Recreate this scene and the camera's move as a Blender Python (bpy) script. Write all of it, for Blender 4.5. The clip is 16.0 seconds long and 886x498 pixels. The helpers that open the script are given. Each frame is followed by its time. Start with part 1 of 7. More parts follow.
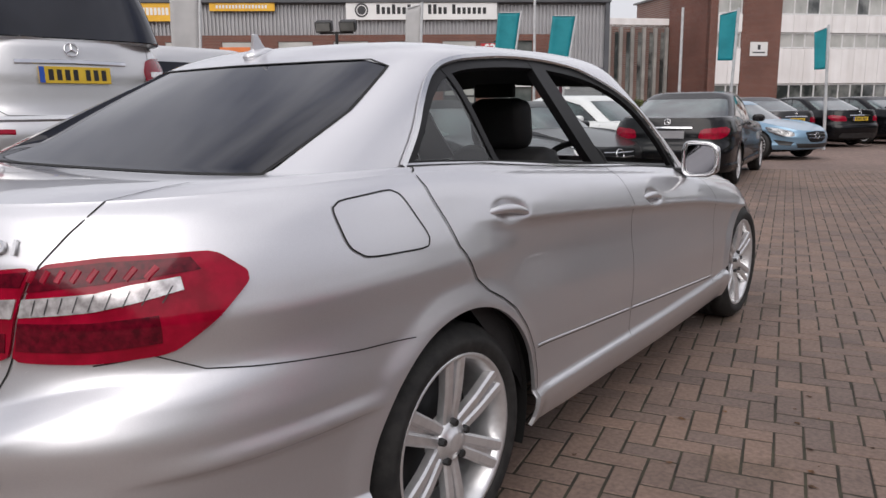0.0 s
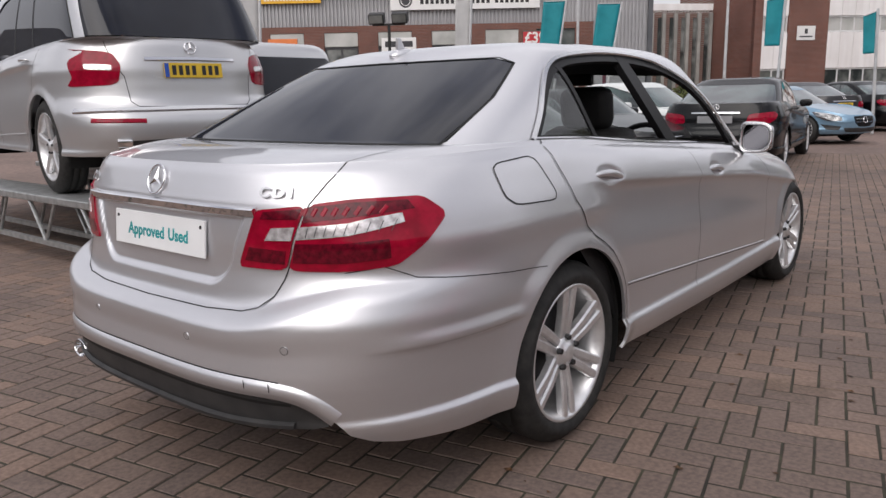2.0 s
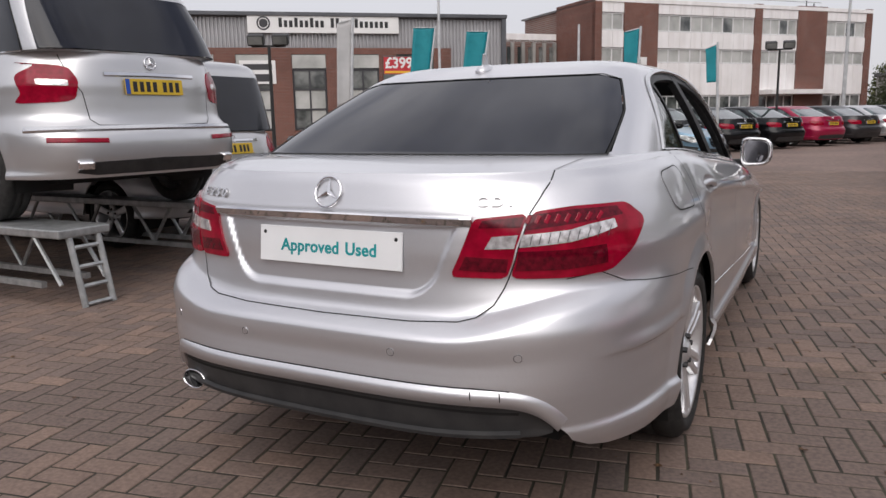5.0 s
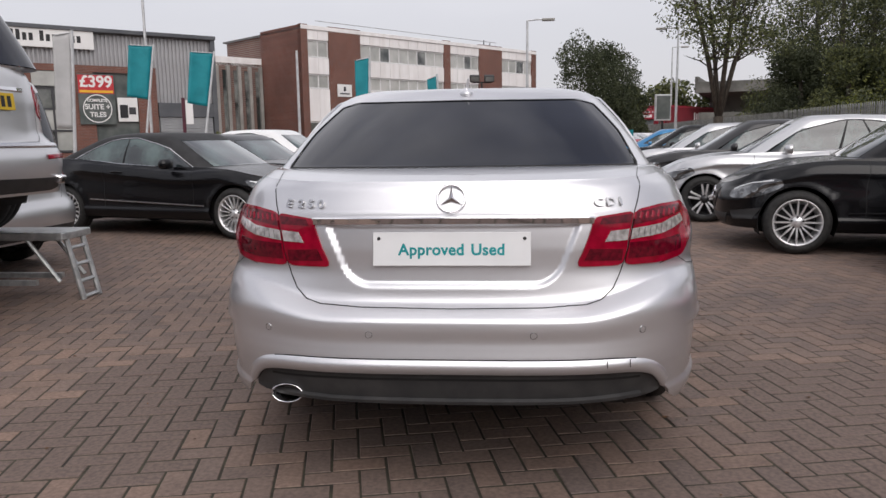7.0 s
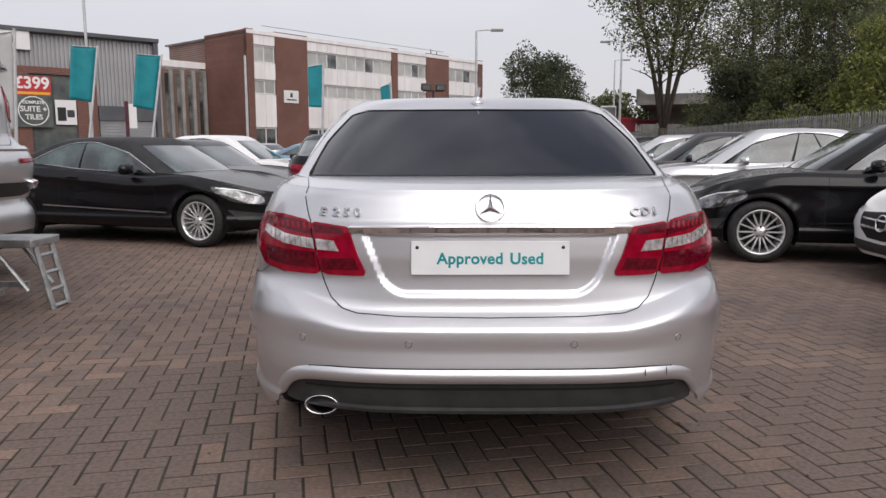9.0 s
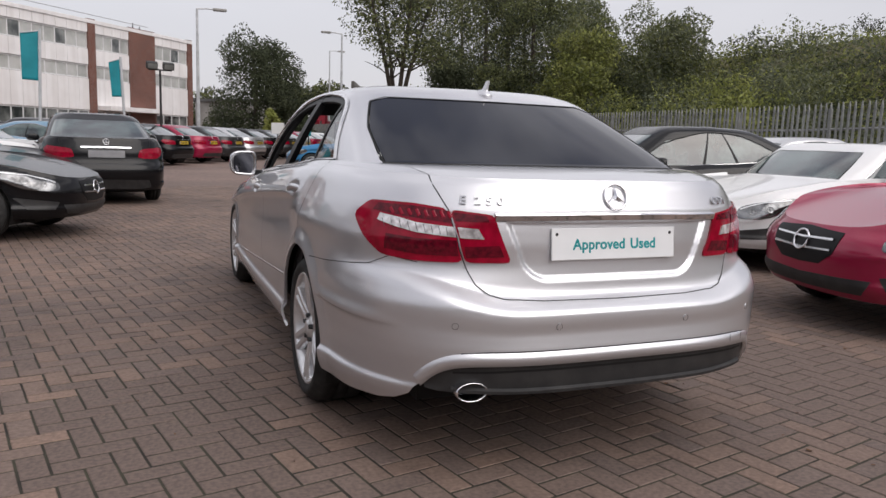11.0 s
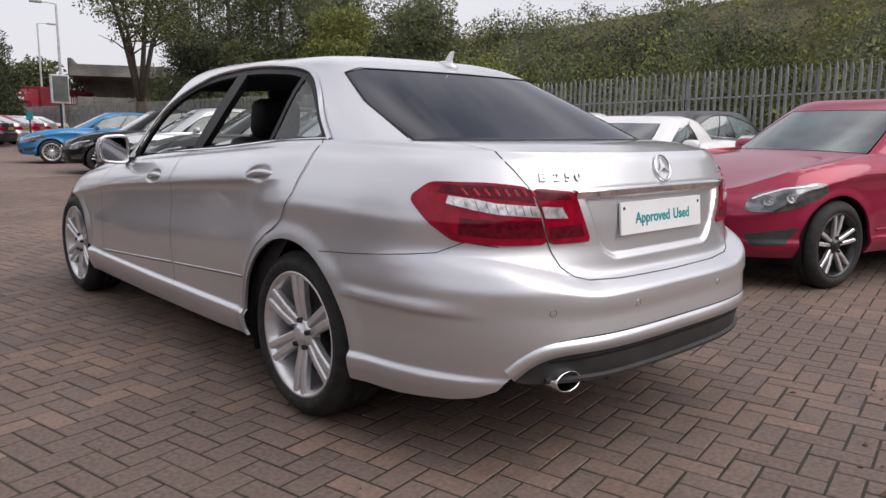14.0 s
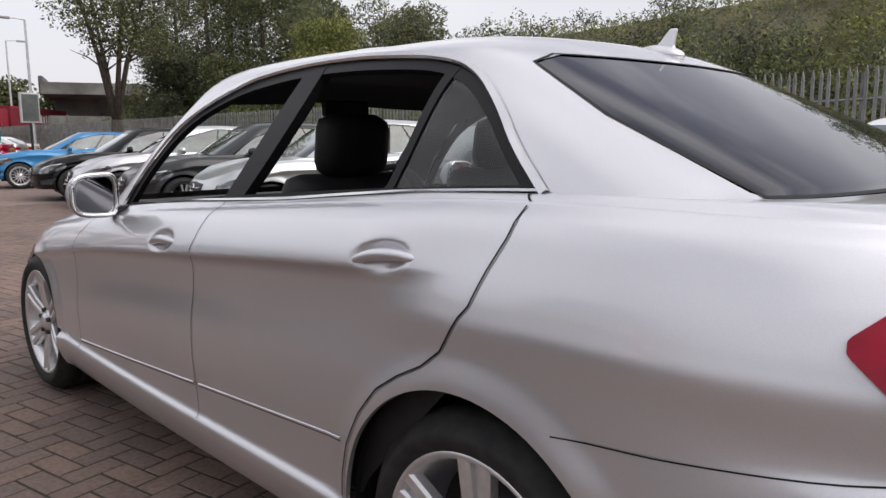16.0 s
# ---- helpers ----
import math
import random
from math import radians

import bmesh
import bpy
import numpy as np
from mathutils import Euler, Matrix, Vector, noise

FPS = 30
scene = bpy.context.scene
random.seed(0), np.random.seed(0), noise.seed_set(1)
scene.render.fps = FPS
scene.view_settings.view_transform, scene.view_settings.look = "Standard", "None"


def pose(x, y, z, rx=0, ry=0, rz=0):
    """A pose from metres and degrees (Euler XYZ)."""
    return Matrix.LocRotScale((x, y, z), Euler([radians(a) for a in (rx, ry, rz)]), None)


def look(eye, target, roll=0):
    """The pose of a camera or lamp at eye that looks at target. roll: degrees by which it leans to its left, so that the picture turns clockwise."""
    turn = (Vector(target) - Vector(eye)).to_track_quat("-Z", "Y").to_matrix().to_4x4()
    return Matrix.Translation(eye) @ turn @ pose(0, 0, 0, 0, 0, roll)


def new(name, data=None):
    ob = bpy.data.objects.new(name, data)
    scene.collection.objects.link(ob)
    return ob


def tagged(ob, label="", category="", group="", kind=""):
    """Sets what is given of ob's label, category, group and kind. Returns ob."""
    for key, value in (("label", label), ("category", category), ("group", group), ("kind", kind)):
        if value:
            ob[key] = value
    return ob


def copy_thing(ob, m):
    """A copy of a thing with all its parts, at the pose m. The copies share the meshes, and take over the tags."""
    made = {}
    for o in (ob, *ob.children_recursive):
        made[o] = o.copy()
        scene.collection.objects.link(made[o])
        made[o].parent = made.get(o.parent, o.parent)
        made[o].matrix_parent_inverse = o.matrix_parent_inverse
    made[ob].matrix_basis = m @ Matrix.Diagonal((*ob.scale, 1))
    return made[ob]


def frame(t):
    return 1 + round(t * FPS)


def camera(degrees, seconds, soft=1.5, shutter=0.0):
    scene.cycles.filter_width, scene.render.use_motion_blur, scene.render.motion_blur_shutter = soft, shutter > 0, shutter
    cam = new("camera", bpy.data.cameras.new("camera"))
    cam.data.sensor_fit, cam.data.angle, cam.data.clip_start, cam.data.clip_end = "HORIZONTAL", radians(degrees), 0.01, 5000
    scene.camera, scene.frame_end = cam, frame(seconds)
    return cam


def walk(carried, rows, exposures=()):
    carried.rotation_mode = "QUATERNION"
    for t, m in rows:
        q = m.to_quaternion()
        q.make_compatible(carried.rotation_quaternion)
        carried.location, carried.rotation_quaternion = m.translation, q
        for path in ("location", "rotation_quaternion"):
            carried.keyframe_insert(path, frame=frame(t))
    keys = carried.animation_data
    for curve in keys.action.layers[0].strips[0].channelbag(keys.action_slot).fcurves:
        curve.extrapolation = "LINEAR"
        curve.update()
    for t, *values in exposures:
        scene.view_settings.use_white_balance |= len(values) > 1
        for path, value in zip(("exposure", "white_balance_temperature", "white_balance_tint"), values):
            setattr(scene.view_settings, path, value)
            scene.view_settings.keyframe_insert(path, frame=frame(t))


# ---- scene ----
cam = camera(61.8, 16.0)
PATH = [
    (0, (1.997, -0.387, 1.220), (0.82, 1.187, 0.848), -0.7),
    (0.5, (2.076, -0.766, 1.222), (0.922, 0.822, 0.838), -0.6),
    (1, (2.121, -0.935, 1.224), (0.938, 0.628, 0.826), -0.8),
    (1.5, (2.155, -0.995, 1.217), (0.9, 0.509, 0.815), -1.2),
    (2, (2.152, -1.06, 1.220), (0.898, 0.446, 0.821), -1.3),
    (2.5, (2.145, -1.1, 1.224), (0.907, 0.42, 0.827), -1.2),
    (3, (2.142, -1.121, 1.224), (0.912, 0.408, 0.836), -1.1),
    (3.5, (2.094, -1.183, 1.221), (0.876, 0.355, 0.837), -0.8),
    (3.7, (2.043, -1.22, 1.216), (0.831, 0.324, 0.832), -0.7),
    (5.8, (0.723, -2.072, 1.193), (0.188, -0.17, 0.879), -0.3),
    (6, (0.574, -2.186, 1.191), (0.15, -0.256, 0.884), 0.1),
    (6.5, (0.329, -2.288, 1.196), (0.065, -0.328, 0.896), -1.2),
    (7, (0.171, -2.271, 1.186), (0.008, -0.299, 0.894), -0.8),
    (7.5, (0.09, -2.27, 1.191), (-0.028, -0.292, 0.921), -0.0),
    (8, (0.075, -2.279, 1.190), (-0.008, -0.299, 0.917), 0.7),
    (8.2, (0.076, -2.279, 1.191), (-0.003, -0.299, 0.918), 0.7),
    (10.3, (-1.016, -2.237, 1.186), (-0.649, -0.291, 0.910), 2.0),
    (10.5, (-1.164, -2.188, 1.176), (-0.701, -0.264, 0.888), 3.1),
    (11, (-1.573, -2.064, 1.172), (-0.815, -0.235, 0.883), 1.9),
    (11.5, (-1.86, -1.85, 1.145), (-0.92, -0.106, 0.869), -0.5),
    (12, (-2.134, -1.626, 1.131), (-1.022, 0.013, 0.854), 0.8),
    (12.5, (-2.319, -1.449, 1.141), (-1.061, 0.079, 0.851), 0.2),
    (13, (-2.363, -1.368, 1.141), (-1.071, 0.127, 0.831), 0.9),
    (13.5, (-2.362, -1.347, 1.137), (-1.06, 0.139, 0.826), 0.8),
    (14, (-2.353, -1.289, 1.129), (-1.024, 0.169, 0.803), 0.7),
    (14.5, (-2.251, -1.049, 1.124), (-0.918, 0.404, 0.786), 1.7),
    (15, (-2.131, -0.656, 1.132), (-0.804, 0.806, 0.818), 2.1),
    (15.5, (-2.024, -0.206, 1.165), (-0.676, 1.238, 0.859), 0.8),
    (16, (-1.868, 0.209, 1.176), (-0.495, 1.633, 0.883), -0.3),
]
walk(cam, [(t, look(e, g, r)) for t, e, g, r in PATH], [(0, 0.08), (3.5, 0.02), (6, 0.0), (11, 0.02), (12.5, 0.15), (14, 0.19), (15, 0.19), (16, 0.27)])

# ---- daylight: a bright overcast sky with a broad, weak sun ----
world = bpy.data.worlds.new("overcast_sky")
scene.world = world
world.use_nodes = True
wn, wl = world.node_tree.nodes, world.node_tree.links
wn.clear()
w_out, w_bg = wn.new("ShaderNodeOutputWorld"), wn.new("ShaderNodeBackground")
w_sky = wn.new("ShaderNodeTexSky")
w_sky.sky_type, w_sky.sun_disc = "NISHITA", False
w_sky.sun_elevation, w_sky.sun_rotation = radians(44), radians(158)
w_sky.air_density, w_sky.dust_density = 1.0, 4.0
w_tc, w_map, w_cloud = wn.new("ShaderNodeTexCoord"), wn.new("ShaderNodeMapping"), wn.new("ShaderNodeTexNoise")
w_map.inputs["Scale"].default_value = (1.0, 1.0, 2.2)
w_cloud.inputs["Scale"].default_value, w_cloud.inputs["Detail"].default_value = 1.7, 5.0
w_ramp = wn.new("ShaderNodeValToRGB")
w_ramp.color_ramp.elements[0].position, w_ramp.color_ramp.elements[0].color = 0.38, (3.1, 3.15, 3.75, 1)
w_ramp.color_ramp.elements[1].position, w_ramp.color_ramp.elements[1].color = 0.62, (11.2, 10.9, 11.25, 1)
w_sep, w_high = wn.new("ShaderNodeSeparateXYZ"), wn.new("ShaderNodeMapRange")
w_high.inputs["From Min"].default_value, w_high.inputs["From Max"].default_value = 0.12, 0.60
w_haze = wn.new("ShaderNodeMix")
w_haze.data_type = "RGBA"
w_haze.inputs["A"].default_value = (6.9, 6.75, 7.15, 1)
w_mix = wn.new("ShaderNodeMix")
w_mix.data_type = "RGBA"
w_mix.inputs["Factor"].default_value = 0.82
wl.new(w_tc.outputs["Generated"], w_map.inputs["Vector"])
wl.new(w_map.outputs["Vector"], w_cloud.inputs["Vector"])
wl.new(w_cloud.outputs["Fac"], w_ramp.inputs["Fac"])
wl.new(w_sky.outputs["Color"], w_mix.inputs["A"])
wl.new(w_tc.outputs["Generated"], w_sep.inputs["Vector"])
wl.new(w_sep.outputs["Z"], w_high.inputs["Value"])
wl.new(w_high.outputs["Result"], w_haze.inputs["Factor"])
wl.new(w_ramp.outputs["Color"], w_haze.inputs["B"])
wl.new(w_haze.outputs["Result"], w_mix.inputs["B"])
wl.new(w_mix.outputs["Result"], w_bg.inputs["Color"])
w_bg.inputs["Strength"].default_value = 0.114
wl.new(w_bg.outputs["Background"], w_out.inputs["Surface"])

sun = new("sun", bpy.data.lights.new("sun", "SUN"))
sun.data.energy, sun.data.angle, sun.data.color = 1.75, radians(60), (1.0, 0.95, 0.93)
sun.matrix_world = look((2.0, -5.0, 5.2), (0, 0, 0))

# ---- materials ----
def material(name, base, rough=0.5, metal=0.0, coat=0.0, spec=0.5, ior=1.45):
    m = bpy.data.materials.new(name)
    m.use_nodes = True
    b = m.node_tree.nodes["Principled BSDF"]
    b.inputs["Base Color"].default_value = (*base, 1)
    b.inputs["Roughness"].default_value, b.inputs["Metallic"].default_value = rough, metal
    b.inputs["Coat Weight"].default_value, b.inputs["Coat Roughness"].default_value = coat, 0.03
    b.inputs["Specular IOR Level"].default_value, b.inputs["IOR"].default_value = spec, ior
    return m


def link(m, a, b):
    m.node_tree.links.new(a, b)


def noise_node(m, scale, detail=4.0, rough=0.55, space="Object", stretch=None):
    n = m.node_tree.nodes
    tc, t = n.new("ShaderNodeTexCoord"), n.new("ShaderNodeTexNoise")
    t.inputs["Scale"].default_value, t.inputs["Detail"].default_value, t.inputs["Roughness"].default_value = scale, detail, rough
    if stretch:
        mp = n.new("ShaderNodeMapping")
        mp.inputs["Scale"].default_value = stretch
        link(m, tc.outputs[space], mp.inputs["Vector"])
        link(m, mp.outputs["Vector"], t.inputs["Vector"])
    else:
        link(m, tc.outputs[space], t.inputs["Vector"])
    return t


def vary(m, scale, low, high, lo=0.35, hi=0.65, detail=4.0, space="Object", stretch=None, into="Base Color"):
    """Colour between low and high by a noise; a second call multiplies a broader one on top."""
    t = noise_node(m, scale, detail, space=space, stretch=stretch)
    r = m.node_tree.nodes.new("ShaderNodeValToRGB")
    r.color_ramp.elements[0].position, r.color_ramp.elements[1].position = lo, hi
    r.color_ramp.elements[0].color, r.color_ramp.elements[1].color = (*low, 1), (*high, 1)
    link(m, t.outputs["Fac"], r.inputs["Fac"])
    b = m.node_tree.nodes["Principled BSDF"]
    if b.inputs[into].is_linked:
        old = b.inputs[into].links[0].from_socket
        x = m.node_tree.nodes.new("ShaderNodeMix")
        x.data_type, x.blend_type = "RGBA", "MULTIPLY"
        x.inputs["Factor"].default_value = 1.0
        link(m, old, x.inputs["A"])
        link(m, r.outputs["Color"], x.inputs["B"])
        link(m, x.outputs["Result"], b.inputs[into])
    else:
        link(m, r.outputs["Color"], b.inputs[into])
    return m


def bump(m, scale, strength=0.3, distance=0.01, detail=4.0, space="Object", stretch=None):
    t = noise_node(m, scale, detail, space=space, stretch=stretch)
    n = m.node_tree.nodes.new("ShaderNodeBump")
    n.inputs["Strength"].default_value, n.inputs["Distance"].default_value = strength, distance
    link(m, t.outputs["Fac"], n.inputs["Height"])
    link(m, n.outputs["Normal"], m.node_tree.nodes["Principled BSDF"].inputs["Normal"])
    return m


def by_object(m, dark, light):
    """Multiply the colour by a grey that differs from object to object."""
    n = m.node_tree.nodes
    o, r = n.new("ShaderNodeObjectInfo"), n.new("ShaderNodeValToRGB")
    r.color_ramp.elements[0].color, r.color_ramp.elements[1].color = (*dark, 1), (*light, 1)
    link(m, o.outputs["Random"], r.inputs["Fac"])
    return mix_in(m, r)


def by_island(m, dark, light):
    n = m.node_tree.nodes
    o, r = n.new("ShaderNodeNewGeometry"), n.new("ShaderNodeValToRGB")
    r.color_ramp.elements[0].color, r.color_ramp.elements[1].color = (*dark, 1), (*light, 1)
    link(m, o.outputs["Random Per Island"], r.inputs["Fac"])
    return mix_in(m, r)


def mix_in(m, r):
    b = m.node_tree.nodes["Principled BSDF"]
    x = m.node_tree.nodes.new("ShaderNodeMix")
    x.data_type, x.blend_type = "RGBA", "MULTIPLY"
    x.inputs["Factor"].default_value = 1.0
    if b.inputs["Base Color"].is_linked:
        link(m, b.inputs["Base Color"].links[0].from_socket, x.inputs["A"])
    else:
        x.inputs["A"].default_value = b.inputs["Base Color"].default_value
    link(m, r.outputs["Color"], x.inputs["B"])
    link(m, x.outputs["Result"], b.inputs["Base Color"])
    return m


def paint(name, base, metal=0.0, rough=0.35, coat=0.8):
    m = material(name, base, rough, metal, coat=coat)
    lo, hi = [c * 0.93 for c in base], [min(1, c * 1.05) for c in base]
    vary(m, 900, lo, hi, detail=2)
    vary(m, 1.3, (0.96, 0.96, 0.96), (1, 1, 1))
    return m


SILVER = paint("silver_paint", (0.71, 0.71, 0.735), 0.84, 0.40, 1.0)
SUV_SILVER = paint("light_silver_paint", (0.64, 0.64, 0.65), 0.80, 0.36)
BLACK = paint("black_paint", (0.005, 0.005, 0.006), 0.0, 0.25, 0.3)
BLACK.node_tree.nodes["Principled BSDF"].inputs["Specular IOR Level"].default_value = 0.25
DARK = paint("dark_grey_paint", (0.030, 0.029, 0.031), 0.3, 0.35, 0.5)
WHITE = paint("white_paint", (0.78, 0.78, 0.78), 0.0, 0.4)
RED = paint("red_paint", (0.31, 0.004, 0.045), 0.30, 0.36)
BLUE = paint("blue_paint", (0.03, 0.20, 0.42), 0.3, 0.35)
PALE_BLUE = paint("pale_blue_paint", (0.20, 0.33, 0.45), 0.5, 0.35)
BRIGHT_RED = paint("bright_red_paint", (0.5, 0.02, 0.03), 0.0, 0.35)
GLASS = material("tinted_glass", (0.006, 0.008, 0.014), 0.015, 0, coat=0.0, spec=0.5, ior=1.46)
vary(GLASS, 2.0, (0.003, 0.004, 0.009), (0.010, 0.012, 0.020))
CAR_GLASS = material("clear_car_glass", (0.05, 0.065, 0.065), 0.03, 0, coat=1.0, spec=0.9)
vary(CAR_GLASS, 1.9, (0.012, 0.017, 0.018), (0.085, 0.125, 0.12), 0.42, 0.66)
QUARTER_GLASS = material("quarter_glass", (0.26, 0.30, 0.29), 0.01, 0, coat=1.0)
QUARTER_GLASS.node_tree.nodes["Principled BSDF"].inputs["Transmission Weight"].default_value = 1.0
QUARTER_GLASS.node_tree.nodes["Principled BSDF"].inputs["IOR"].default_value = 1.0
CHROME = material("chrome", (0.78, 0.78, 0.80), 0.045, 1.0)
# Base colour darkened to stand in for a reflection of dark surroundings.
MIRROR = material("mirror_glass", (0.11, 0.11, 0.12), 0.02, 1.0)
SATIN = material("satin_trim", (0.72, 0.72, 0.73), 0.25, 1.0)
ALLOY = material("alloy", (0.76, 0.76, 0.77), 0.36, 0.75, coat=0.4)
vary(ALLOY, 30, (0.70, 0.70, 0.71), (0.80, 0.80, 0.81))
# Alloy with wheel-inside shade put into its colour; also bolts and lens ribs.
ALLOY_DARK = material("dark_shaded_alloy", (0.05, 0.05, 0.052), 0.5, 0.7)
RIM_BLACK = vary(material("black_alloy", (0.03, 0.03, 0.032), 0.35, 0.4, coat=0.3), 20, (0.022, 0.022, 0.024), (0.042, 0.042, 0.044))
RUBBER = bump(vary(material("tyre_rubber", (0.02, 0.02, 0.02), 0.75), 25, (0.012, 0.012, 0.012), (0.028, 0.027, 0.026)), 220, 0.3, 0.002)
PLASTIC = bump(vary(material("black_plastic", (0.028, 0.028, 0.029), 0.5), 12, (0.022, 0.022, 0.023), (0.036, 0.035, 0.035)), 500, 0.25, 0.001)
# Rubber black for seals and gaps, and for painted shade lines.
SEAL_SHADE = material("seal_and_shade_black", (0.006, 0.006, 0.006), 0.7)
TRIM = material("black_window_trim", (0.008, 0.008, 0.009), 0.45, spec=0.3)
SCREEN_GLASS = material("windscreen_glass", (0.75, 0.80, 0.78), 0.01, 0)
SCREEN_GLASS.node_tree.nodes["Principled BSDF"].inputs["Transmission Weight"].default_value = 1.0
SCREEN_GLASS.node_tree.nodes["Principled BSDF"].inputs["IOR"].default_value = 1.0
LETTER = material("dull_chrome_letter", (0.58, 0.58, 0.59), 0.22, 1.0)
CABIN = bump(vary(material("dark_cabin_leather", (0.016, 0.016, 0.017), 0.6), 6, (0.011, 0.011, 0.012), (0.023, 0.023, 0.024)), 260, 0.3, 0.002)
LENS_RED = material("red_lens", (0.24, 0.002, 0.012), 0.12, 0, coat=0.25, spec=0.25)
vary(LENS_RED, 22, (0.20, 0.001, 0.013), (0.30, 0.002, 0.022))
LENS_DEEP = material("deep_red_lens", (0.09, 0.002, 0.006), 0.12, 0, coat=0.25, spec=0.25)
vary(LENS_DEEP, 60, (0.055, 0.001, 0.006), (0.13, 0.002, 0.012))
LENS_CLEAR = material("clear_lens", (0.70, 0.68, 0.68), 0.12, 0.55, coat=1.0)
vary(LENS_CLEAR, 45, (0.42, 0.39, 0.39), (0.90, 0.87, 0.87))
HEADLAMP = material("headlamp_lens", (0.26, 0.27, 0.28), 0.10, 0.7, coat=1.0)
vary(HEADLAMP, 9, (0.07, 0.072, 0.075), (0.26, 0.265, 0.27), 0.4, 0.6)
LAMP_GLOW = vary(material("white_lamp_strip", (0.8, 0.82, 0.84), 0.15, 0.2, coat=1.0), 30, (0.7, 0.72, 0.74), (0.85, 0.86, 0.88))
PLATE_WHITE = vary(material("plate_white", (0.78, 0.79, 0.80), 0.35), 5, (0.74, 0.75, 0.76), (0.80, 0.81, 0.82))
PLATE_YELLOW = vary(material("plate_yellow", (0.62, 0.42, 0.03), 0.4), 6, (0.56, 0.38, 0.03), (0.66, 0.45, 0.04))
TEAL = vary(material("teal_print", (0.0, 0.27, 0.29), 0.5), 9, (0.0, 0.25, 0.27), (0.005, 0.30, 0.32))
INK = material("black_ink", (0.02, 0.02, 0.022), 0.5)
PLATE_BLUE = material("plate_blue", (0.02, 0.08, 0.40), 0.4)

# ---- building kit ----
def part(name, bm, mat, parent=None, label="", smooth=False):
    """Links a bmesh as one mesh object under a thing or under a part."""
    me = bpy.data.meshes.new(name)
    bm.normal_update()
    bm.to_mesh(me)
    bm.free()
    me.materials.append(mat)
    if smooth:
        me.polygons.foreach_set("use_smooth", [True] * len(me.polygons))
    ob = new(name, me)
    if parent is not None:
        ob.parent = parent
    if label:
        tagged(ob, label)
    return ob


def thing(name, m, label, category, group="", kind=""):
    ob = new(name)
    ob.empty_display_size = 0.1
    ob.matrix_world = m
    return tagged(ob, label, category, group, kind)


def add_box(bm, lo, hi, m=None, bevel=0.0):
    lo, hi = Vector(lo), Vector(hi)
    r = bmesh.ops.create_cube(bm, size=1.0)
    vs = r["verts"]
    for v in vs:
        v.co = Vector([lo[k] + (v.co[k] + 0.5) * (hi[k] - lo[k]) for k in range(3)])
    if bevel:
        es = list({e for v in vs for e in v.link_edges})
        vs = list({v for f in bmesh.ops.bevel(bm, geom=es, offset=bevel, segments=2, profile=0.5, affect="EDGES")["faces"] for v in f.verts} | {v for v in vs if v.is_valid})
    if m is not None:
        for v in vs:
            v.co = m @ v.co
    return vs


def box(lo, hi, m=None, bevel=0.0):
    bm = bmesh.new()
    add_box(bm, lo, hi, m, bevel)
    return bm


def add_tube(bm, points, radius, sides=8, closed=False, caps=True, flat=1.0):
    """A tube along points; radius may be a list."""
    pts = [Vector(p) for p in points]
    n = len(pts)
    rings = []
    side = None
    for i, p in enumerate(pts):
        a, b = pts[(i - 1) % n if closed else max(i - 1, 0)], pts[(i + 1) % n if closed else min(i + 1, n - 1)]
        d = (b - a).normalized()
        ref = Vector((0, 0, 1)) if abs(d.z) < 0.95 else Vector((1, 0, 0))
        side = d.cross(ref).normalized()
        up = side.cross(d)
        r = radius[i] if isinstance(radius, (list, tuple)) else radius
        rings.append([bm.verts.new(p + r * (math.cos(2 * math.pi * k / sides) * side + flat * math.sin(2 * math.pi * k / sides) * up)) for k in range(sides)])
    for i in range(n if closed else n - 1):
        a, b = rings[i], rings[(i + 1) % n]
        for k in range(sides):
            bm.faces.new((a[k], a[(k + 1) % sides], b[(k + 1) % sides], b[k]))
    if caps and not closed:
        bm.faces.new(rings[0][::-1])
        bm.faces.new(rings[-1])


def tube(points, radius, sides=8, closed=False, flat=1.0):
    bm = bmesh.new()
    add_tube(bm, points, radius, sides, closed, flat=flat)
    bmesh.ops.recalc_face_normals(bm, faces=bm.faces)
    return bm


def lathe(profile, steps=40, axis="x"):
    """Turns a profile of (along, radius) about the axis."""
    bm = bmesh.new()
    rings = []
    for a, r in profile:
        ring = []
        for k in range(steps):
            c, s = math.cos(2 * math.pi * k / steps), math.sin(2 * math.pi * k / steps)
            co = (a, r * c, r * s) if axis == "x" else (r * c, a, r * s) if axis == "y" else (r * c, r * s, a)
            ring.append(bm.verts.new(co))
        rings.append(ring)
    for a, b in zip(rings, rings[1:]):
        for k in range(steps):
            bm.faces.new((a[k], a[(k + 1) % steps], b[(k + 1) % steps], b[k]))
    bmesh.ops.recalc_face_normals(bm, faces=bm.faces)
    return bm


def prism(outline, depth, bevel=0.0):
    """An outline in x and z, made depth thick along y (towards -y)."""
    bm = bmesh.new()
    a = [bm.verts.new((x, 0, z)) for x, z in outline]
    b = [bm.verts.new((x, -depth, z)) for x, z in outline]
    bm.faces.new(a)
    bm.faces.new(b[::-1])
    n = len(a)
    for k in range(n):
        bm.faces.new((a[k], b[k], b[(k + 1) % n], a[(k + 1) % n]))
    bmesh.ops.recalc_face_normals(bm, faces=bm.faces)
    if bevel:
        bmesh.ops.bevel(bm, geom=[e for e in bm.edges], offset=bevel, segments=1, affect="EDGES")
    return bm


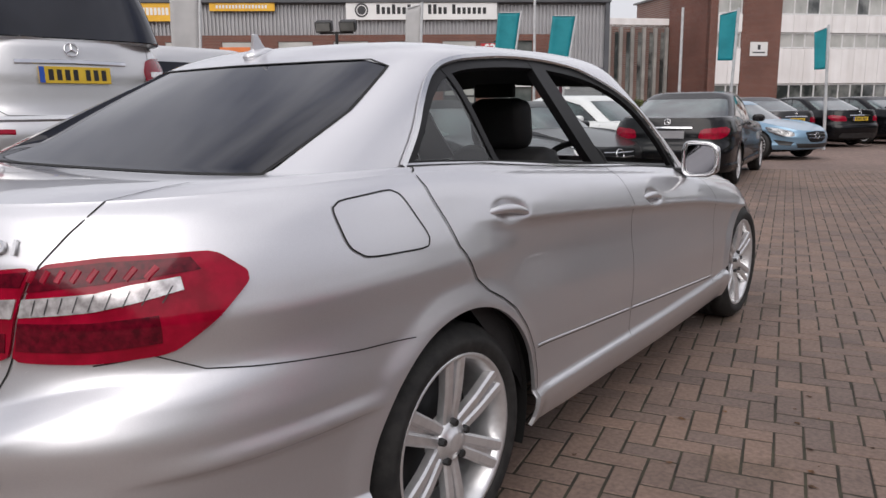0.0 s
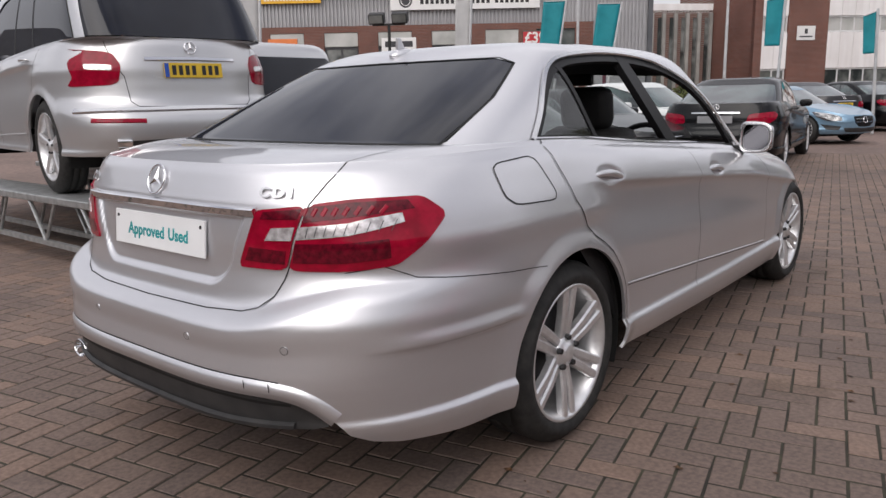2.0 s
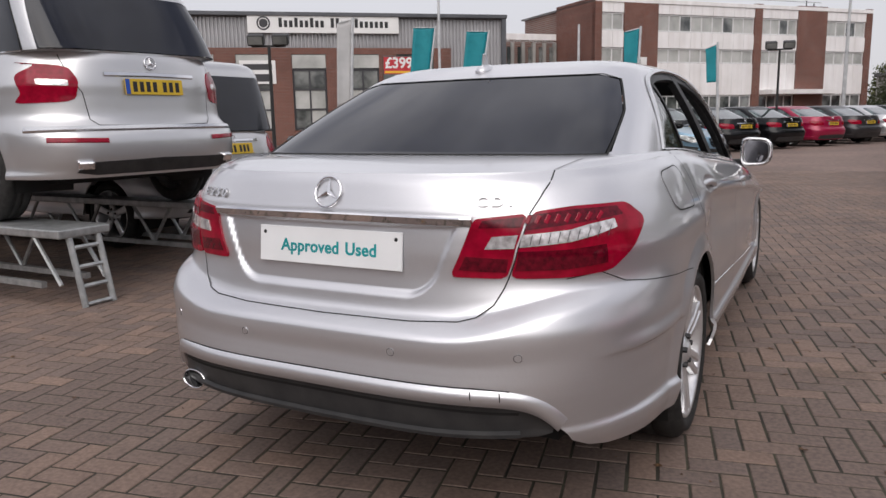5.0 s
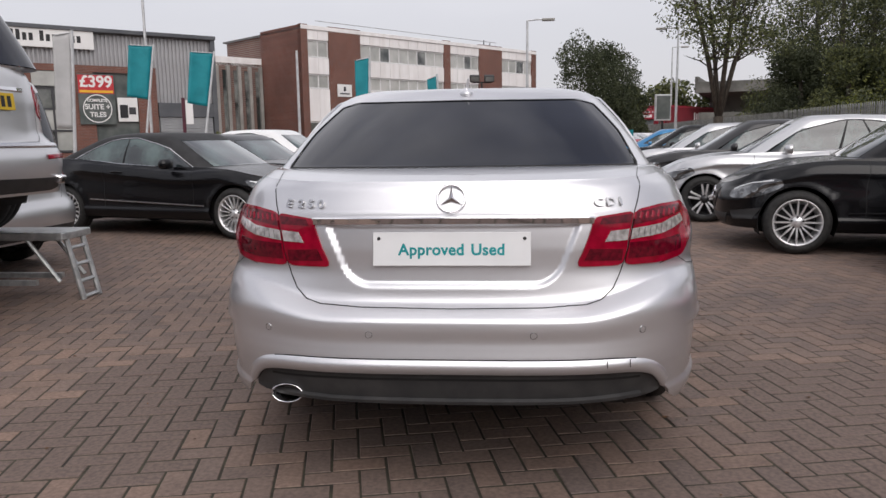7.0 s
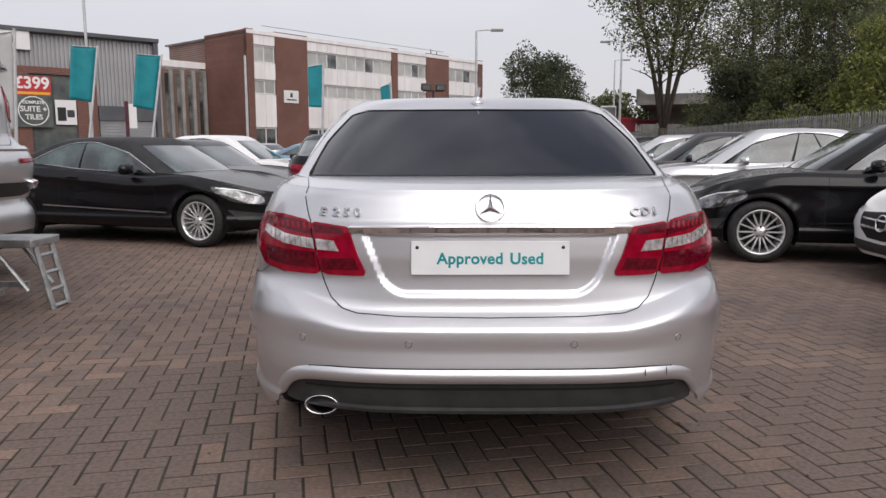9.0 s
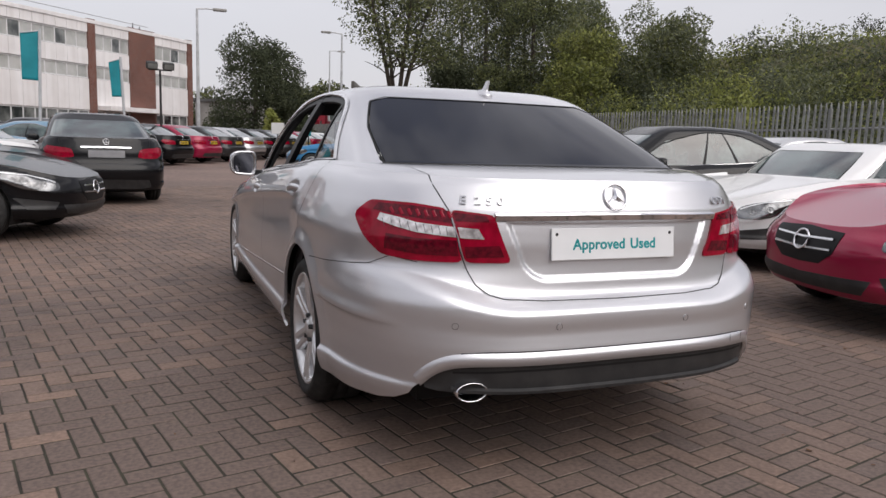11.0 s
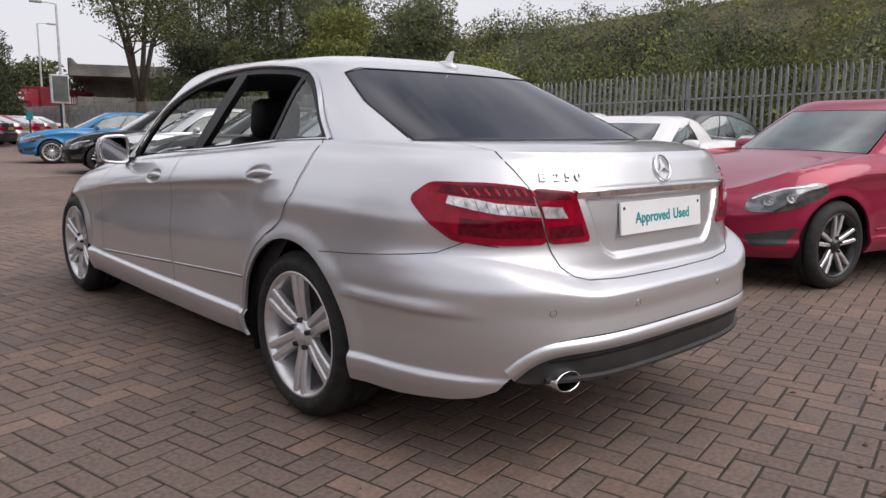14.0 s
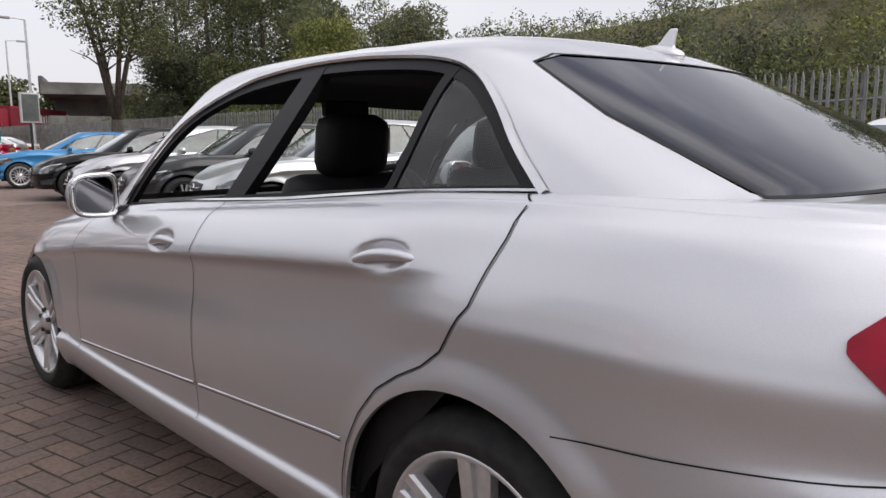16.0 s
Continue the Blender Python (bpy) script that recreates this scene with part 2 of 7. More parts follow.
def letters(name, text, size, depth, mat, parent, m, label="", spacing=1.0, bold=0.0):
    """Raised lettering in the built-in font, standing in the plane of m (x along, y up)."""
    cu = bpy.data.curves.new(name, "FONT")
    cu.body, cu.size, cu.extrude, cu.align_x, cu.align_y = text, size, depth, "CENTER", "CENTER"
    cu.space_character, cu.offset = spacing, bold
    tmp = new(name, cu)
    bpy.context.view_layer.update()
    me = bpy.data.meshes.new_from_object(tmp.evaluated_get(bpy.context.evaluated_depsgraph_get()))
    bpy.data.objects.remove(tmp)
    me.materials.clear()
    me.materials.append(mat)
    me.transform(m)
    ob = new(name, me)
    if parent is not None:
        ob.parent = parent
    if label:
        tagged(ob, label)
    return ob


def curve(table):
    """A smooth curve without overshoot through (x, value) pairs, for arrays."""
    xs, ys = np.array([p[0] for p in table], float), np.array([p[1] for p in table], float)
    h, d = np.diff(xs), np.diff(ys) / np.diff(xs)
    m = np.zeros(len(xs))
    m[0], m[-1] = d[0], d[-1]
    for i in range(1, len(xs) - 1):
        if d[i - 1] * d[i] > 0:
            w1, w2 = 2 * h[i] + h[i - 1], h[i] + 2 * h[i - 1]
            m[i] = (w1 + w2) / (w1 / d[i - 1] + w2 / d[i])

    def value(x):
        x = np.clip(x, xs[0], xs[-1])
        i = np.clip(np.searchsorted(xs, x) - 1, 0, len(xs) - 2)
        t = (x - xs[i]) / h[i]
        return ys[i] * (1 + 2 * t) * (1 - t) ** 2 + m[i] * h[i] * t * (1 - t) ** 2 + ys[i + 1] * t * t * (3 - 2 * t) + m[i + 1] * h[i] * t * t * (t - 1)

    return value


def ease(x):
    x = np.clip(x, 0, 1)
    return x * x * (3 - 2 * x)


FLANK = curve([(-0.70, 0), (-0.60, -0.001), (-0.40, -0.008), (-0.24, -0.022), (-0.172, -0.019), (-0.146, -0.009), (-0.136, 0.0), (-0.124, -0.002), (-0.05, -0.036), (-0.02, -0.062), (0.0, -0.10)])
HAUNCH = curve([(-0.7, 0), (-0.46, 0), (-0.38, -0.004), (-0.30, -0.004), (-0.232, 0.0), (-0.19, -0.009), (-0.10, -0.042), (-0.03, -0.076), (0.0, -0.11)])


class Shell:
    """The skin of a car, nose towards +y. body(u, z) wraps round the lower body: u 0 at the middle of the tail, 1 to 2 along the
    flank, 3 at the middle of the nose; negative u is the other flank. top(u, s) goes on from the shoulder: s -1 to 0 over boot lid,
    shoulder and bonnet, 0 to 1 up the glass, 1 to 2 over the roof."""

    def __init__(self, **p):
        self.width, self.ra, self.fa, self.wheel, self.arch = p["width"], p["ra"], p["fa"], p["wheel"], p["arch"]
        self.yc, self.yf, self.lift, self.recess, self.crown = p["yc"], p["yf"], p["lift"], p["recess"], p["crown"]
        self.base, self.roof, self.nose_n = p["base"], p["roof"], p.get("nose_n", 3.2)
        self.f_zt, self.f_low, self.f_rear, self.f_nose = curve(p["belt"]), curve(p["low"]), curve(p["rear"]), curve(p["nose"])
        self.f_taper, self.f_n = curve(p["taper"]), curve(p["square"])
        self.spear, self.dents = p.get("spear", 0.0), p.get("dents", ())

    def plan(self, u, w, yr, yc, yf, yn, n, nf):
        a = np.abs(u)
        t = np.clip(a, 0, 1)
        r = (t**n + (1 - t) ** n) ** (1 / n)
        x = t / r * w
        y = yc - (yc - yr) * (1 - t) / r
        mid = (a > 1) & (a <= 2)
        y = np.where(mid, yc + (a - 1) * (yf - yc), y)
        x = np.where(mid, w, x)
        t = np.clip(a - 2, 0, 1)
        r = (t**nf + (1 - t) ** nf) ** (1 / nf)
        fr = a > 2
        y = np.where(fr, yf + (yn - yf) * t / r, y)
        x = np.where(fr, w * (1 - t) / r, x)
        return x * np.sign(u), y

    def body(self, u, z):
        u, z = np.asarray(u, float), np.asarray(z, float)
        a = np.abs(u)
        corner = ease((a - 0.30) / 0.22) * (1 - ease((a - 0.60) / 0.28))
        zs = z - self.lift * corner * np.exp(-(((z - 0.70) / 0.13) ** 2))
        yr = self.f_rear(zs)
        n = self.f_n(z)
        yn = self.f_nose(z)
        x0, y0 = self.plan(u, self.width, yr, self.yc, self.yf, yn, n, self.nose_n)
        zt = self.f_zt(y0)
        ze = z - zt
        flank = FLANK(ze)
        haunch = HAUNCH(ze)
        k = ease((y0 - self.ra - 0.02) / 0.35)
        inset = flank * k + haunch * (1 - k)
        low = self.f_low(z)
        w = self.width * self.f_taper(y0) + inset * ease(a / 0.5) + low * ease(a / 0.6)
        for yw in (self.ra, self.fa):
            r = np.hypot(y0 - yw, z - self.wheel)
            w = w + 0.014 * ease(1 - (r - self.arch) / 0.085) * ease((a - 0.5) / 0.1) * ease((zt - 0.08 - z) / 0.06)
        if self.spear:
            along = ease((y0 - 0.20) / 0.25) * ease((0.84 - y0) / 0.12) * (a < 1.2)
            w = w + self.spear * along * (ease((0.604 - z) / 0.042) * ease((z - 0.546) / 0.010) - 0.35 * ease((0.548 - z) / 0.012) * ease((z - 0.41) / 0.08))
        for yd, zd, ry, rz, deep in self.dents:
            rr = np.sqrt(((y0 - yd) / ry) ** 2 + ((z - zd + 0.10 * (y0 - yd)) / rz) ** 2)
            w = w - deep * ease((1 - rr) / 0.55)
        x, y = self.plan(u, w, yr, self.yc, self.yf, yn, n, self.nose_n)
        y = np.where(a < 1, y - inset * 0.35 * (1 - ease((a - 0.5) / 0.5)), y)
        if self.recess:
            zt_, zb_, wt, wb = self.recess
            t = np.clip((z - zb_) / (zt_ - zb_), 0, 1)
            d1, d2, rr = wb + (wt - wb) * t - np.abs(x), z - zb_, 0.075
            deep = np.where((d1 < rr) & (d2 < rr), rr - np.hypot(rr - d1, rr - d2), np.minimum(d1, d2))
            y = y + 0.014 * ease(deep / 0.022) * ease((zt_ + 0.012 - z) / 0.012) * (a < 0.66)
        return np.stack([x, y, z + 0 * x], -1)

    def ring(self, u, top):
        g = self.roof if top else self.base
        x, y = self.plan(u, g["w"], g["yr"], g["yc"], g["yf"], g["yn"], g["n"], g["nf"])
        y = y + g.get("bow", 0.0) * (x / g["w"]) ** 2 * (np.abs(u) < 1) * (1 - ease((np.abs(u) - 0.5) / 0.5))
        return np.stack([x, y, g["z"](y)], -1)

    def top(self, u, s):
        u, s = np.asarray(u, float), np.asarray(s, float)
        y_edge = self.body(u, 0 * u + 0.9)[..., 1]
        edge = self.body(u, self.f_zt(y_edge))
        b, r = self.ring(u, False), self.ring(u, True)
        mid = np.stack([0 * u, np.clip(b[..., 1], self.roof["yr"] + 0.35, self.roof["yn"] - 0.35), 0 * u], -1)
        mid[..., 2] = self.roof["crown"](mid[..., 1])
        t = np.clip(s + 1, 0, 1)[..., None]
        deck = edge * (1 - t) + b * t
        span = np.linalg.norm((b - edge)[..., :2], axis=-1)
        deck[..., 2] += np.minimum(span, 0.7) * self.crown * np.sin(math.pi * t[..., 0]) * (t[..., 0] * (1 - t[..., 0])) ** 0.2
        h = np.clip(s, 0, 1)[..., None] * 0.84
        side = b + (r - b) * h
        bulge = 0.018 * np.tanh(4 * b[..., 0] / self.base["w"])
        side[..., 0] += bulge * np.sin(math.pi * h[..., 0])
        p0 = b + (r - b) * 0.84
        p0[..., 0] += bulge * math.sin(math.pi * 0.84)
        p2 = r + (mid - r) * 0.22
        p2[..., 2] = r[..., 2] + (mid - r)[..., 2] * 0.62
        q = np.clip((s - 1) / 0.3, 0, 1)[..., None]
        bend = p0 * (1 - q) ** 2 + 2 * q * (1 - q) * r + q * q * p2
        v = np.clip((s - 1.3) / 0.7, 0, 1)[..., None]
        roof = p2 + (mid - p2) * v
        roof[..., 2] = (p2 + (mid - p2) * (1 - (1 - v) ** 2))[..., 2]
        s_ = s[..., None]
        return np.where(s_ < 0, deck, np.where(s_ < 1, side, np.where(s_ < 1.3, bend, roof)))

    def at(self, where, axis, points, u0, u1, v0=None, v1=None):
        """Parameters of points given by (x or y, z) on the stretch u0 to u1 of a surface."""
        f = self.body if where == "body" else self.top
        k = "xy".index(axis)
        out = []
        if where == "body":
            us = np.linspace(u0, u1, 400)
            for a, z in points:
                c = f(us, 0 * us + z)[:, k]
                i = int(np.abs(c - a).argmin())
                lo, hi = us[max(i - 1, 0)], us[min(i + 1, 399)]
                fine = np.linspace(lo, hi, 60)
                out.append((float(fine[np.abs(f(fine, 0 * fine + z)[:, k] - a).argmin()]), z))
        else:
            for a, z in points:
                lo, hi = np.array([u0, v0]), np.array([u1, v1])
                for _ in range(5):
                    gu, gv = np.meshgrid(np.linspace(lo[0], hi[0], 41), np.linspace(lo[1], hi[1], 41))
                    p = f(gu, gv)
                    i = np.unravel_index(((p[..., k] - a) ** 2 + (p[..., 2] - z) ** 2).argmin(), gu.shape)
                    c, r = np.array([gu[i], gv[i]]), (hi - lo) / 16
                    lo, hi = np.maximum(c - r, [u0, v0]), np.minimum(c + r, [u1, v1])
                out.append((float(c[0]), float(c[1])))
        return out


def clip_cell(poly, x0, x1, y0, y1):
    for k, lim, sign in ((0, x0, 1), (0, x1, -1), (1, y0, 1), (1, y1, -1)):
        out = []
        for i in range(len(poly)):
            a, b = poly[i - 1], poly[i]
            da, db = sign * (a[k] - lim), sign * (b[k] - lim)
            if (da < 0) != (db < 0):
                t = da / (da - db)
                out.append((a[0] + t * (b[0] - a[0]), a[1] + t * (b[1] - a[1])))
            if db >= 0:
                out.append(b)
        poly = out
        if len(poly) < 3:
            return []
    return poly


def inside(poly, xs, ys):
    r = np.zeros(xs.shape, bool)
    for i in range(len(poly)):
        (x0, y0), (x1, y1) = poly[i - 1], poly[i]
        if y0 == y1:
            continue
        r ^= ((ys < y0) != (ys < y1)) & (xs < (x1 - x0) * (ys - y0) / (y1 - y0) + x0)
    return r


def dense(poly, closed=True, step=0.03):
    out = []
    n = len(poly)
    for i in range(n if closed else n - 1):
        a, b = poly[i], poly[(i + 1) % n]
        k = max(1, int(math.hypot(b[0] - a[0], b[1] - a[1]) / step))
        out += [(a[0] + (b[0] - a[0]) * j / k, a[1] + (b[1] - a[1]) * j / k) for j in range(k)]
    if not closed:
        out.append(poly[-1])
    return out


def rounded(poly, amount=0.25, times=2, closed=True):
    """Corner cutting."""
    for _ in range(times):
        out = [] if closed else [poly[0]]
        n = len(poly)
        for i in range(n if closed else n - 1):
            a, b = poly[i], poly[(i + 1) % n]
            out.append((a[0] + amount * (b[0] - a[0]), a[1] + amount * (b[1] - a[1])))
            out.append((b[0] - amount * (b[0] - a[0]), b[1] - amount * (b[1] - a[1])))
        poly = out if closed else out + [poly[-1]]
    return poly


def skin(name, f, poly, du, dv, mat, parent, label="", lift=0.0, lip=0.012):
    """The piece of the surface f inside a polygon of its parameters, with an edge turned in by lip."""
    if sum(a[0] * b[1] - b[0] * a[1] for a, b in zip(poly, poly[1:] + poly[:1])) < 0:
        poly = poly[::-1]
    px, py = np.array(poly).T
    gu = np.arange(math.floor(px.min() / du), math.ceil(px.max() / du) + 1) * du
    gv = np.arange(math.floor(py.min() / dv), math.ceil(py.max() / dv) + 1) * dv
    cell_u, cell_v = np.meshgrid(gu, gv, indexing="ij")
    ins = inside(poly, cell_u + du / 2, cell_v + dv / 2)
    cut = np.zeros((len(gu), len(gv)), bool)
    for i in range(len(poly)):
        a, b = np.array(poly[i - 1]), np.array(poly[i])
        k = int(max(abs(b[0] - a[0]) / du, abs(b[1] - a[1]) / dv) * 4) + 2
        pts = a + (b - a) * np.linspace(0, 1, k)[:, None]
        for e in ((1e-6, 1e-6), (-1e-6, -1e-6)):
            cut[np.clip(np.floor((pts[:, 0] + e[0] - gu[0]) / du).astype(int), 0, len(gu) - 1), np.clip(np.floor((pts[:, 1] + e[1] - gv[0]) / dv).astype(int), 0, len(gv) - 1)] = True
    index, params, faces = {}, [], []

    def vert(p):
        key = (round(p[0] / du * 400), round(p[1] / dv * 400))
        if key not in index:
            index[key] = len(params)
            params.append(p)
        return index[key]

    for i in range(len(gu) - 1):
        for j in range(len(gv) - 1):
            if cut[i, j]:
                c = clip_cell(poly, gu[i], gu[i + 1], gv[j], gv[j + 1])
            elif ins[i, j]:
                c = [(gu[i], gv[j]), (gu[i + 1], gv[j]), (gu[i + 1], gv[j + 1]), (gu[i], gv[j + 1])]
            else:
                continue
            ids = []
            for p in c:
                k = vert(p)
                if k not in ids:
                    ids.append(k)
            if len(ids) > 2:
                faces.append(ids)
    if not faces:
        return None
    uv = np.array(params)
    pos, nor = surface(f, uv, du, dv)
    pos = pos + nor * lift
    ends = {}
    for ids in faces:
        for a, b in zip(ids, ids[1:] + ids[:1]):
            ends[(a, b)] = ends.get((a, b), 0) + 1
    n0 = len(pos)
    verts, normals, lips = [*pos], [*nor], []
    if lip:
        middle = pos.mean(0)
        for (a, b) in [e for e in ends if (e[1], e[0]) not in ends]:
            k = len(verts)
            verts += [pos[a], pos[b], pos[b] - nor[b] * lip, pos[a] - nor[a] * lip]
            side = np.cross(pos[b] - pos[a], nor[a])
            side = side / (np.linalg.norm(side) + 1e-12)
            normals += [side] * 4
            lips.append([k + 1, k, k + 3, k + 2])
    me = bpy.data.meshes.new(name)
    me.from_pydata([tuple(v) for v in verts], [], faces + lips)
    me.materials.append(mat)
    me.polygons.foreach_set("use_smooth", [True] * len(me.polygons))
    me.normals_split_custom_set_from_vertices([tuple(v) for v in normals])
    ob = new(name, me)
    if parent is not None:
        ob.parent = parent
    return tagged(ob, label) if label else ob


def surface(f, uv, du, dv):
    """Places and outward normals of a surface at rows of parameters."""
    u, v = uv[:, 0], uv[:, 1]
    pos = f(u, v)
    eu, ev = du * 0.4, dv * 0.7
    n = np.cross(f(u + eu, v) - f(u - eu, v), f(u, v + ev) - f(u, v - ev))
    size = np.linalg.norm(n, axis=1, keepdims=True)
    n = n / np.maximum(size, 1e-12)
    return pos, n


def ribbon(name, f, line, width, mat, parent, lift=0.0008, step=0.02, height=0.0, label="", crown=0.6, tilt=0.0, smooth=False):
    """A strip of that width along a line of parameters: a shut line, a seal or a bright trim with a raised crown."""
    line = dense(line, closed=False, step=step)
    uv = np.array(line)
    pos, nor = surface(f, uv, 0.02, 0.02)
    d = np.gradient(pos, axis=0)
    side = np.cross(d, nor)
    side /= np.linalg.norm(side, axis=1, keepdims=True) + 1e-12
    bm = bmesh.new()
    rows = []
    for p, n, s in zip(pos, nor, side):
        p, n, s = Vector(p), Vector(n), Vector(s) * width / 2
        ends = [p - s + n * lift, p - crown * s + n * (lift + height), p + crown * s + n * (lift + height + tilt), p + s + n * lift] if height else [p - s + n * lift, p + s + n * lift]
        rows.append([bm.verts.new(e) for e in ends])
    for a, b in zip(rows, rows[1:]):
        for k in range(len(a) - 1):
            bm.faces.new((a[k], a[k + 1], b[k + 1], b[k]))
    return part(name, bm, mat, parent, label, smooth)


def arch_liner(parent, side, yw, zw, r, x1, x0=0.40):
    """The dark inner skin of a wheel arch, open below."""
    bm = bmesh.new()
    rows = []
    for k in range(31):
        a = radians(-22 + 224 * k / 30)
        c, s = math.cos(a), math.sin(a)
        rows.append([bm.verts.new((x * side, yw + q * c, zw + q * s)) for x, q in ((x0, r * 0.5), (x0 + 0.02, r + 0.02), (x1, r + 0.004))])
    for a, b in zip(rows, rows[1:]):
        for k in range(2):
            bm.faces.new((a[k], a[k + 1], b[k + 1], b[k]))
    return part("arch_liner", bm, SEAL_SHADE, parent, smooth=True)


# ---- wheels: axle along x, outer face towards +x ----
def wheel(parent, m, radius=0.327, rim=0.245, width=0.24, style="twin", spokes=6, mat=None):
    face_mat, mat = ALLOY, mat or ALLOY
    hub = new("wheel")
    hub.parent, hub.matrix_basis = parent, m
    h = width / 2
    part("tyre", lathe([(-h + 0.02, rim - 0.006), (-h, rim + 0.02), (-h + 0.012, radius - 0.03), (-h + 0.03, radius - 0.008), (-h + 0.05, radius), (-0.03, radius), (-0.028, radius - 0.008), (-0.022, radius - 0.008), (-0.02, radius), (0.02, radius), (0.022, radius - 0.008), (0.028, radius - 0.008), (0.03, radius),
                        (h - 0.05, radius), (h - 0.03, radius - 0.008), (h - 0.012, radius - 0.03), (h - 0.002, rim + 0.045), (h, rim + 0.03), (h - 0.006, rim + 0.012), (h - 0.02, rim - 0.006)], 64), RUBBER, hub, smooth=True)
    rimob = part("rim", lathe([(-h + 0.02, rim - 0.006), (-0.02, rim - 0.045), (h - 0.06, rim - 0.028), (h - 0.024, rim - 0.016), (h - 0.018, rim - 0.012), (h - 0.012, rim - 0.006), (h - 0.010, rim + 0.002), (h - 0.018, rim + 0.006)], 64), mat, hub, smooth=True)
    # Dark disc out to the barrel: shade behind the spokes is in its colour.
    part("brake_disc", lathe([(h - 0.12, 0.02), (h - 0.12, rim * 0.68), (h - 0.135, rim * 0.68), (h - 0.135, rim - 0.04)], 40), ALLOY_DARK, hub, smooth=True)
    face = h - 0.022
    bm = bmesh.new()

    def spoke(a, w0, w1, off0, off1, r0, r1, x0, x1):
        c, s = math.cos(a), math.sin(a)
        pts = []
        for r, w, o, x in ((r0, w0, off0, x0), ((r0 + r1) / 2, (w0 + w1) / 2, (off0 + off1) / 2, (x0 + x1) / 2 + 0.004), (r1, w1, off1, x1)):
            rowv = []
            for t, dx in ((-w, -0.028), (-w, -0.006), (-0.6 * w, 0), (0.6 * w, 0), (w, -0.006), (w, -0.028)):
                yy, zz = r, o + t
                rowv.append(bm.verts.new((x + dx, yy * c - zz * s, yy * s + zz * c)))
            pts.append(rowv)
        for p, q in zip(pts, pts[1:]):
            for k in range(5):
                bm.faces.new((p[k], p[k + 1], q[k + 1], q[k]))

    for k in range(spokes):
        a = 2 * math.pi * k / spokes + math.pi / 2
        if style == "twin":
            for sgn in (-1, 1):
                spoke(a, 0.0165, 0.0175, sgn * 0.0155, sgn * 0.0275, 0.045, rim - 0.008, face - 0.016, face + 0.008)
            spoke(a, 0.010, 0.014, 0, 0, 0.05, rim - 0.012, face - 0.030, face - 0.012)
        elif style == "five":
            spoke(a, 0.028, 0.034, 0, 0, 0.04, rim - 0.012, face - 0.01, face + 0.006)
        elif style == "split":
            for sgn in (-1, 1):
                spoke(a, 0.014, 0.015, sgn * 0.014, sgn * 0.042, 0.05, rim - 0.012, face - 0.012, face + 0.004)
        else:
            spoke(a, 0.010, 0.008, 0, 0, 0.05, rim - 0.012, face - 0.012, face + 0.004)
    bmesh.ops.recalc_face_normals(bm, faces=bm.faces)
    part("spokes", bm, face_mat, hub)
    part("hub_cap", lathe([(face - 0.05, 0.075), (face - 0.016, 0.062), (face - 0.006, 0.05), (face - 0.004, 0.036), (face + 0.002, 0.033), (face + 0.005, 0.02), (face + 0.005, 0.0001)], 32), mat, hub, smooth=True)
    bolt = None
    for k in range(5):
        a = 2 * math.pi * k / 5 + 0.3
        if bolt is None:
            bm = bmesh.new()
            bmesh.ops.create_cone(bm, cap_ends=True, segments=6, radius1=0.012, radius2=0.010, depth=0.02, matrix=pose(0, 0, 0, 0, 90, 0))
            bolt = o = part("wheel_bolt", bm, ALLOY_DARK, hub)
        else:
            o = new("wheel_bolt", bolt.data)
            o.parent = hub
        o.location = (face - 0.006, 0.056 * math.cos(a), 0.056 * math.sin(a))
    return hub

# ---- ground ----
PAVER_FAR = material("block_paving", (0.2, 0.15, 0.12), 0.85)
vary(PAVER_FAR, 9, (0.165, 0.117, 0.100), (0.26, 0.187, 0.157), space="Object")
vary(PAVER_FAR, 0.35, (0.72, 0.72, 0.73), (1, 1, 1), space="Object")
JOINT = vary(material("joint_sand", (0.03, 0.026, 0.022), 0.95), 6, (0.022, 0.019, 0.015), (0.05, 0.046, 0.030))
bm = bmesh.new()
bmesh.ops.create_grid(bm, x_segments=2, y_segments=2, size=1500)
ground = part("ground", bm, PAVER_FAR)
ground.matrix_world = pose(0, 0, -0.007)
tagged(ground, "brown block-paved car park ground", "ground", kind="structure")
PAVER = material("clay_paver", (0.2, 0.15, 0.12), 0.8)
vary(PAVER, 55, (0.160, 0.117, 0.099), (0.238, 0.174, 0.145), space="Object")
vary(PAVER, 0.5, (0.72, 0.73, 0.75), (1.05, 1.03, 1.0), space="Object")
vary(PAVER, 3.5, (0.80, 0.80, 0.80), (1, 1, 1), 0.3, 0.5, space="Object")
vary(PAVER, 1.7, (0.74, 0.74, 0.71), (1, 1, 1), 0.30, 0.38, detail=6.0)
by_island(PAVER, (0.80, 0.82, 0.85), (1.12, 1.06, 1.0))
bump(PAVER, 160, 0.5, 0.003)

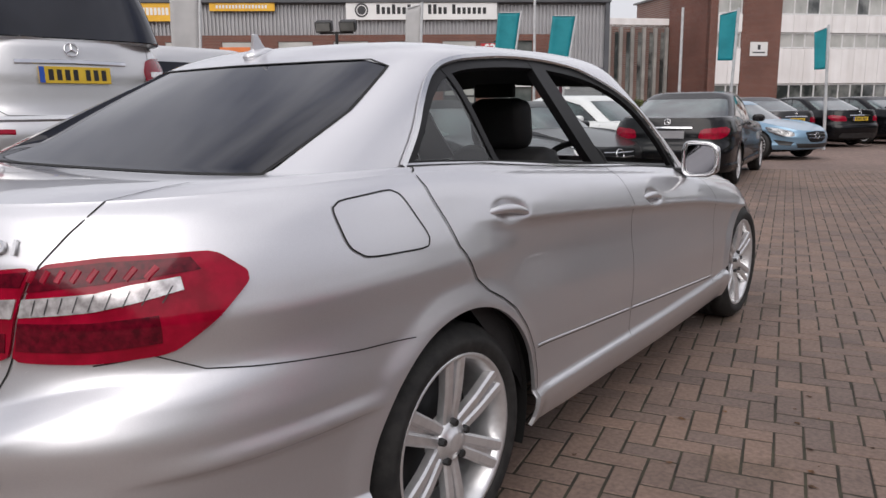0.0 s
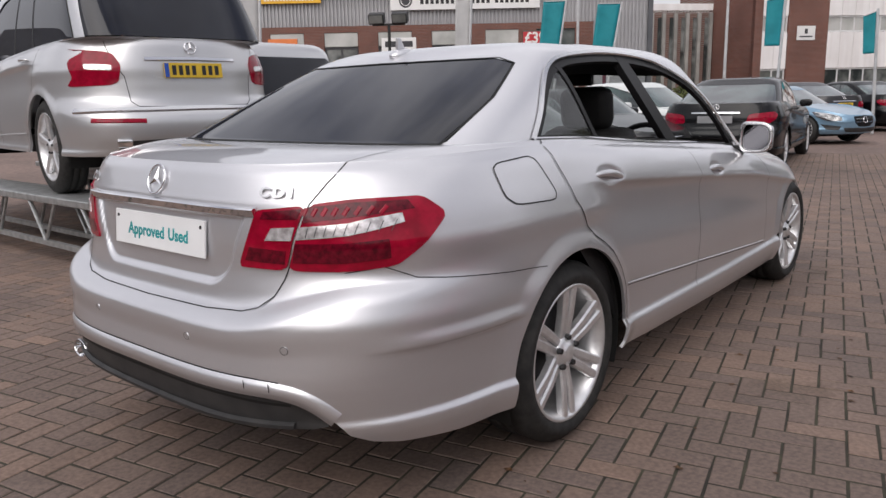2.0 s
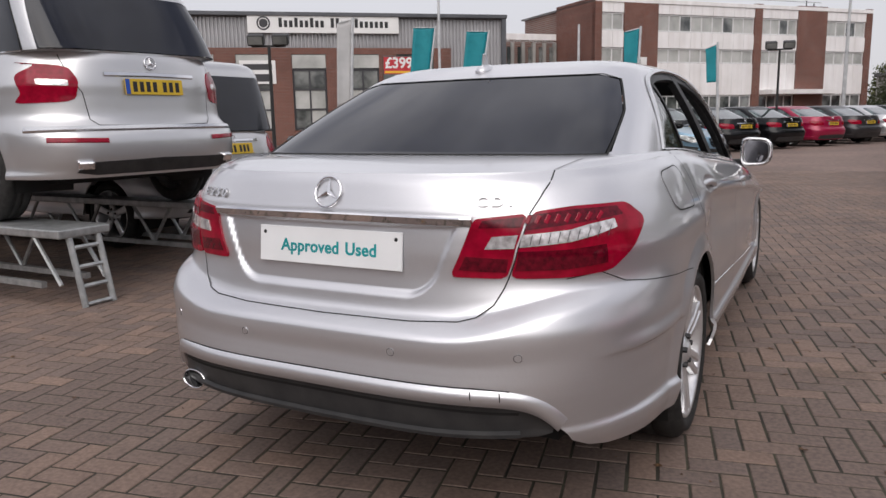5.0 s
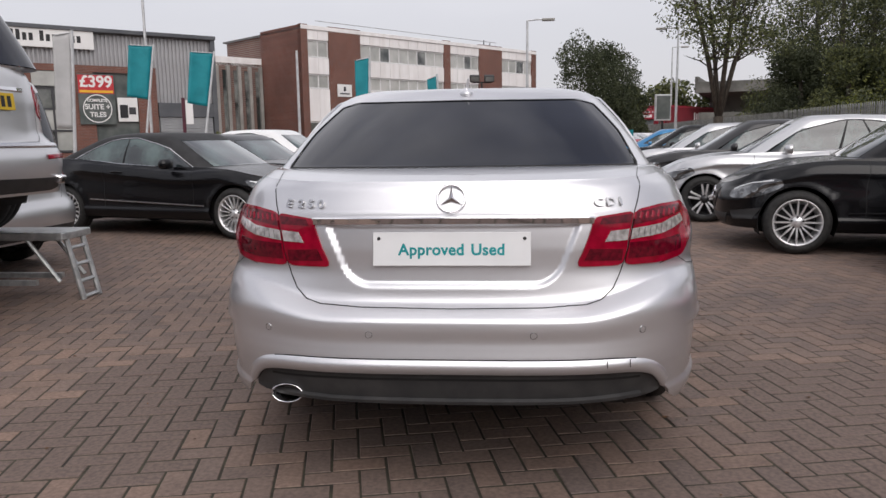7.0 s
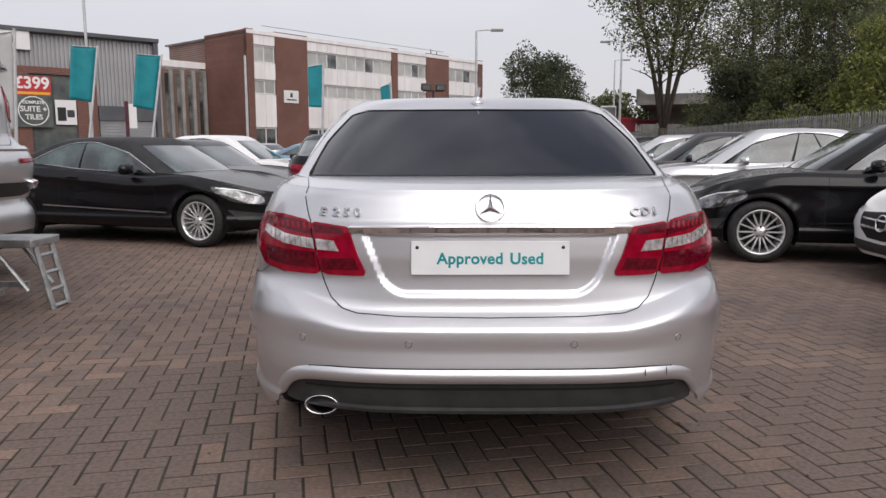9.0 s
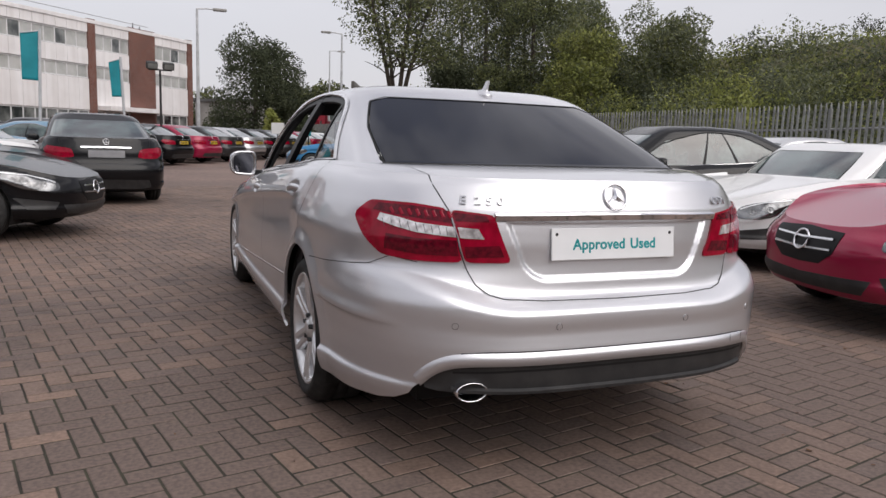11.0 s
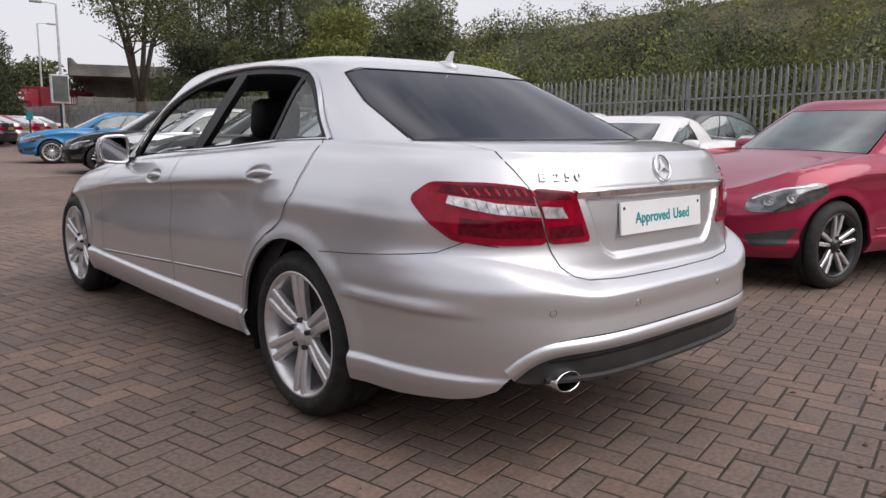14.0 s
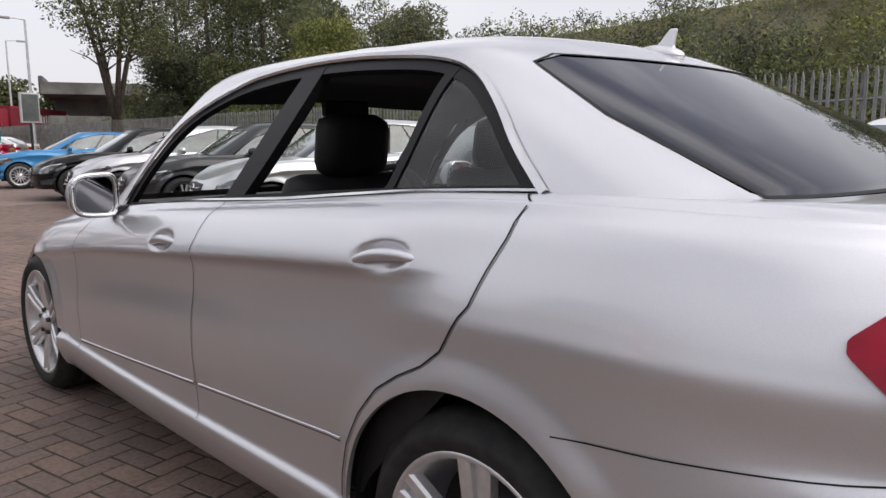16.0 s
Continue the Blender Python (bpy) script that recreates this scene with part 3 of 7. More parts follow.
# ---- the silver saloon ----
hero_shell = Shell(
    width=0.925, ra=1.14, fa=4.01, wheel=0.327, arch=0.377, yc=1.13, yf=3.6, nose_n=2.7, lift=0.08, recess=(0.902, 0.700, 0.425, 0.345), crown=0.035, spear=0.011, dents=((1.395, 0.935, 0.095, 0.040, 0.014), (2.465, 0.868, 0.095, 0.040, 0.014)),
    belt=[(-0.1, 1.045), (0.15, 1.05), (0.5, 1.058), (0.9, 1.065), (1.14, 1.062), (1.45, 1.045), (2.26, 0.985), (3.08, 0.915), (3.5, 0.86), (4.0, 0.79), (4.3, 0.71), (4.6, 0.63), (4.9, 0.6)],
    low=[(0.15, -0.09), (0.22, -0.036), (0.28, -0.010), (0.318, -0.001), (0.336, 0.0), (0.362, -0.016), (0.42, -0.014), (0.55, -0.004), (0.7, 0), (1.1, 0)],
    rear=[(0.2, 0.115), (0.27, 0.068), (0.33, 0.043), (0.43, 0.030), (0.455, 0.028), (0.48, 0.029), (0.515, 0.034), (0.54, 0.037), (0.58, 0.034), (0.602, 0.0355), (0.613, 0.041), (0.627, 0.058), (0.645, 0.086), (0.66, 0.105), (0.70, 0.113), (0.8, 0.12), (0.9, 0.118), (0.945, 0.1175), (0.96, 0.120), (1.0, 0.127), (1.03, 0.131), (1.045, 0.135), (1.08, 0.15)],
    nose=[(0.2, 4.74), (0.35, 4.85), (0.5, 4.87), (0.6, 4.85), (0.7, 4.78), (0.8, 4.66), (1.1, 4.4)],
    taper=[(-0.1, 1), (2.4, 1), (3.4, 0.985), (4.0, 0.965), (5, 0.94)], square=[(0.2, 3.2), (0.34, 3.45), (0.46, 3.65), (0.62, 3.75), (0.70, 3.4), (0.76, 3.25), (0.92, 3.25), (1.05, 3.05)],
    base=dict(w=0.79, yr=0.59, yc=1.5, yf=2.8, yn=3.55, n=7.0, bow=0.05, nf=3.5, z=curve([(0.6, 1.082), (1.1, 1.074), (1.45, 1.055), (2.26, 0.995), (3.08, 0.93), (3.4, 0.945), (3.6, 0.95)])),
    roof=dict(w=0.605, yr=1.27, yc=1.8, yf=2.3, yn=2.78, n=7.0, bow=0.12, nf=5.0, z=curve([(1.2, 1.405), (1.7, 1.425), (2.2, 1.428), (2.8, 1.40)]), crown=curve([(1.2, 1.40), (1.4, 1.422), (1.9, 1.448), (2.4, 1.448), (2.8, 1.43)])))


def arc(yw, zw, r, a0, a1, n=24):
    """Points of a wheel arch, from angle a0 to a1 in degrees (0 towards the nose, 90 up)."""
    return [(yw + r * math.cos(radians(a0 + (a1 - a0) * k / n)), zw + r * math.sin(radians(a0 + (a1 - a0) * k / n))) for k in range(n + 1)]


def flip(poly):
    return [(-u, v) for u, v in poly][::-1]


def on_body(shell, u, z, lift=0.0):
    """The pose of a thing on the lower body: x along it, y up it, z outwards."""
    pos, nor = surface(shell.body, np.array([[u, z]]), 0.01, 0.01)
    n, p = Vector(nor[0]), Vector(pos[0])
    x = Vector((0, 0, 1)).cross(n).normalized()
    y = n.cross(x)
    m = Matrix((x, y, n)).transposed().to_4x4()
    m.translation = p + n * lift
    return m


def build_hero():
    sh = hero_shell
    car = thing("car", pose(0, 0, 0), "silver four-door saloon car with open side windows on block paving", "car")
    du, dv = 0.02, 0.00833
    B, T = sh.body, sh.top
    R = lambda pts, u0=0.0, u1=1.2: sh.at("body", "x", pts, u0, u1)
    Y = lambda pts, u0=0.55, u1=2.6: sh.at("body", "y", pts, u0, u1)
    G = lambda pts, u0=0.4, u1=2.9: sh.at("top", "y", pts, u0, u1, 0.0, 1.29)
    top_at = lambda u: float(sh.f_zt(B(np.array([u]), np.array([0.9]))[0, 1]))
    rim_line = lambda u0, u1, n=24: [(u0 + (u1 - u0) * k / n, top_at(u0 + (u1 - u0) * k / n)) for k in range(n + 1)]

    # boot lid edge, from the deck down to the middle of its lower edge
    lid = R([(0.640, 1.046), (0.628, 1.0), (0.607, 0.945), (0.585, 0.85), (0.562, 0.765), (0.553, 0.74), (0.53, 0.695), (0.49, 0.663), (0.44, 0.65), (0.30, 0.643), (0.0001, 0.640)])
    lid_top_u = lid[0][0]
    lid[0] = (lid_top_u, top_at(lid_top_u))
    lid_poly = [(u, v) for u, v in lid] + flip(lid)[1:] + [(-lid_top_u + 2 * lid_top_u * k / 30, top_at(-lid_top_u + 2 * lid_top_u * k / 30)) for k in range(1, 30)]
    boot = skin("boot_lid", B, lid_poly, 0.00625, 0.00625, SILVER, car)
    deck_u = 0.487
    deck_line = [(lid_top_u, -1.0), (lid_top_u * 0.6 + deck_u * 0.4, -0.5), (deck_u, -0.04)]
    skin("boot_deck", T, dense(deck_line + [(-u, s) for u, s in deck_line[::-1]], step=0.05), du, 0.05, SILVER, boot, lip=0)

    # bumper: upper edge along lid, lamps and quarter panel
    seam = R([(0.553, 0.742), (0.60, 0.752), (0.70, 0.762)]) + Y([(0.345, 0.775), (0.42, 0.738), (0.50, 0.727), (0.75, 0.700), (0.93, 0.686), (0.998, 0.677)], 0.4, 1.2)
    arch_rear = arc(1.14, 0.327, 0.378, 112, 190, 20)
    lid_low = [p for p in lid if p[1] <= 0.745]
    low_edge = Y([(0.765, 0.256), (0.55, 0.252)], 0.3, 1.2) + R([(0.80, 0.268), (0.765, 0.285), (0.735, 0.315), (0.712, 0.355), (0.690, 0.392), (0.655, 0.421), (0.60, 0.435), (0.52, 0.440), (0.30, 0.440), (0.0001, 0.440)])
    half = lid_low[::-1] + seam[1:] + Y(arch_rear, 0.4, 1.2) + low_edge
    bumper = skin("rear_bumper", B, half + flip(half)[1:-1], 0.0125, 0.00625, SILVER, car)
    dif = R([(0.0001, 0.447), (0.30, 0.447), (0.60, 0.440), (0.655, 0.425), (0.683, 0.392), (0.700, 0.362), (0.696, 0.346), (0.66, 0.336), (0.50, 0.330), (0.0001, 0.326)])
    skin("rear_diffuser", B, dif + flip(dif)[1:-1], du, dv, PLASTIC, car, "black ribbed lower bumper insert", lift=-0.006, lip=0.05)
    ribbon("diffuser_lip", B, (lambda q: flip(q) + q[1:])(R([(0.0001, 0.338), (0.40, 0.340), (0.62, 0.347)])), 0.022, PLASTIC, car, lift=-0.004, height=0.012, crown=0.5)
    ribbon("diffuser_groove", B, (lambda q: flip(q) + q[1:])(R([(0.0001, 0.414), (0.40, 0.414), (0.62, 0.408)])), 0.008, SEAL_SHADE, car, lift=-0.0045)
    lip_line = rounded(R([(0.0001, 0.459), (0.30, 0.459), (0.52, 0.459), (0.58, 0.457), (0.63, 0.449), (0.665, 0.432), (0.692, 0.406), (0.714, 0.370)]), 0.25, 2, False)
    ribbon("bumper_lip", B, flip(lip_line) + lip_line[1:], 0.046, SILVER, bumper, lift=-0.003, height=0.006, step=0.008, crown=0.92, tilt=0.008, smooth=True, label="raised silver lip along the bumper's lower edge")
    # Flat dark ribbon: the thin shadow over the lip, painted on.
    shade_path = R([(0.0001, 0.4835), (0.30, 0.4835), (0.52, 0.4835), (0.60, 0.478)])
    ribbon("lip_gap", B, flip(shade_path) + shade_path[1:], 0.0035, SEAL_SHADE, bumper, lift=0.0012)
    for xt in (0.50, 0.575):
        ribbon("tow_cover", B, R([(xt, 0.477), (xt + 0.001, 0.444)]), 0.003, SEAL_SHADE, bumper, lift=0.0085)
    for x, z in ((0.266, 0.563), (-0.266, 0.563), (0.62, 0.57), (-0.62, 0.57)):
        u = R([(abs(x), z)])[0][0] * (1 if x > 0 else -1)
        s = part("parking_sensor", lathe([(-0.004, 0.012), (0.0012, 0.012), (0.0012, 0.010), (-0.001, 0.0098), (0.0014, 0.009), (0.0016, 0.0001)], 20, "z"), SILVER, bumper, smooth=False)
        s.matrix_basis = on_body(sh, u, z)
        s.data.materials[0] = SILVER
        ring = part("sensor_ring", lathe([(0.0013, 0.0118), (0.0016, 0.0112), (0.0013, 0.0104)], 20, "z"), SEAL_SHADE, s)

    for side in (1, -1):
        S = (lambda p: p) if side > 0 else flip
        # quarter panel
        door_rear = [(1.068, 1.055), (1.078, 1.0), (1.105, 0.94), (1.15, 0.85), (1.20, 0.775), (1.25, 0.735), (1.32, 0.70), (1.39, 0.655), (1.452, 0.585), (1.499, 0.50), (1.522, 0.42), (1.526, 0.365)]
        cut = Y(door_rear)
        arch_mid = [p for p in arc(1.14, 0.327, 0.378, 6, 112, 30)]
        quarter = rim_line(lid_top_u, cut[0][0]) + cut[1:] + Y(arch_mid, 0.6, 1.5) + seam[::-1][:-1] + lid[5::-1][:-1]
        skin("quarter_panel", B, S(quarter), 0.01, dv, SILVER, car)
        # doors
        mid_cut = Y([(2.215, 0.99), (2.235, 0.9), (2.265, 0.82), (2.29, 0.66), (2.285, 0.5), (2.27, 0.345)])
        rear_door = rim_line(cut[0][0], mid_cut[0][0]) + mid_cut[1:] + Y([(1.532, 0.352)]) + cut[::-1][:-1]
        rd = skin("rear_door", B, S(rear_door), 0.006, dv, SILVER, car)
        front_cut = Y([(3.16, 0.908), (3.28, 0.82), (3.345, 0.7), (3.36, 0.55), (3.35, 0.345)], 1.5, 2.6)
        front_door = rim_line(mid_cut[0][0], front_cut[0][0]) + front_cut[1:] + mid_cut[::-1][:-1]
        fd = skin("front_door", B, S(front_door), 0.006, dv, SILVER, car)
        wing = rim_line(front_cut[0][0], 2.61) + Y([(4.60, 0.55), (4.45, 0.42)], 1.8, 3.0) + Y(arc(4.01, 0.327, 0.376, 20, 172, 30), 1.6, 3.0) + front_cut[::-1][:-1]
        skin("front_wing", B, S(wing), du, dv, SILVER, car)
        sill = Y([(3.612, 0.36), (3.35, 0.35), (2.27, 0.35), (1.528, 0.36)]) + Y([(1.518, 0.27), (1.508, 0.245), (1.8, 0.232), (2.6, 0.222), (3.618, 0.215)])
        skin("side_sill", B, S(sill), du, dv, SILVER, car)
        # shoulder strip, deck sides and cowl
        edge_u = np.linspace(lid_top_u, 2.56, 44)
        strip = [(float(u), -1.0) for u in edge_u] + [(2.50, -0.5), (2.46, 0.0)] + [(u, 0.0) for u in np.linspace(2.42, deck_u + 0.005, 40)] + deck_line[::-1][:-1]
        skin("shoulder", T, S(strip), 0.01, 0.05, SILVER, car, lip=0)
        # shut lines
        for line, wide in ((cut, 0.0045), (mid_cut, 0.003), (front_cut, 0.003), (seam[2:-1], 0.0028)):
            ribbon("shut_line", B, S(line), wide, SEAL_SHADE, car, lift=0.003 if wide > 0.004 else 0.0016)
        ribbon("shut_line", B, S(lid), 0.004, SEAL_SHADE, car)
        ribbon("shut_line", T, S(deck_line[:-1]), 0.0022, SEAL_SHADE, car, lift=0.0015)
        for d, line in ((rd, [(1.535, 0.500), (2.262, 0.452)]), (fd, [(2.295, 0.450), (3.345, 0.375)])):
            ribbon("rubbing_strip", B, S(Y(dense(line, False, 0.1))), 0.008, SILVER, d, height=0.0035)
            # Shadow below the strip, painted as a flat dark ribbon.
            ribbon("rubbing_strip_shadow_gap", B, S(Y(dense([(y, z - 0.006) for y, z in line], False, 0.1))), 0.003, SEAL_SHADE, d)
        # handles
        for d, yh, zh in ((rd, 1.385, 0.935), (fd, 2.46, 0.868)):
            u = Y([(yh - 0.12, zh)])[0][0] * side
            m = on_body(sh, u, zh) @ pose(0.12 * side, -0.004, -0.004, 0, 0, -6 * side)
            n = 12
            pts = [m @ Vector(((k / n - 0.5) * 0.205, 0.012 * math.sin(math.pi * k / n) - 0.002, -0.012 + 0.020 * math.sin(math.pi * k / n) ** 0.6)) for k in range(n + 1)]
            bm = bmesh.new()
            add_tube(bm, pts, [0.005 + 0.0085 * math.sin(math.pi * k / n) ** 0.7 for k in range(n + 1)], 12)
            part("door_handle", bm, SILVER, d, smooth=True)
        # tail lamps, outer on the wing and inner on the lid
        lo_split, hi_split = (0.562, 0.765), (0.605, 0.943)
        outer = R([(0.566, 0.768), (0.585, 0.85), (0.609, 0.946), (0.70, 0.957)]) + Y([(0.460, 0.957), (0.480, 0.950), (0.518, 0.915), (0.516, 0.895), (0.455, 0.84), (0.380, 0.782), (0.355, 0.775)], 0.3, 1.1) + R([(0.70, 0.766)])
        tail = skin("tail_lamp", B, S(rounded(outer, 0.12, 2)), 0.0125, 0.0125, LENS_RED, car, "red tail lamp with a clear centre band", lift=0.007, lip=0.025)
        inner = R([(0.558, 0.768), (0.578, 0.85), (0.600, 0.943), (0.473, 0.930), (0.462, 0.915), (0.412, 0.785), (0.415, 0.769)])
        tail_in = skin("lid_lamp", B, S(rounded(inner, 0.10, 2)), 0.0125, 0.0125, LENS_RED, boot, "red lamp in the boot lid with a clear corner", lift=0.007, lip=0.025)
        clear = R([(0.587, 0.852), (0.592, 0.886), (0.70, 0.895)]) + Y([(0.33, 0.906), (0.405, 0.916), (0.405, 0.892), (0.33, 0.874)], 0.3, 1.1) + R([(0.70, 0.862)])
        skin("clear_band", B, S(clear), 0.0125, 0.0125, LENS_CLEAR, tail, "clear reversing and indicator lens band", lift=0.0095, lip=0.003)
        dark = R([(0.598, 0.898), (0.606, 0.938), (0.70, 0.948)]) + Y([(0.43, 0.948), (0.44, 0.925)], 0.3, 1.1) + R([(0.70, 0.910)])
        skin("upper_lens", B, S(dark), 0.0125, 0.0125, LENS_DEEP, tail, lift=0.0085, lip=0.002)
        dark2 = R([(0.578, 0.79), (0.585, 0.842), (0.70, 0.843)]) + Y([(0.36, 0.850), (0.36, 0.80)], 0.3, 1.1) + R([(0.70, 0.79)])
        skin("lower_lens", B, S(dark2), 0.0125, 0.0125, LENS_DEEP, tail, lift=0.0085, lip=0.002)
        for k in range(10):
            xx = 0.60 + 0.022 * k
            ln = R([(xx, 0.916), (xx + 0.006, 0.936)]) if xx < 0.76 else None
            if ln:
                ribbon("led", B, S(ln), 0.012, LENS_RED, tail, lift=0.0088, height=0.0012)
        for k in range(9):
            xx = 0.612 + 0.021 * k
            ribbon("lens_rib", B, S(R([(xx, 0.857 + 0.08 * (xx - 0.6)), (xx + 0.004, 0.884 + 0.09 * (xx - 0.6))])), 0.0022, ALLOY_DARK, tail, lift=0.0104)
        clear2 = R([(0.575, 0.850), (0.582, 0.886), (0.518, 0.882), (0.500, 0.848)])
        skin("clear_corner", B, S(clear2), 0.0125, 0.0125, LENS_CLEAR, tail_in, lift=0.0095, lip=0.003)
        skin("lower_lens", B, S(R([(0.556, 0.785), (0.562, 0.822), (0.450, 0.828), (0.432, 0.79)])), 0.0125, 0.0125, LENS_DEEP, tail_in, lift=0.0085, lip=0.002)
        skin("upper_lens", B, S(R([(0.586, 0.906), (0.593, 0.934), (0.49, 0.925), (0.482, 0.905)])), 0.0125, 0.0125, LENS_DEEP, tail_in, lift=0.0085, lip=0.002)
        # greenhouse
        dlo = [(1.062, 1.078), (1.155, 1.16), (1.235, 1.245), (1.34, 1.322), (1.44, 1.360), (1.57, 1.378), (1.84, 1.392), (2.11, 1.388), (2.44, 1.352), (2.74, 1.255), (2.95, 1.09), (3.07, 0.945)]
        dl = G(dlo)
        start, stop = (dl[0][0], 0.0), (dl[-1][0], 0.0)
        glass_u = 0.480
        glass_edge = [(glass_u, 0.0), (glass_u + 0.01, 0.03), (glass_u + 0.02, 0.5), (glass_u + 0.01, 0.93), (glass_u - 0.03, 1.0)]
        screen_u = 2.45
        screen_edge = [(screen_u, 0.0), (screen_u + 0.02, 0.5), (screen_u + 0.05, 1.0)]
        shell_poly = [(0.0, 1.02), (glass_u - 0.05, 1.02)] + glass_edge[::-1] + [start] + dl[1:-1] + [stop] + screen_edge + [(3.0, 1.02), (3.0, 2.0), (0.0, 2.0)]
        rf = skin("roof", T, S(dense(shell_poly, step=0.05)), du, 0.05, SILVER, car, lip=0.0)
        inner_poly = [(0.0, 1.06), (glass_u - 0.06, 1.06)] + [(u + 0.02, s) for u, s in glass_edge[::-1]] + [start] + dl[1:-1] + [stop] + screen_edge + [(3.0, 1.06), (3.0, 2.0), (0.0, 2.0)]
        skin("headlining", T, S(dense(inner_poly, step=0.05)), 0.04, 0.05, CABIN, car, "black cloth headlining", lift=-0.025, lip=0)
        loop = [start] + dl[1:-1] + [stop]
        ribbon("window_trim", T, S(rounded(loop, 0.25, 2, False)), 0.019, SATIN, car, lift=0.003, height=0.008, crown=0.75, label="bright window surround")
        belt = [(u, 0.0) for u in np.linspace(start[0] + 0.012, stop[0], 40)]
        us = np.linspace(0.5, 2.8, 500)
        ys = T(us, 0 * us - 0.22)[:, 1]
        moulding = [(float(np.interp(y, ys, us)), -0.22) for y in np.linspace(1.062, 3.06, 40)]
        ribbon("shut_line", T, S([(cut[0][0], -1.0), (float(np.interp(1.066, ys, us)), -0.22)]), 0.0045, SEAL_SHADE, car, lift=0.0018)
        ribbon("shut_line", T, S([(mid_cut[0][0], -1.0), (float(np.interp(2.21, ys, us)), -0.22)]), 0.003, SEAL_SHADE, car, lift=0.0018)
        ribbon("belt_trim", T, S(moulding), 0.016, SATIN, car, lift=0.002, height=0.006, label="bright belt moulding")
        line = rounded(dlo, 0.25, 2, False)
        tan = np.gradient(np.array(line), axis=0)
        tan /= np.linalg.norm(tan, axis=1, keepdims=True)
        inner = [(p[0] + 0.032 * t[1], p[1] - 0.032 * t[0]) for p, t in zip(line, tan)]
        inner = [(y_, z_) for y_, z_ in inner if z_ > float(sh.base["z"](np.array(y_))) + 0.004]
        skin("window_frame", T, S(dense(G(line) + G(inner[::-1]), step=0.05)), du, 0.05, TRIM, car, "black window frame", lift=-0.003, lip=0.02)
        skin("belt_seal", T, S([(u, 0.002) for u, _ in belt] + [(u, 0.05) for u, _ in belt[::-1]]), du, 0.05, SEAL_SHADE, car, lift=-0.003, lip=0.01)
        pillar = G([(2.300, 0.995), (2.185, 1.005), (1.955, 1.385), (2.045, 1.388)])
        skin("b_pillar", T, S(dense(pillar, step=0.05)), du, 0.05, TRIM, car, "gloss black centre pillar", lift=-0.002, lip=0.03)
        bar = G([(1.545, 1.05), (1.505, 1.05), (1.405, 1.335), (1.435, 1.345)])
        skin("quarter_bar", T, S(dense(bar, step=0.05)), du, 0.05, TRIM, car, lift=-0.002, lip=0.015)
        pane = G([(1.505, 1.055), (1.11, 1.082), (1.175, 1.15), (1.25, 1.235), (1.34, 1.305), (1.41, 1.325)])
        q = skin("quarter_window", T, S(dense(pane, step=0.05)), du, 0.05, QUARTER_GLASS, car, "tinted fixed quarter window", lift=-0.006, lip=0)
        q.visible_shadow = False
        # fuel flap on one flank only
        if side > 0:
            fl = rounded(Y([(0.745, 1.022), (0.757, 0.925), (0.80, 0.897), (1.005, 0.890), (1.022, 0.915), (0.968, 1.020), (0.935, 1.034)], 0.4, 1.2), 0.14, 2)
            flap = skin("fuel_flap", B, fl, 0.0125, 0.0125, SILVER, car, lift=0.0015, lip=0.006)
            ribbon("flap_gap", B, fl + fl[:1], 0.0045, SEAL_SHADE, flap, lift=0.0022)
        # mirror
        mm = pose(0.93 * side, 2.985, 0.985)
        bm = bmesh.new()
        bmesh.ops.create_uvsphere(bm, u_segments=28, v_segments=16, radius=1.0)
        for v in bm.verts:
            c = v.co
            px, py, pz = [math.copysign(abs(t) ** 0.42, t) for t in c]
            v.co = mm @ Vector((px * 0.084 * (1 - 0.45 * max(py, 0)), (0.085 * py + 0.03 * (1 - abs(pz)) if py > 0 else 0.012 * py), pz * (0.076 - 0.010 * px * side) * (1 - 0.25 * max(py, 0))))
        mirror = part("door_mirror", bm, SILVER, car, "silver door mirror with a bright bezel", smooth=True)
        ring = [mm @ Vector((0.076 * math.copysign(abs(math.cos(a)) ** 0.5, math.cos(a)), -0.014, (0.072 - 0.010 * math.cos(a) * side) * math.copysign(abs(math.sin(a)) ** 0.5, math.sin(a)))) for a in [2 * math.pi * k / 40 for k in range(40)]]
        part("mirror_bezel", tube(ring, 0.009, 8, True), SATIN, mirror, smooth=True)
        bm = bmesh.new()
        vs = [bm.verts.new(mm @ Vector((0.064 * math.copysign(abs(math.cos(a)) ** 0.5, math.cos(a)), -0.0170 - 0.0030 * math.copysign(abs(math.sin(a)) ** 0.5, math.sin(a)), (0.062 - 0.010 * math.cos(a) * side) * math.copysign(abs(math.sin(a)) ** 0.5, math.sin(a))))) for a in [2 * math.pi * k / 40 for k in range(40)]]
        bm.faces.new(vs)
        part("mirror_glass", bm, MIRROR, mirror)
        part("mirror_foot", box((-0.07, -0.02, -0.02), (0.07, 0.05, 0.012), pose(0.84 * side, 3.0, 0.928), 0.008), TRIM, mirror)
        # wheels and liners
        for yw in (1.14, 4.01):
            wheel(car, pose(side * ((0.913 if yw < 2 else 0.872) - 0.125), yw, 0.327, 0, 0, 0 if side > 0 else 180), width=0.25)
            arch_liner(car, side, yw, 0.327, 0.380, 0.89 if yw < 2 else 0.79)
        # seats
        sx = 0.37 * side
        seat = part("front_seat", box((sx - 0.25, 2.34, 0.40), (sx + 0.25, 2.88, 0.58), None, 0.06), CABIN, car, "black leather front seat")
        part("backrest", box((-0.24, -0.09, 0.0), (0.24, 0.07, 0.62), pose(sx, 2.34, 0.46, 12, 0, 0), 0.06), CABIN, seat, smooth=True)
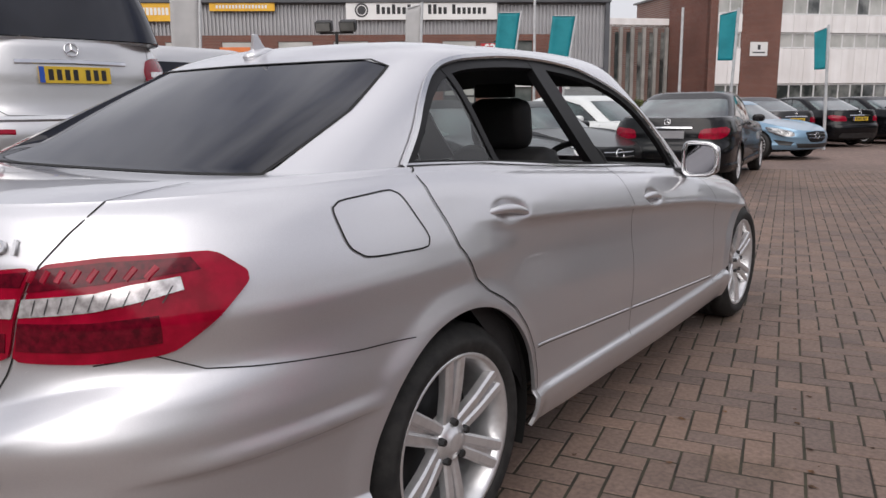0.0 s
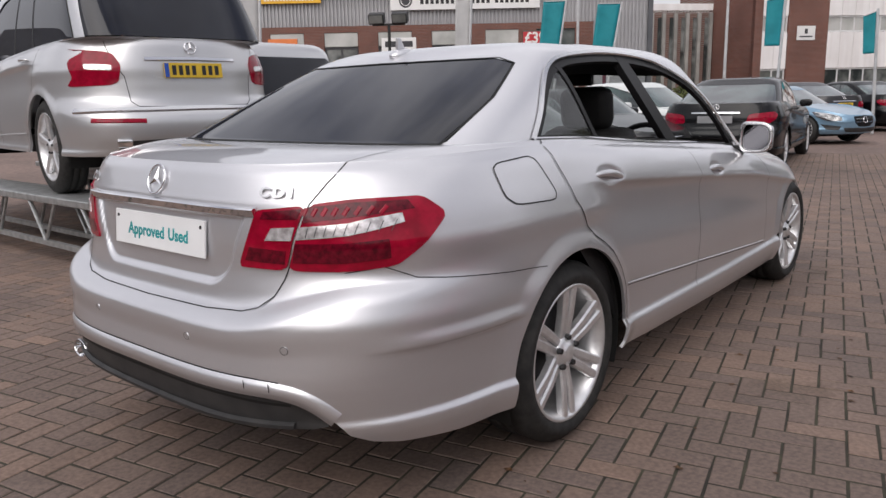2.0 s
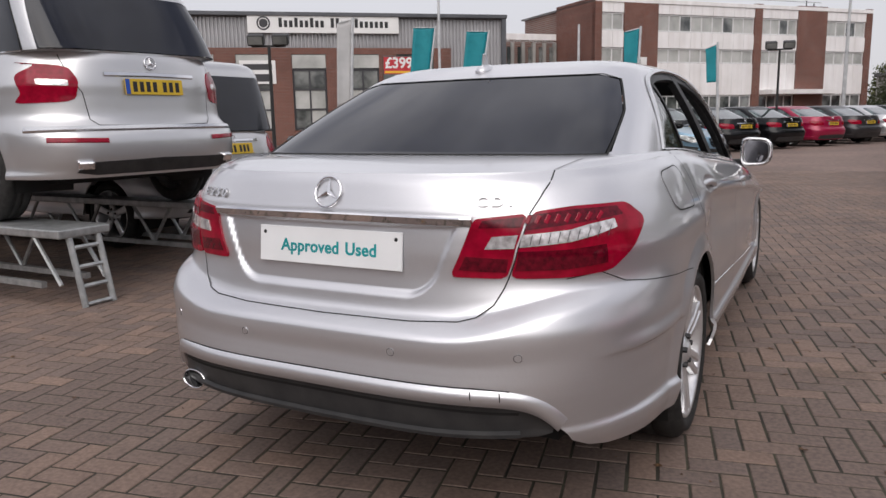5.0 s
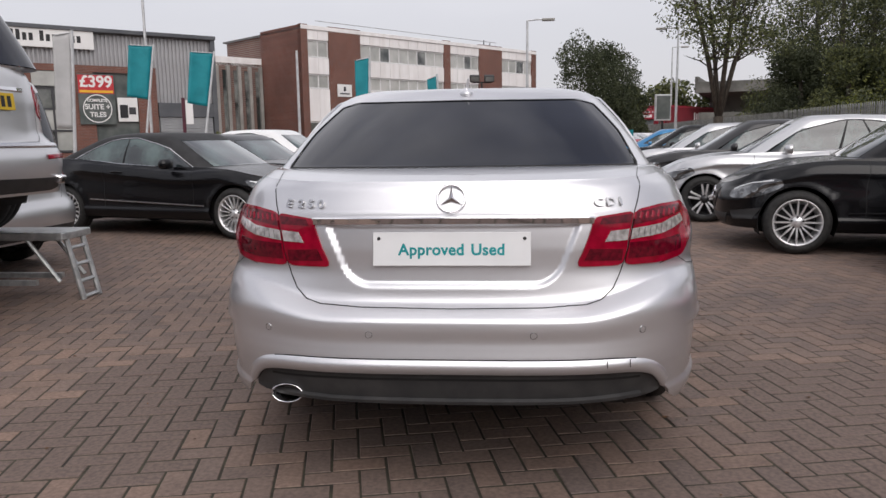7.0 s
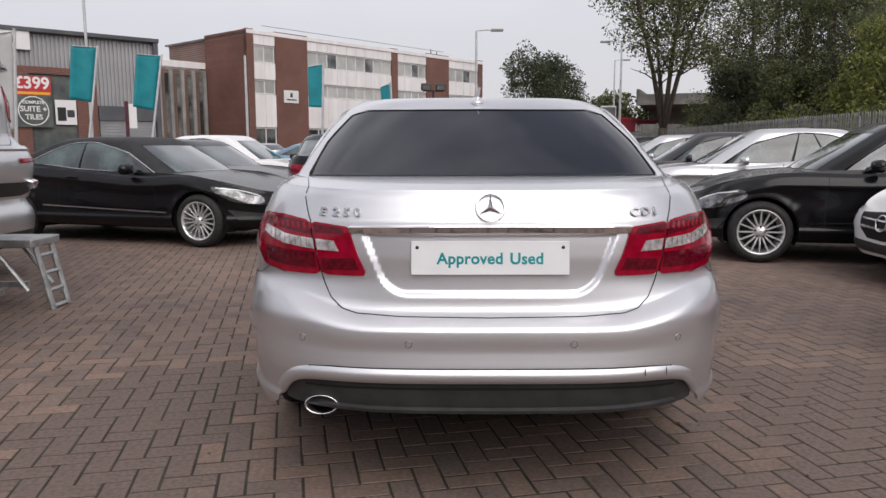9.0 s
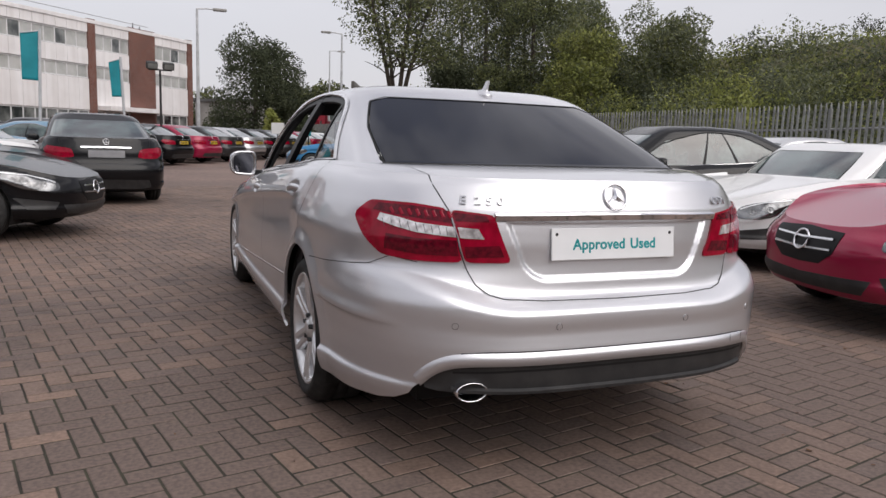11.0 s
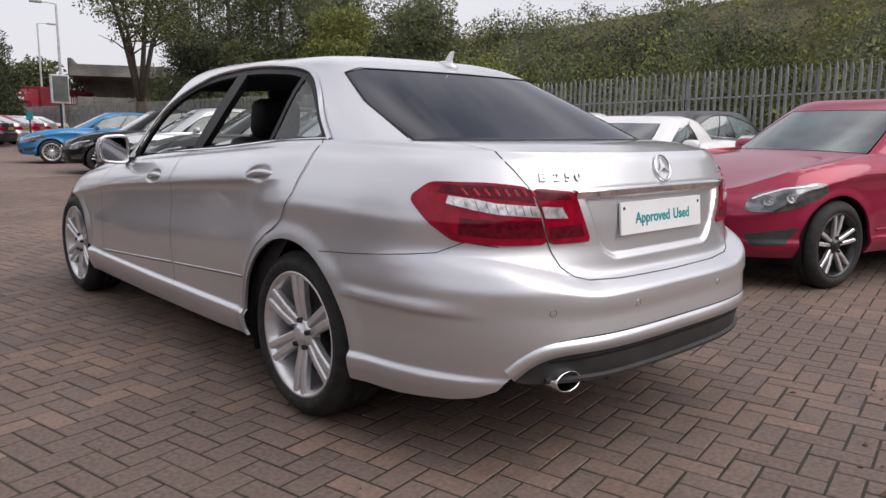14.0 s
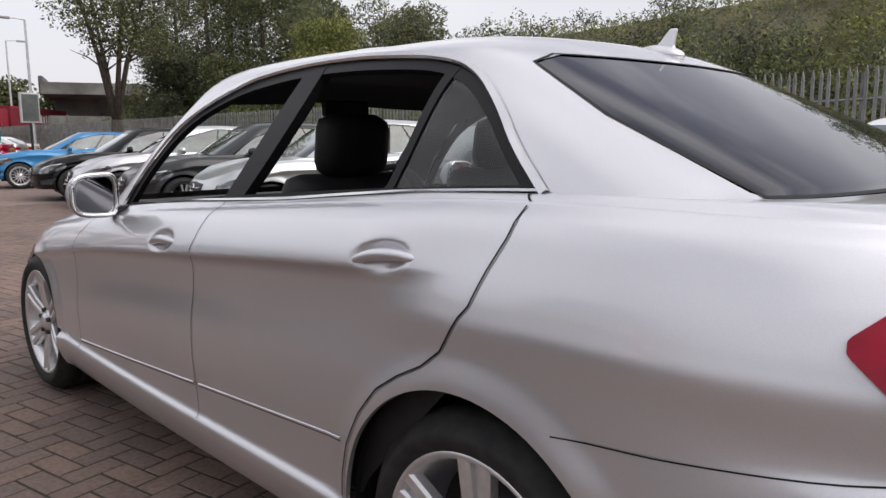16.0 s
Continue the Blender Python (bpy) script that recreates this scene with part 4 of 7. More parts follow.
        hr = part("headrest", box((-0.135, -0.05, 0.0), (0.135, 0.06, 0.205), pose(sx, 2.20, 1.055, 8, 0, 0), 0.05), CABIN, seat, smooth=True)
        for px in (-0.075, 0.075):
            part("headrest_post", tube([(sx + px, 2.225, 0.98), (sx + px, 2.20, 1.08)], 0.007, 8), CHROME, seat)
        part("rear_headrest", box((-0.12, -0.04, 0.0), (0.12, 0.05, 0.12), pose(0.36 * side, 1.30, 1.0, 8, 0, 0), 0.035), CABIN, car, smooth=True)
        skin("door_lining", B, S(rim_line(cut[0][0] - 0.05, front_cut[0][0], 30) + Y([(3.35, 0.35), (1.52, 0.37)])), 0.04, 0.05, CABIN, car, "black door lining", lift=-0.05, lip=0)

        # the shell that the panels lie on
        under = [(u, top_at(u) - 0.012) for u in np.linspace(0, 3.0, 60)] + [(3.0, 0.30), (2.56, 0.30)] + Y(arc(4.01, 0.327, 0.380, -4, 184, 20), 1.5, 2.95) + Y(arc(1.14, 0.327, 0.380, -4, 184, 20), 0.35, 1.6) + R([(0.80, 0.30), (0.72, 0.47), (0.0001, 0.47)])
        skin("inner_panel", B, S(under), 0.03, 0.02, SILVER, car, lift=-0.013, lip=0)

    # lights, glass and trim on the middle line
    gp = [(u, s) for u, s in [(0.480, 0.015), (0.496, 0.5), (0.487, 0.93), (0.450, 1.0)]]
    rear_glass = skin("rear_window", T, dense(gp + [(0.0, 1.005)] + flip(gp), step=0.05), du, 0.05, GLASS, car, "dark tinted rear window", lift=-0.002, lip=0.01)
    ribbon("rear_window_seal", T, dense([(0.484, 0.0), (0.50, 0.5), (0.491, 0.93), (0.452, 1.012), (0.0, 1.02), (-0.452, 1.012), (-0.491, 0.93), (-0.50, 0.5), (-0.484, 0.0)], False), 0.008, SEAL_SHADE, rear_glass)
    ribbon("rear_window_seal", T, dense([(-0.484, 0.004), (0.484, 0.004)], False), 0.012, SEAL_SHADE, rear_glass)
    ws = [(2.46, 0.02), (2.475, 0.5), (2.49, 1.0)]
    for sgn in (1, -1):
        p = ws + [(3.0, 1.01), (3.0, 0.02)]
        w = skin("windscreen", T, dense(p if sgn > 0 else flip(p), step=0.05), 0.04, 0.1, SCREEN_GLASS, car, lift=-0.004, lip=0)
        w.visible_shadow = False
    hood = [(2.46, -0.04), (2.50, -0.5), (2.56, -1.0)] + [(u, -1.0) for u in np.linspace(2.58, 3.0, 10)] + [(3.0, -0.03)]
    for sgn in (1, -1):
        skin("bonnet", T, hood if sgn > 0 else flip(hood), 0.04, 0.05, SILVER, car, lip=0)
        rest = [(u, top_at(u)) for u in np.linspace(2.61, 3.0, 14)] + [(3.0, 0.24), (2.5, 0.22)] + Y([(4.39, 0.32)], 1.8, 3.0) + Y([(4.45, 0.42), (4.60, 0.55)], 1.8, 3.0)
        skin("front_bumper", B, rest if sgn > 0 else flip(rest), 0.04, 0.03, SILVER, car)
    bm = bmesh.new()
    rows = []
    for k in range(61):
        x = -0.466 + 0.932 * k / 60
        row = []
        for z, out in ((0.941, 0.001), (0.938, 0.016), (0.934, 0.0185), (0.914, 0.009), (0.911, -0.01)):
            zz = z - 0.004 * (x / 0.46) ** 2
            u = R([(max(abs(x) - (0.010 if z < 0.91 else 0.0), 0.0001), zz)])[0][0] * (1 if x > 0 else -1)
            pos, nor = surface(B, np.array([[u, max(zz, 0.918)]]), 0.01, 0.004)
            p = Vector(pos[0])
            row.append(bm.verts.new((p.x, p.y - out, zz)))
        rows.append(row)
    for p, q in zip(rows, rows[1:]):
        for i in range(4):
            bm.faces.new((p[i], q[i], q[i + 1], p[i + 1]))
    for row in (rows[0], rows[-1]):
        bm.faces.new(row)
    bmesh.ops.recalc_face_normals(bm, faces=bm.faces)
    part("chrome_strip", bm, CHROME, boot, "bright chrome grip strip over the plate")
    # badge, lettering and plate
    zc = 0.993
    m = on_body(sh, 0.0005, zc, 0.002)
    badge = part("badge", tube([m @ Vector((0.046 * math.cos(a), 0.046 * math.sin(a), 0.004)) for a in [2 * math.pi * k / 40 for k in range(40)]], 0.0042, 8, True), CHROME, boot, "round chrome badge", smooth=True)
    bm = bmesh.new()
    c0 = bm.verts.new(m @ Vector((0, 0, 0.012)))
    ring = [bm.verts.new(m @ Vector(((0.043 if k % 2 == 0 else 0.0085) * math.cos(math.pi / 2 + k * math.pi / 3), (0.043 if k % 2 == 0 else 0.0085) * math.sin(math.pi / 2 + k * math.pi / 3), 0.004))) for k in range(6)]
    for k in range(6):
        bm.faces.new((c0, ring[k], ring[(k + 1) % 6]))
    part("badge_spokes", bm, CHROME, badge)
    for ch, x in (("E", -0.560), ("2", -0.514), ("5", -0.477), ("0", -0.440), ("C", 0.483), ("D", 0.523), ("I", 0.556)):
        u = R([(abs(x), 0.974)])[0][0] * (1 if x > 0 else -1)
        letters("model_letter", ch, 0.040, 0.0030, LETTER, boot, on_body(sh, u, 0.974, 0.0048) @ Matrix.Diagonal((1.25, 1.0, 1.0, 1.0)), "", 1.0, 0.0010)
    pm = pose(0, 0.130, 0.830, 84, 0, 0)
    plate = part("number_plate", box((-0.26, -0.0555, -0.004), (0.26, 0.0555, 0.004), pm, 0.002), PLATE_WHITE, car, "white dealer plate with teal lettering")
    for word, xw in (("Approved", -0.066), ("Used", 0.120)):
        letters("plate_lettering", word, 0.052, 0.0006, TEAL, plate, pm @ pose(xw, -0.003, 0.0046), spacing=1.04, bold=0.0013)
    for px in (-0.24, 0.24):
        part("plate_screw", lathe([(0.004, 0.006), (0.006, 0.005), (0.0065, 0.0001)], 12, "z"), INK, plate).matrix_basis = pm @ pose(px, 0.035, 0)
    # aerial fin
    bm = bmesh.new()
    bmesh.ops.create_uvsphere(bm, u_segments=20, v_segments=10, radius=1.0)
    for v in bm.verts:
        v.co = Vector((v.co.x * 0.033 * (1 - 0.25 * v.co.y), v.co.y * 0.068 + 0.0, max(v.co.z, -0.3) * 0.024))
    for v in bm.verts:
        v.co = pose(0, 1.285, 1.402, 9, 0, 0) @ v.co
    aerial = part("roof_aerial", bm, SILVER, car, smooth=True)
    blade = prism([(-0.045, 0.005), (0.035, 0.008), (0.005, 0.035), (-0.018, 0.066), (-0.04, 0.066), (-0.036, 0.02)], 0.012, 0.003)
    for v in blade.verts:
        v.co = pose(0, 1.285, 1.402, 9, 0, 90) @ (v.co + Vector((0, 0.006, 0)))
    part("aerial_fin", blade, SILVER, aerial, smooth=False)
    # exhaust
    ex = lathe([(0.14, 0.046), (0.0, 0.053), (-0.004, 0.0515), (-0.004, 0.048), (0.0, 0.046), (0.13, 0.042), (0.131, 0.001)], 36, "y")
    for v in ex.verts:
        v.co = Vector((v.co.x * 1.08, v.co.y + 0.045 * v.co.z, v.co.z * 0.62))
        v.co = pose(-0.560, 0.088, 0.345, 0, 0, -4) @ v.co
    part("exhaust_tip", ex, CHROME, car, "oval chrome exhaust tip", smooth=True)
    # hidden underside, a plain black box added to block light, and cabin
    part("floor_pan", box((-0.62, 0.45, 0.2), (0.62, 4.6, 0.36)), SEAL_SHADE, car)
    part("rear_seat", box((-0.62, 1.22, 0.36), (0.62, 1.50, 0.98), None, 0.06), CABIN, car, "black rear bench")
    part("parcel_shelf", box((-0.66, 0.82, 0.98), (0.66, 1.26, 1.03), None, 0.01), CABIN, car)
    dash = part("dashboard", box((-0.70, 2.95, 0.60), (0.70, 3.42, 0.93), None, 0.06), CABIN, car)
    wheel_ring = [pose(0.37, 2.80, 0.88, 68, 0, 0) @ Vector((0.185 * math.cos(a), 0.185 * math.sin(a), 0)) for a in [2 * math.pi * k / 32 for k in range(32)]]
    part("steering_wheel", tube(wheel_ring, 0.015, 8, True), CABIN, car, smooth=True)
    part("rear_mirror", box((-0.11, -0.02, -0.03), (0.11, 0.02, 0.035), pose(0, 2.72, 1.30), 0.01), CABIN, car)
    return car


hero = build_hero()

# ---- parked cars ----
def parked_shell(L, W, H, ra, wb, belt, hood, glass, screen, roof_r, roof_f, wheel_r=0.32, square=3.4, tail=0.0):
    """Proportions of a parked car: belt and hood are heights at tail, waist and nose; glass, screen: where rear glass and windscreen
    stand on the body; roof_r, roof_f: the ends of the roof."""
    zr, zm, zf = belt
    fa = ra + wb
    return Shell(
        width=W / 2, ra=ra, fa=fa, wheel=wheel_r, arch=wheel_r + 0.04, yc=min(ra, 1.0), yf=fa - 0.25, lift=0.0, recess=None, crown=0.03,
        belt=[(-0.1, zr), (0.4, zr + 0.01), (ra, zr), (ra + wb * 0.45, zm), (screen - 0.45, zm - 0.05), (screen + 0.1, hood), (fa + 0.3, hood - 0.10), (L - 0.2, zf), (L + 0.1, zf - 0.03)],
        low=[(0.15, -0.10), (0.22, -0.06), (0.30, -0.012), (0.34, 0.0), (0.38, -0.014), (0.55, -0.004), (0.7, 0), (1.4, 0)],
        rear=[(0.2, 0.13), (0.34, 0.07), (0.46, 0.02), (0.55, 0.01), (0.62, 0.03), (0.68, 0.07 + tail), (0.85, 0.09 + tail), (zr, 0.11 + tail), (zr + 0.2, 0.13 + tail)],
        nose=[(0.2, L - 0.10), (0.35, L - 0.01), (0.5, L), (0.6, L - 0.02), (0.7, L - 0.09), (0.8, L - 0.18), (1.4, L - 0.5)],
        taper=[(-0.1, 1), (ra + wb * 0.6, 1), (fa, 0.98), (L, 0.94)], square=[(0.2, 4.0), (0.62, 3.8), (0.75, square), (1.4, square)],
        base=dict(w=W / 2 - 0.125, yr=glass, yc=glass + 0.75, yf=screen - 0.7, yn=screen, n=5.0, nf=3.4, z=curve([(0.0, zr + 0.02), (ra, zr + 0.012), (ra + wb * 0.45, zm + 0.012), (screen - 0.45, zm - 0.03), (screen + 0.1, hood + 0.03)])),
        roof=dict(w=W / 2 - 0.30 * min(1.0, (H - zm) / 0.46) + (0.08 if H > 1.7 else 0), yr=roof_r, yc=roof_r + 0.45, yf=roof_f - 0.4, yn=roof_f, n=5.0, nf=5.0, z=curve([(roof_r, H - 0.07), (roof_r + 0.4, H - 0.03), ((roof_r + roof_f) / 2, H - 0.02), (roof_f, H - 0.04)]),
                  crown=curve([(roof_r, H - 0.035), ((roof_r + roof_f) / 2, H), (roof_f, H - 0.015)])))


KINDS = {
    "saloon": dict(shell=dict(L=4.74, W=1.85, H=1.46, ra=1.12, wb=2.87, belt=(1.04, 0.97, 0.66), hood=0.93, glass=0.72, screen=3.55, roof_r=1.5, roof_f=2.78), cuts=(0.42, 0.98), doors=4),
    "hatchback": dict(shell=dict(L=4.29, W=1.80, H=1.43, ra=0.78, wb=2.70, belt=(1.02, 0.96, 0.68), hood=0.95, glass=0.16, screen=2.90, roof_r=0.50, roof_f=2.08), cuts=(0.42, 0.98), doors=4),
    "coupe": dict(shell=dict(L=4.70, W=1.79, H=1.34, ra=1.05, wb=2.76, belt=(0.98, 0.90, 0.64), hood=0.87, glass=0.72, screen=3.45, roof_r=1.45, roof_f=2.65), cuts=(0.30, 0.98), doors=2),
    "roadster": dict(shell=dict(L=4.13, W=1.81, H=1.30, ra=0.86, wb=2.43, belt=(0.98, 0.92, 0.64), hood=0.90, glass=0.95, screen=2.72, roof_r=1.30, roof_f=2.05), cuts=(0.30, 0.98), doors=2),
    "offroader": dict(shell=dict(L=4.78, W=1.78, H=1.80, square=2.8, ra=0.98, wb=2.915, belt=(1.17, 1.12, 0.86), hood=1.12, glass=0.15, screen=3.45, roof_r=0.50, roof_f=2.75, wheel_r=0.375), cuts=(0.42, 0.98), doors=4),
    "van": dict(shell=dict(L=4.76, W=1.90, H=1.88, ra=0.9, wb=3.2, belt=(1.10, 1.06, 0.86), hood=1.08, glass=0.13, screen=4.0, roof_r=0.32, roof_f=3.0, wheel_r=0.335), cuts=(0.42, 0.98), doors=4),
}


def parked_car(kind, mat, m, label, group="", rim="multi", spokes=14, plate=None, soft_top=None, rim_mat=None, detail=0.04, category="car"):
    """A parked car with its tail's middle at the pose m and its nose towards m's y."""
    spec = KINDS[kind]
    p = spec["shell"]
    sh = parked_shell(**p)
    L, H, ra, fa, wr = p["L"], p["H"], p["ra"], p["ra"] + p["wb"], sh.wheel
    zr, zm, zf = p["belt"]
    car = thing("car", m, label, category, group)
    B, T, du, dv = sh.body, sh.top, detail, detail * 0.75
    big = kind in ("offroader", "van")
    Y = lambda pts, u0=0.5, u1=2.8: sh.at("body", "y", pts, u0, u1)
    X = lambda pts, u0=0.0, u1=1.0: sh.at("body", "x", pts, u0, u1)
    XN = lambda pts: sh.at("body", "x", pts, 2.0, 3.0)
    top_at = lambda u: float(sh.f_zt(B(np.array([u]), np.array([0.9]))[0, 1]))
    zb = 0.24 if not big else 0.32
    r_ = sh.arch
    a0 = math.degrees(math.asin((zb - wr) / r_))
    # the window band: u of the middle posts, and the front and rear ends
    mid = 1.0 + (fa - 0.25 - min(ra, 1.0)) * 0 + 0.5
    door_front, door_mid = fa - wr - 0.30, ra + p["wb"] * (0.40 if spec["doors"] == 4 else 0.25)
    glass_u, screen_u = 0.54, 2.515
    dlo_r, dlo_f = (0.71 if kind != "roadster" else 0.9), 2.36
    for side in (1, -1):
        S = (lambda q: q) if side > 0 else flip
        rim_top = [(u, top_at(u)) for u in np.linspace(0, 3.0, 70)]
        half = rim_top + [(3.0, zb), (2.56, zb)] + Y(arc(fa, wr, r_, a0, 180 - a0, 18), 1.5, 2.95) + Y(arc(ra, wr, r_, a0, 180 - a0, 18), 0.35, 1.6) + [(0.42, zb), (0.0, zb)]
        body = skin("body_side", B, S(half), du, dv, mat, car, lip=0.02)
        strip = [(u, -1.0) for u in np.linspace(0.0, 3.0, 50)] + [(3.0, 0.0), (0.0, 0.0)]
        skin("upper_body", T, S(strip), du, 0.1, mat, car, lip=0)
        top_mat = soft_top or mat
        s0, s1 = 0.0, 1.0
        dl = [(dlo_r, 0.0), (dlo_r + 0.02, 0.35), (dlo_r + 0.09, 0.75), (dlo_r + 0.25, 0.97), (1.6, 1.03), (1.85, 1.0), (dlo_f - 0.03, 0.8), (dlo_f, 0.4), (dlo_f + 0.01, 0.0)]
        if big:
            dl = [(0.61, 0.0), (0.615, 0.4), (0.64, 0.85), (0.72, 0.98), (1.6, 1.03), (1.85, 1.0), (dlo_f - 0.03, 0.8), (dlo_f, 0.4), (dlo_f + 0.01, 0.0)]
        shell_poly = [(0.0, 0.98), (glass_u - 0.08, 0.98), (glass_u, 0.9), (glass_u, 0.0)] + dl + [(screen_u, 0.0), (screen_u + 0.03, 0.97), (3.0, 0.98), (3.0, 2.0), (0.0, 2.0)]
        skin("roof", T, S(dense(shell_poly, step=0.06)), du, 0.06, top_mat, car, lip=0)
        # side windows between posts
        posts = [1.30, 1.62] if spec["doors"] == 4 else [1.42]
        ends = [dl[0][0]] + posts + [dlo_f]
        whole = dl
        for a, b in zip(ends, ends[1:]):
            lo = [(u, v) for u, v in whole]
            slab = clip_cell(lo, a + 0.012, b - 0.012, 0.0, 1.3)
            slab = [(u + (0.10 * (1.5 - u)) * 0, v) for u, v in slab]
            if len(slab) > 2:
                skin("side_window", T, S(dense(slab, step=0.06)), du, 0.06, GLASS if big else CAR_GLASS, car, lift=-0.004, lip=0.0)
        for a in posts:
            skin("window_post", T, S([(a - 0.014, 0.0), (a + 0.014, 0.0), (a + 0.014, 1.03), (a - 0.014, 1.03)]), du, 0.1, TRIM, car, lift=-0.003, lip=0)
        ribbon("window_trim", T, S([(u, -0.15) for u in np.linspace(dl[0][0], dlo_f, 30)]), 0.016, SATIN, car, height=0.004)
        ribbon("window_trim", T, S(rounded(dl, 0.25, 1, False)), 0.012, SATIN if kind in ("coupe", "roadster") else SEAL_SHADE, car, height=0.003, step=0.05)
        # doors
        for yd in ([door_front, door_mid] if spec["doors"] == 2 else [door_front, door_mid + 0.18, ra + 0.10]):
            z1 = float(sh.f_zt(np.array(yd))) - 0.005
            low_z = 0.36 if abs(yd - ra) > 0.3 else ra and wr + r_ + 0.02
            ribbon("shut_line", B, S(Y([(yd, z1), (yd + 0.03, (z1 + low_z) / 2), (yd + (0.02 if low_z < 0.5 else 0.14), low_z)])), 0.006, SEAL_SHADE, car)
        for yd in ([door_mid + 0.25] if spec["doors"] == 2 else [door_mid + 0.36, ra + 0.32]):
            zh = float(sh.f_zt(np.array(yd))) - 0.10
            u = Y([(yd, zh)])[0][0] * side
            mm = on_body(sh, u, zh)
            pts = [mm @ Vector(((k / 8 - 0.5) * 0.2, 0, 0.004 + 0.026 * math.sin(math.pi * k / 8) ** 0.6)) for k in range(9)]
            bm = bmesh.new()
            add_tube(bm, pts, [0.006 + 0.008 * math.sin(math.pi * k / 8) for k in range(9)], 8)
            part("door_handle", bm, mat, car, smooth=True)
        ribbon("door_moulding", B, S(Y(dense([(ra + r_ + 0.1, 0.47), (fa - r_ - 0.08, 0.41)], False, 0.2))), 0.02, SATIN if mat in (BLACK, DARK) and kind != "saloon" else mat, car, height=0.008)
        # lamps
        head = XN([(sh.width * 0.95, zf + 0.02), (sh.width * 0.93, zf + 0.10), (sh.width * 0.82, zf + 0.065), (sh.width * 0.63, zf - 0.02), (sh.width * 0.66, zf - 0.12), (sh.width * 0.86, zf - 0.10)])
        lamp = skin("headlamp", B, S(rounded(head, 0.2, 2)), du / 2, dv / 2, HEADLAMP, car, "clear headlamp", lift=0.006, lip=0.02)
        strip = XN([(sh.width * 0.92, zf + 0.075), (sh.width * 0.80, zf + 0.045), (sh.width * 0.665, zf - 0.03)])
        ribbon("light_strip", B, S(strip), 0.016, LAMP_GLOW, lamp, lift=0.009, height=0.003)
        for fx, fz in ((0.86, -0.02), (0.76, -0.045)):
            lens = part("projector", lathe([(-0.004, 0.036), (0.008, 0.033), (0.0085, 0.028), (0.006, 0.024), (0.010, 0.012), (0.011, 0.0001)], 20, "z"), HEADLAMP, lamp, smooth=True)
            lens.matrix_basis = on_body(sh, XN([(sh.width * fx, zf + fz)])[0][0] * side, zf + fz, 0.002)
        if big:
            tl = X([(sh.width * 0.62, 0.84), (sh.width * 0.58, 0.98), (sh.width * 0.63, 1.08), (sh.width * 0.88, 1.11)]) + Y([(0.36, 1.09), (0.48, 1.02), (0.42, 0.90)], 0.2, 1.1) + X([(sh.width * 0.92, 0.83)])
        else:
            tl = X([(sh.width * 0.48, 0.74), (sh.width * 0.52, 0.88), (sh.width * 0.86, 0.91)]) + Y([(0.36, 0.91), (0.42, 0.87), (0.34, 0.78)], 0.2, 1.1) + X([(sh.width * 0.80, 0.73)])
        skin("tail_lamp", B, S(rounded(tl, 0.15, 2)), du / 2, dv / 2, LENS_RED, car, "red tail lamp", lift=0.006, lip=0.02)
        mt = pose(side * (sh.width + 0.02), p["screen"] - 0.62, zm + 0.03)
        bm = bmesh.new()
        bmesh.ops.create_uvsphere(bm, u_segments=14, v_segments=8, radius=1.0)
        for v in bm.verts:
            px, py, pz = [math.copysign(abs(t) ** 0.7, t) for t in v.co]
            v.co = mt @ Vector((px * 0.105, 0.09 * py if py > 0 else 0.02 * py, pz * 0.065))
        part("door_mirror", bm, mat, car, smooth=True)
        for yw in (ra, fa):
            wheel(car, pose(side * (sh.width - 0.012 - 0.11), yw, wr, 0, 0, 0 if side > 0 else 180), radius=wr, rim=wr * 0.72, width=0.22, style=rim, spokes=spokes, mat=rim_mat)
            arch_liner(car, side, yw, wr, r_, sh.width - 0.06)
    gp = [(glass_u, 0.02), (glass_u, 0.9), (glass_u - 0.08, 0.98)]
    skin("rear_window", T, dense(gp + flip(gp), step=0.06), du, 0.06, GLASS if big else CAR_GLASS, car, lift=-0.002, lip=0)
    for sgn in (1, -1):
        ws = [(screen_u + 0.01, 0.02), (screen_u + 0.035, 0.97), (3.0, 0.98), (3.0, 0.02)]
        skin("windscreen", T, dense(ws if sgn > 0 else flip(ws), step=0.06), du, 0.06, CAR_GLASS, car, lift=-0.003, lip=0)
    # nose
    w = sh.width
    gr = XN([(0.33 * w / 0.9, zf - 0.02), (0.30 * w / 0.9, zf - 0.17), (0.20, zf - 0.24), (0.0001, zf - 0.25)])
    for sgn in (1, -1):
        q = gr + [(3.0, zf - 0.0)]
        g = skin("grille", B, q if sgn > 0 else flip(q), du / 2, dv / 2, TRIM, car, lift=0.004, lip=0.01)
        for k in (0.07, 0.14):
            ribbon("grille_bar", B, (lambda a: a if sgn > 0 else flip(a))(XN([(0.29 * w / 0.9, zf - k), (0.0001, zf - k - 0.01)])), 0.022, SATIN, g, lift=0.006, height=0.008)
        q = XN([(0.62 * w, zb + 0.14), (0.55 * w, zb + 0.04), (0.0001, zb + 0.03), (0.0001, zb + 0.12)])
        skin("lower_grille", B, q if sgn > 0 else flip(q), du / 2, dv / 2, PLASTIC, car, lift=0.003, lip=0.01)
        q = XN([(0.90 * w, zb + 0.22), (0.86 * w, zb + 0.10), (0.70 * w, zb + 0.09), (0.66 * w, zb + 0.17)])
        skin("side_intake", B, q if sgn > 0 else flip(q), du / 2, dv / 2, PLASTIC, car, lift=0.003, lip=0.01)
    mb = on_body(sh, 2.9995, zf - 0.10, 0.012)
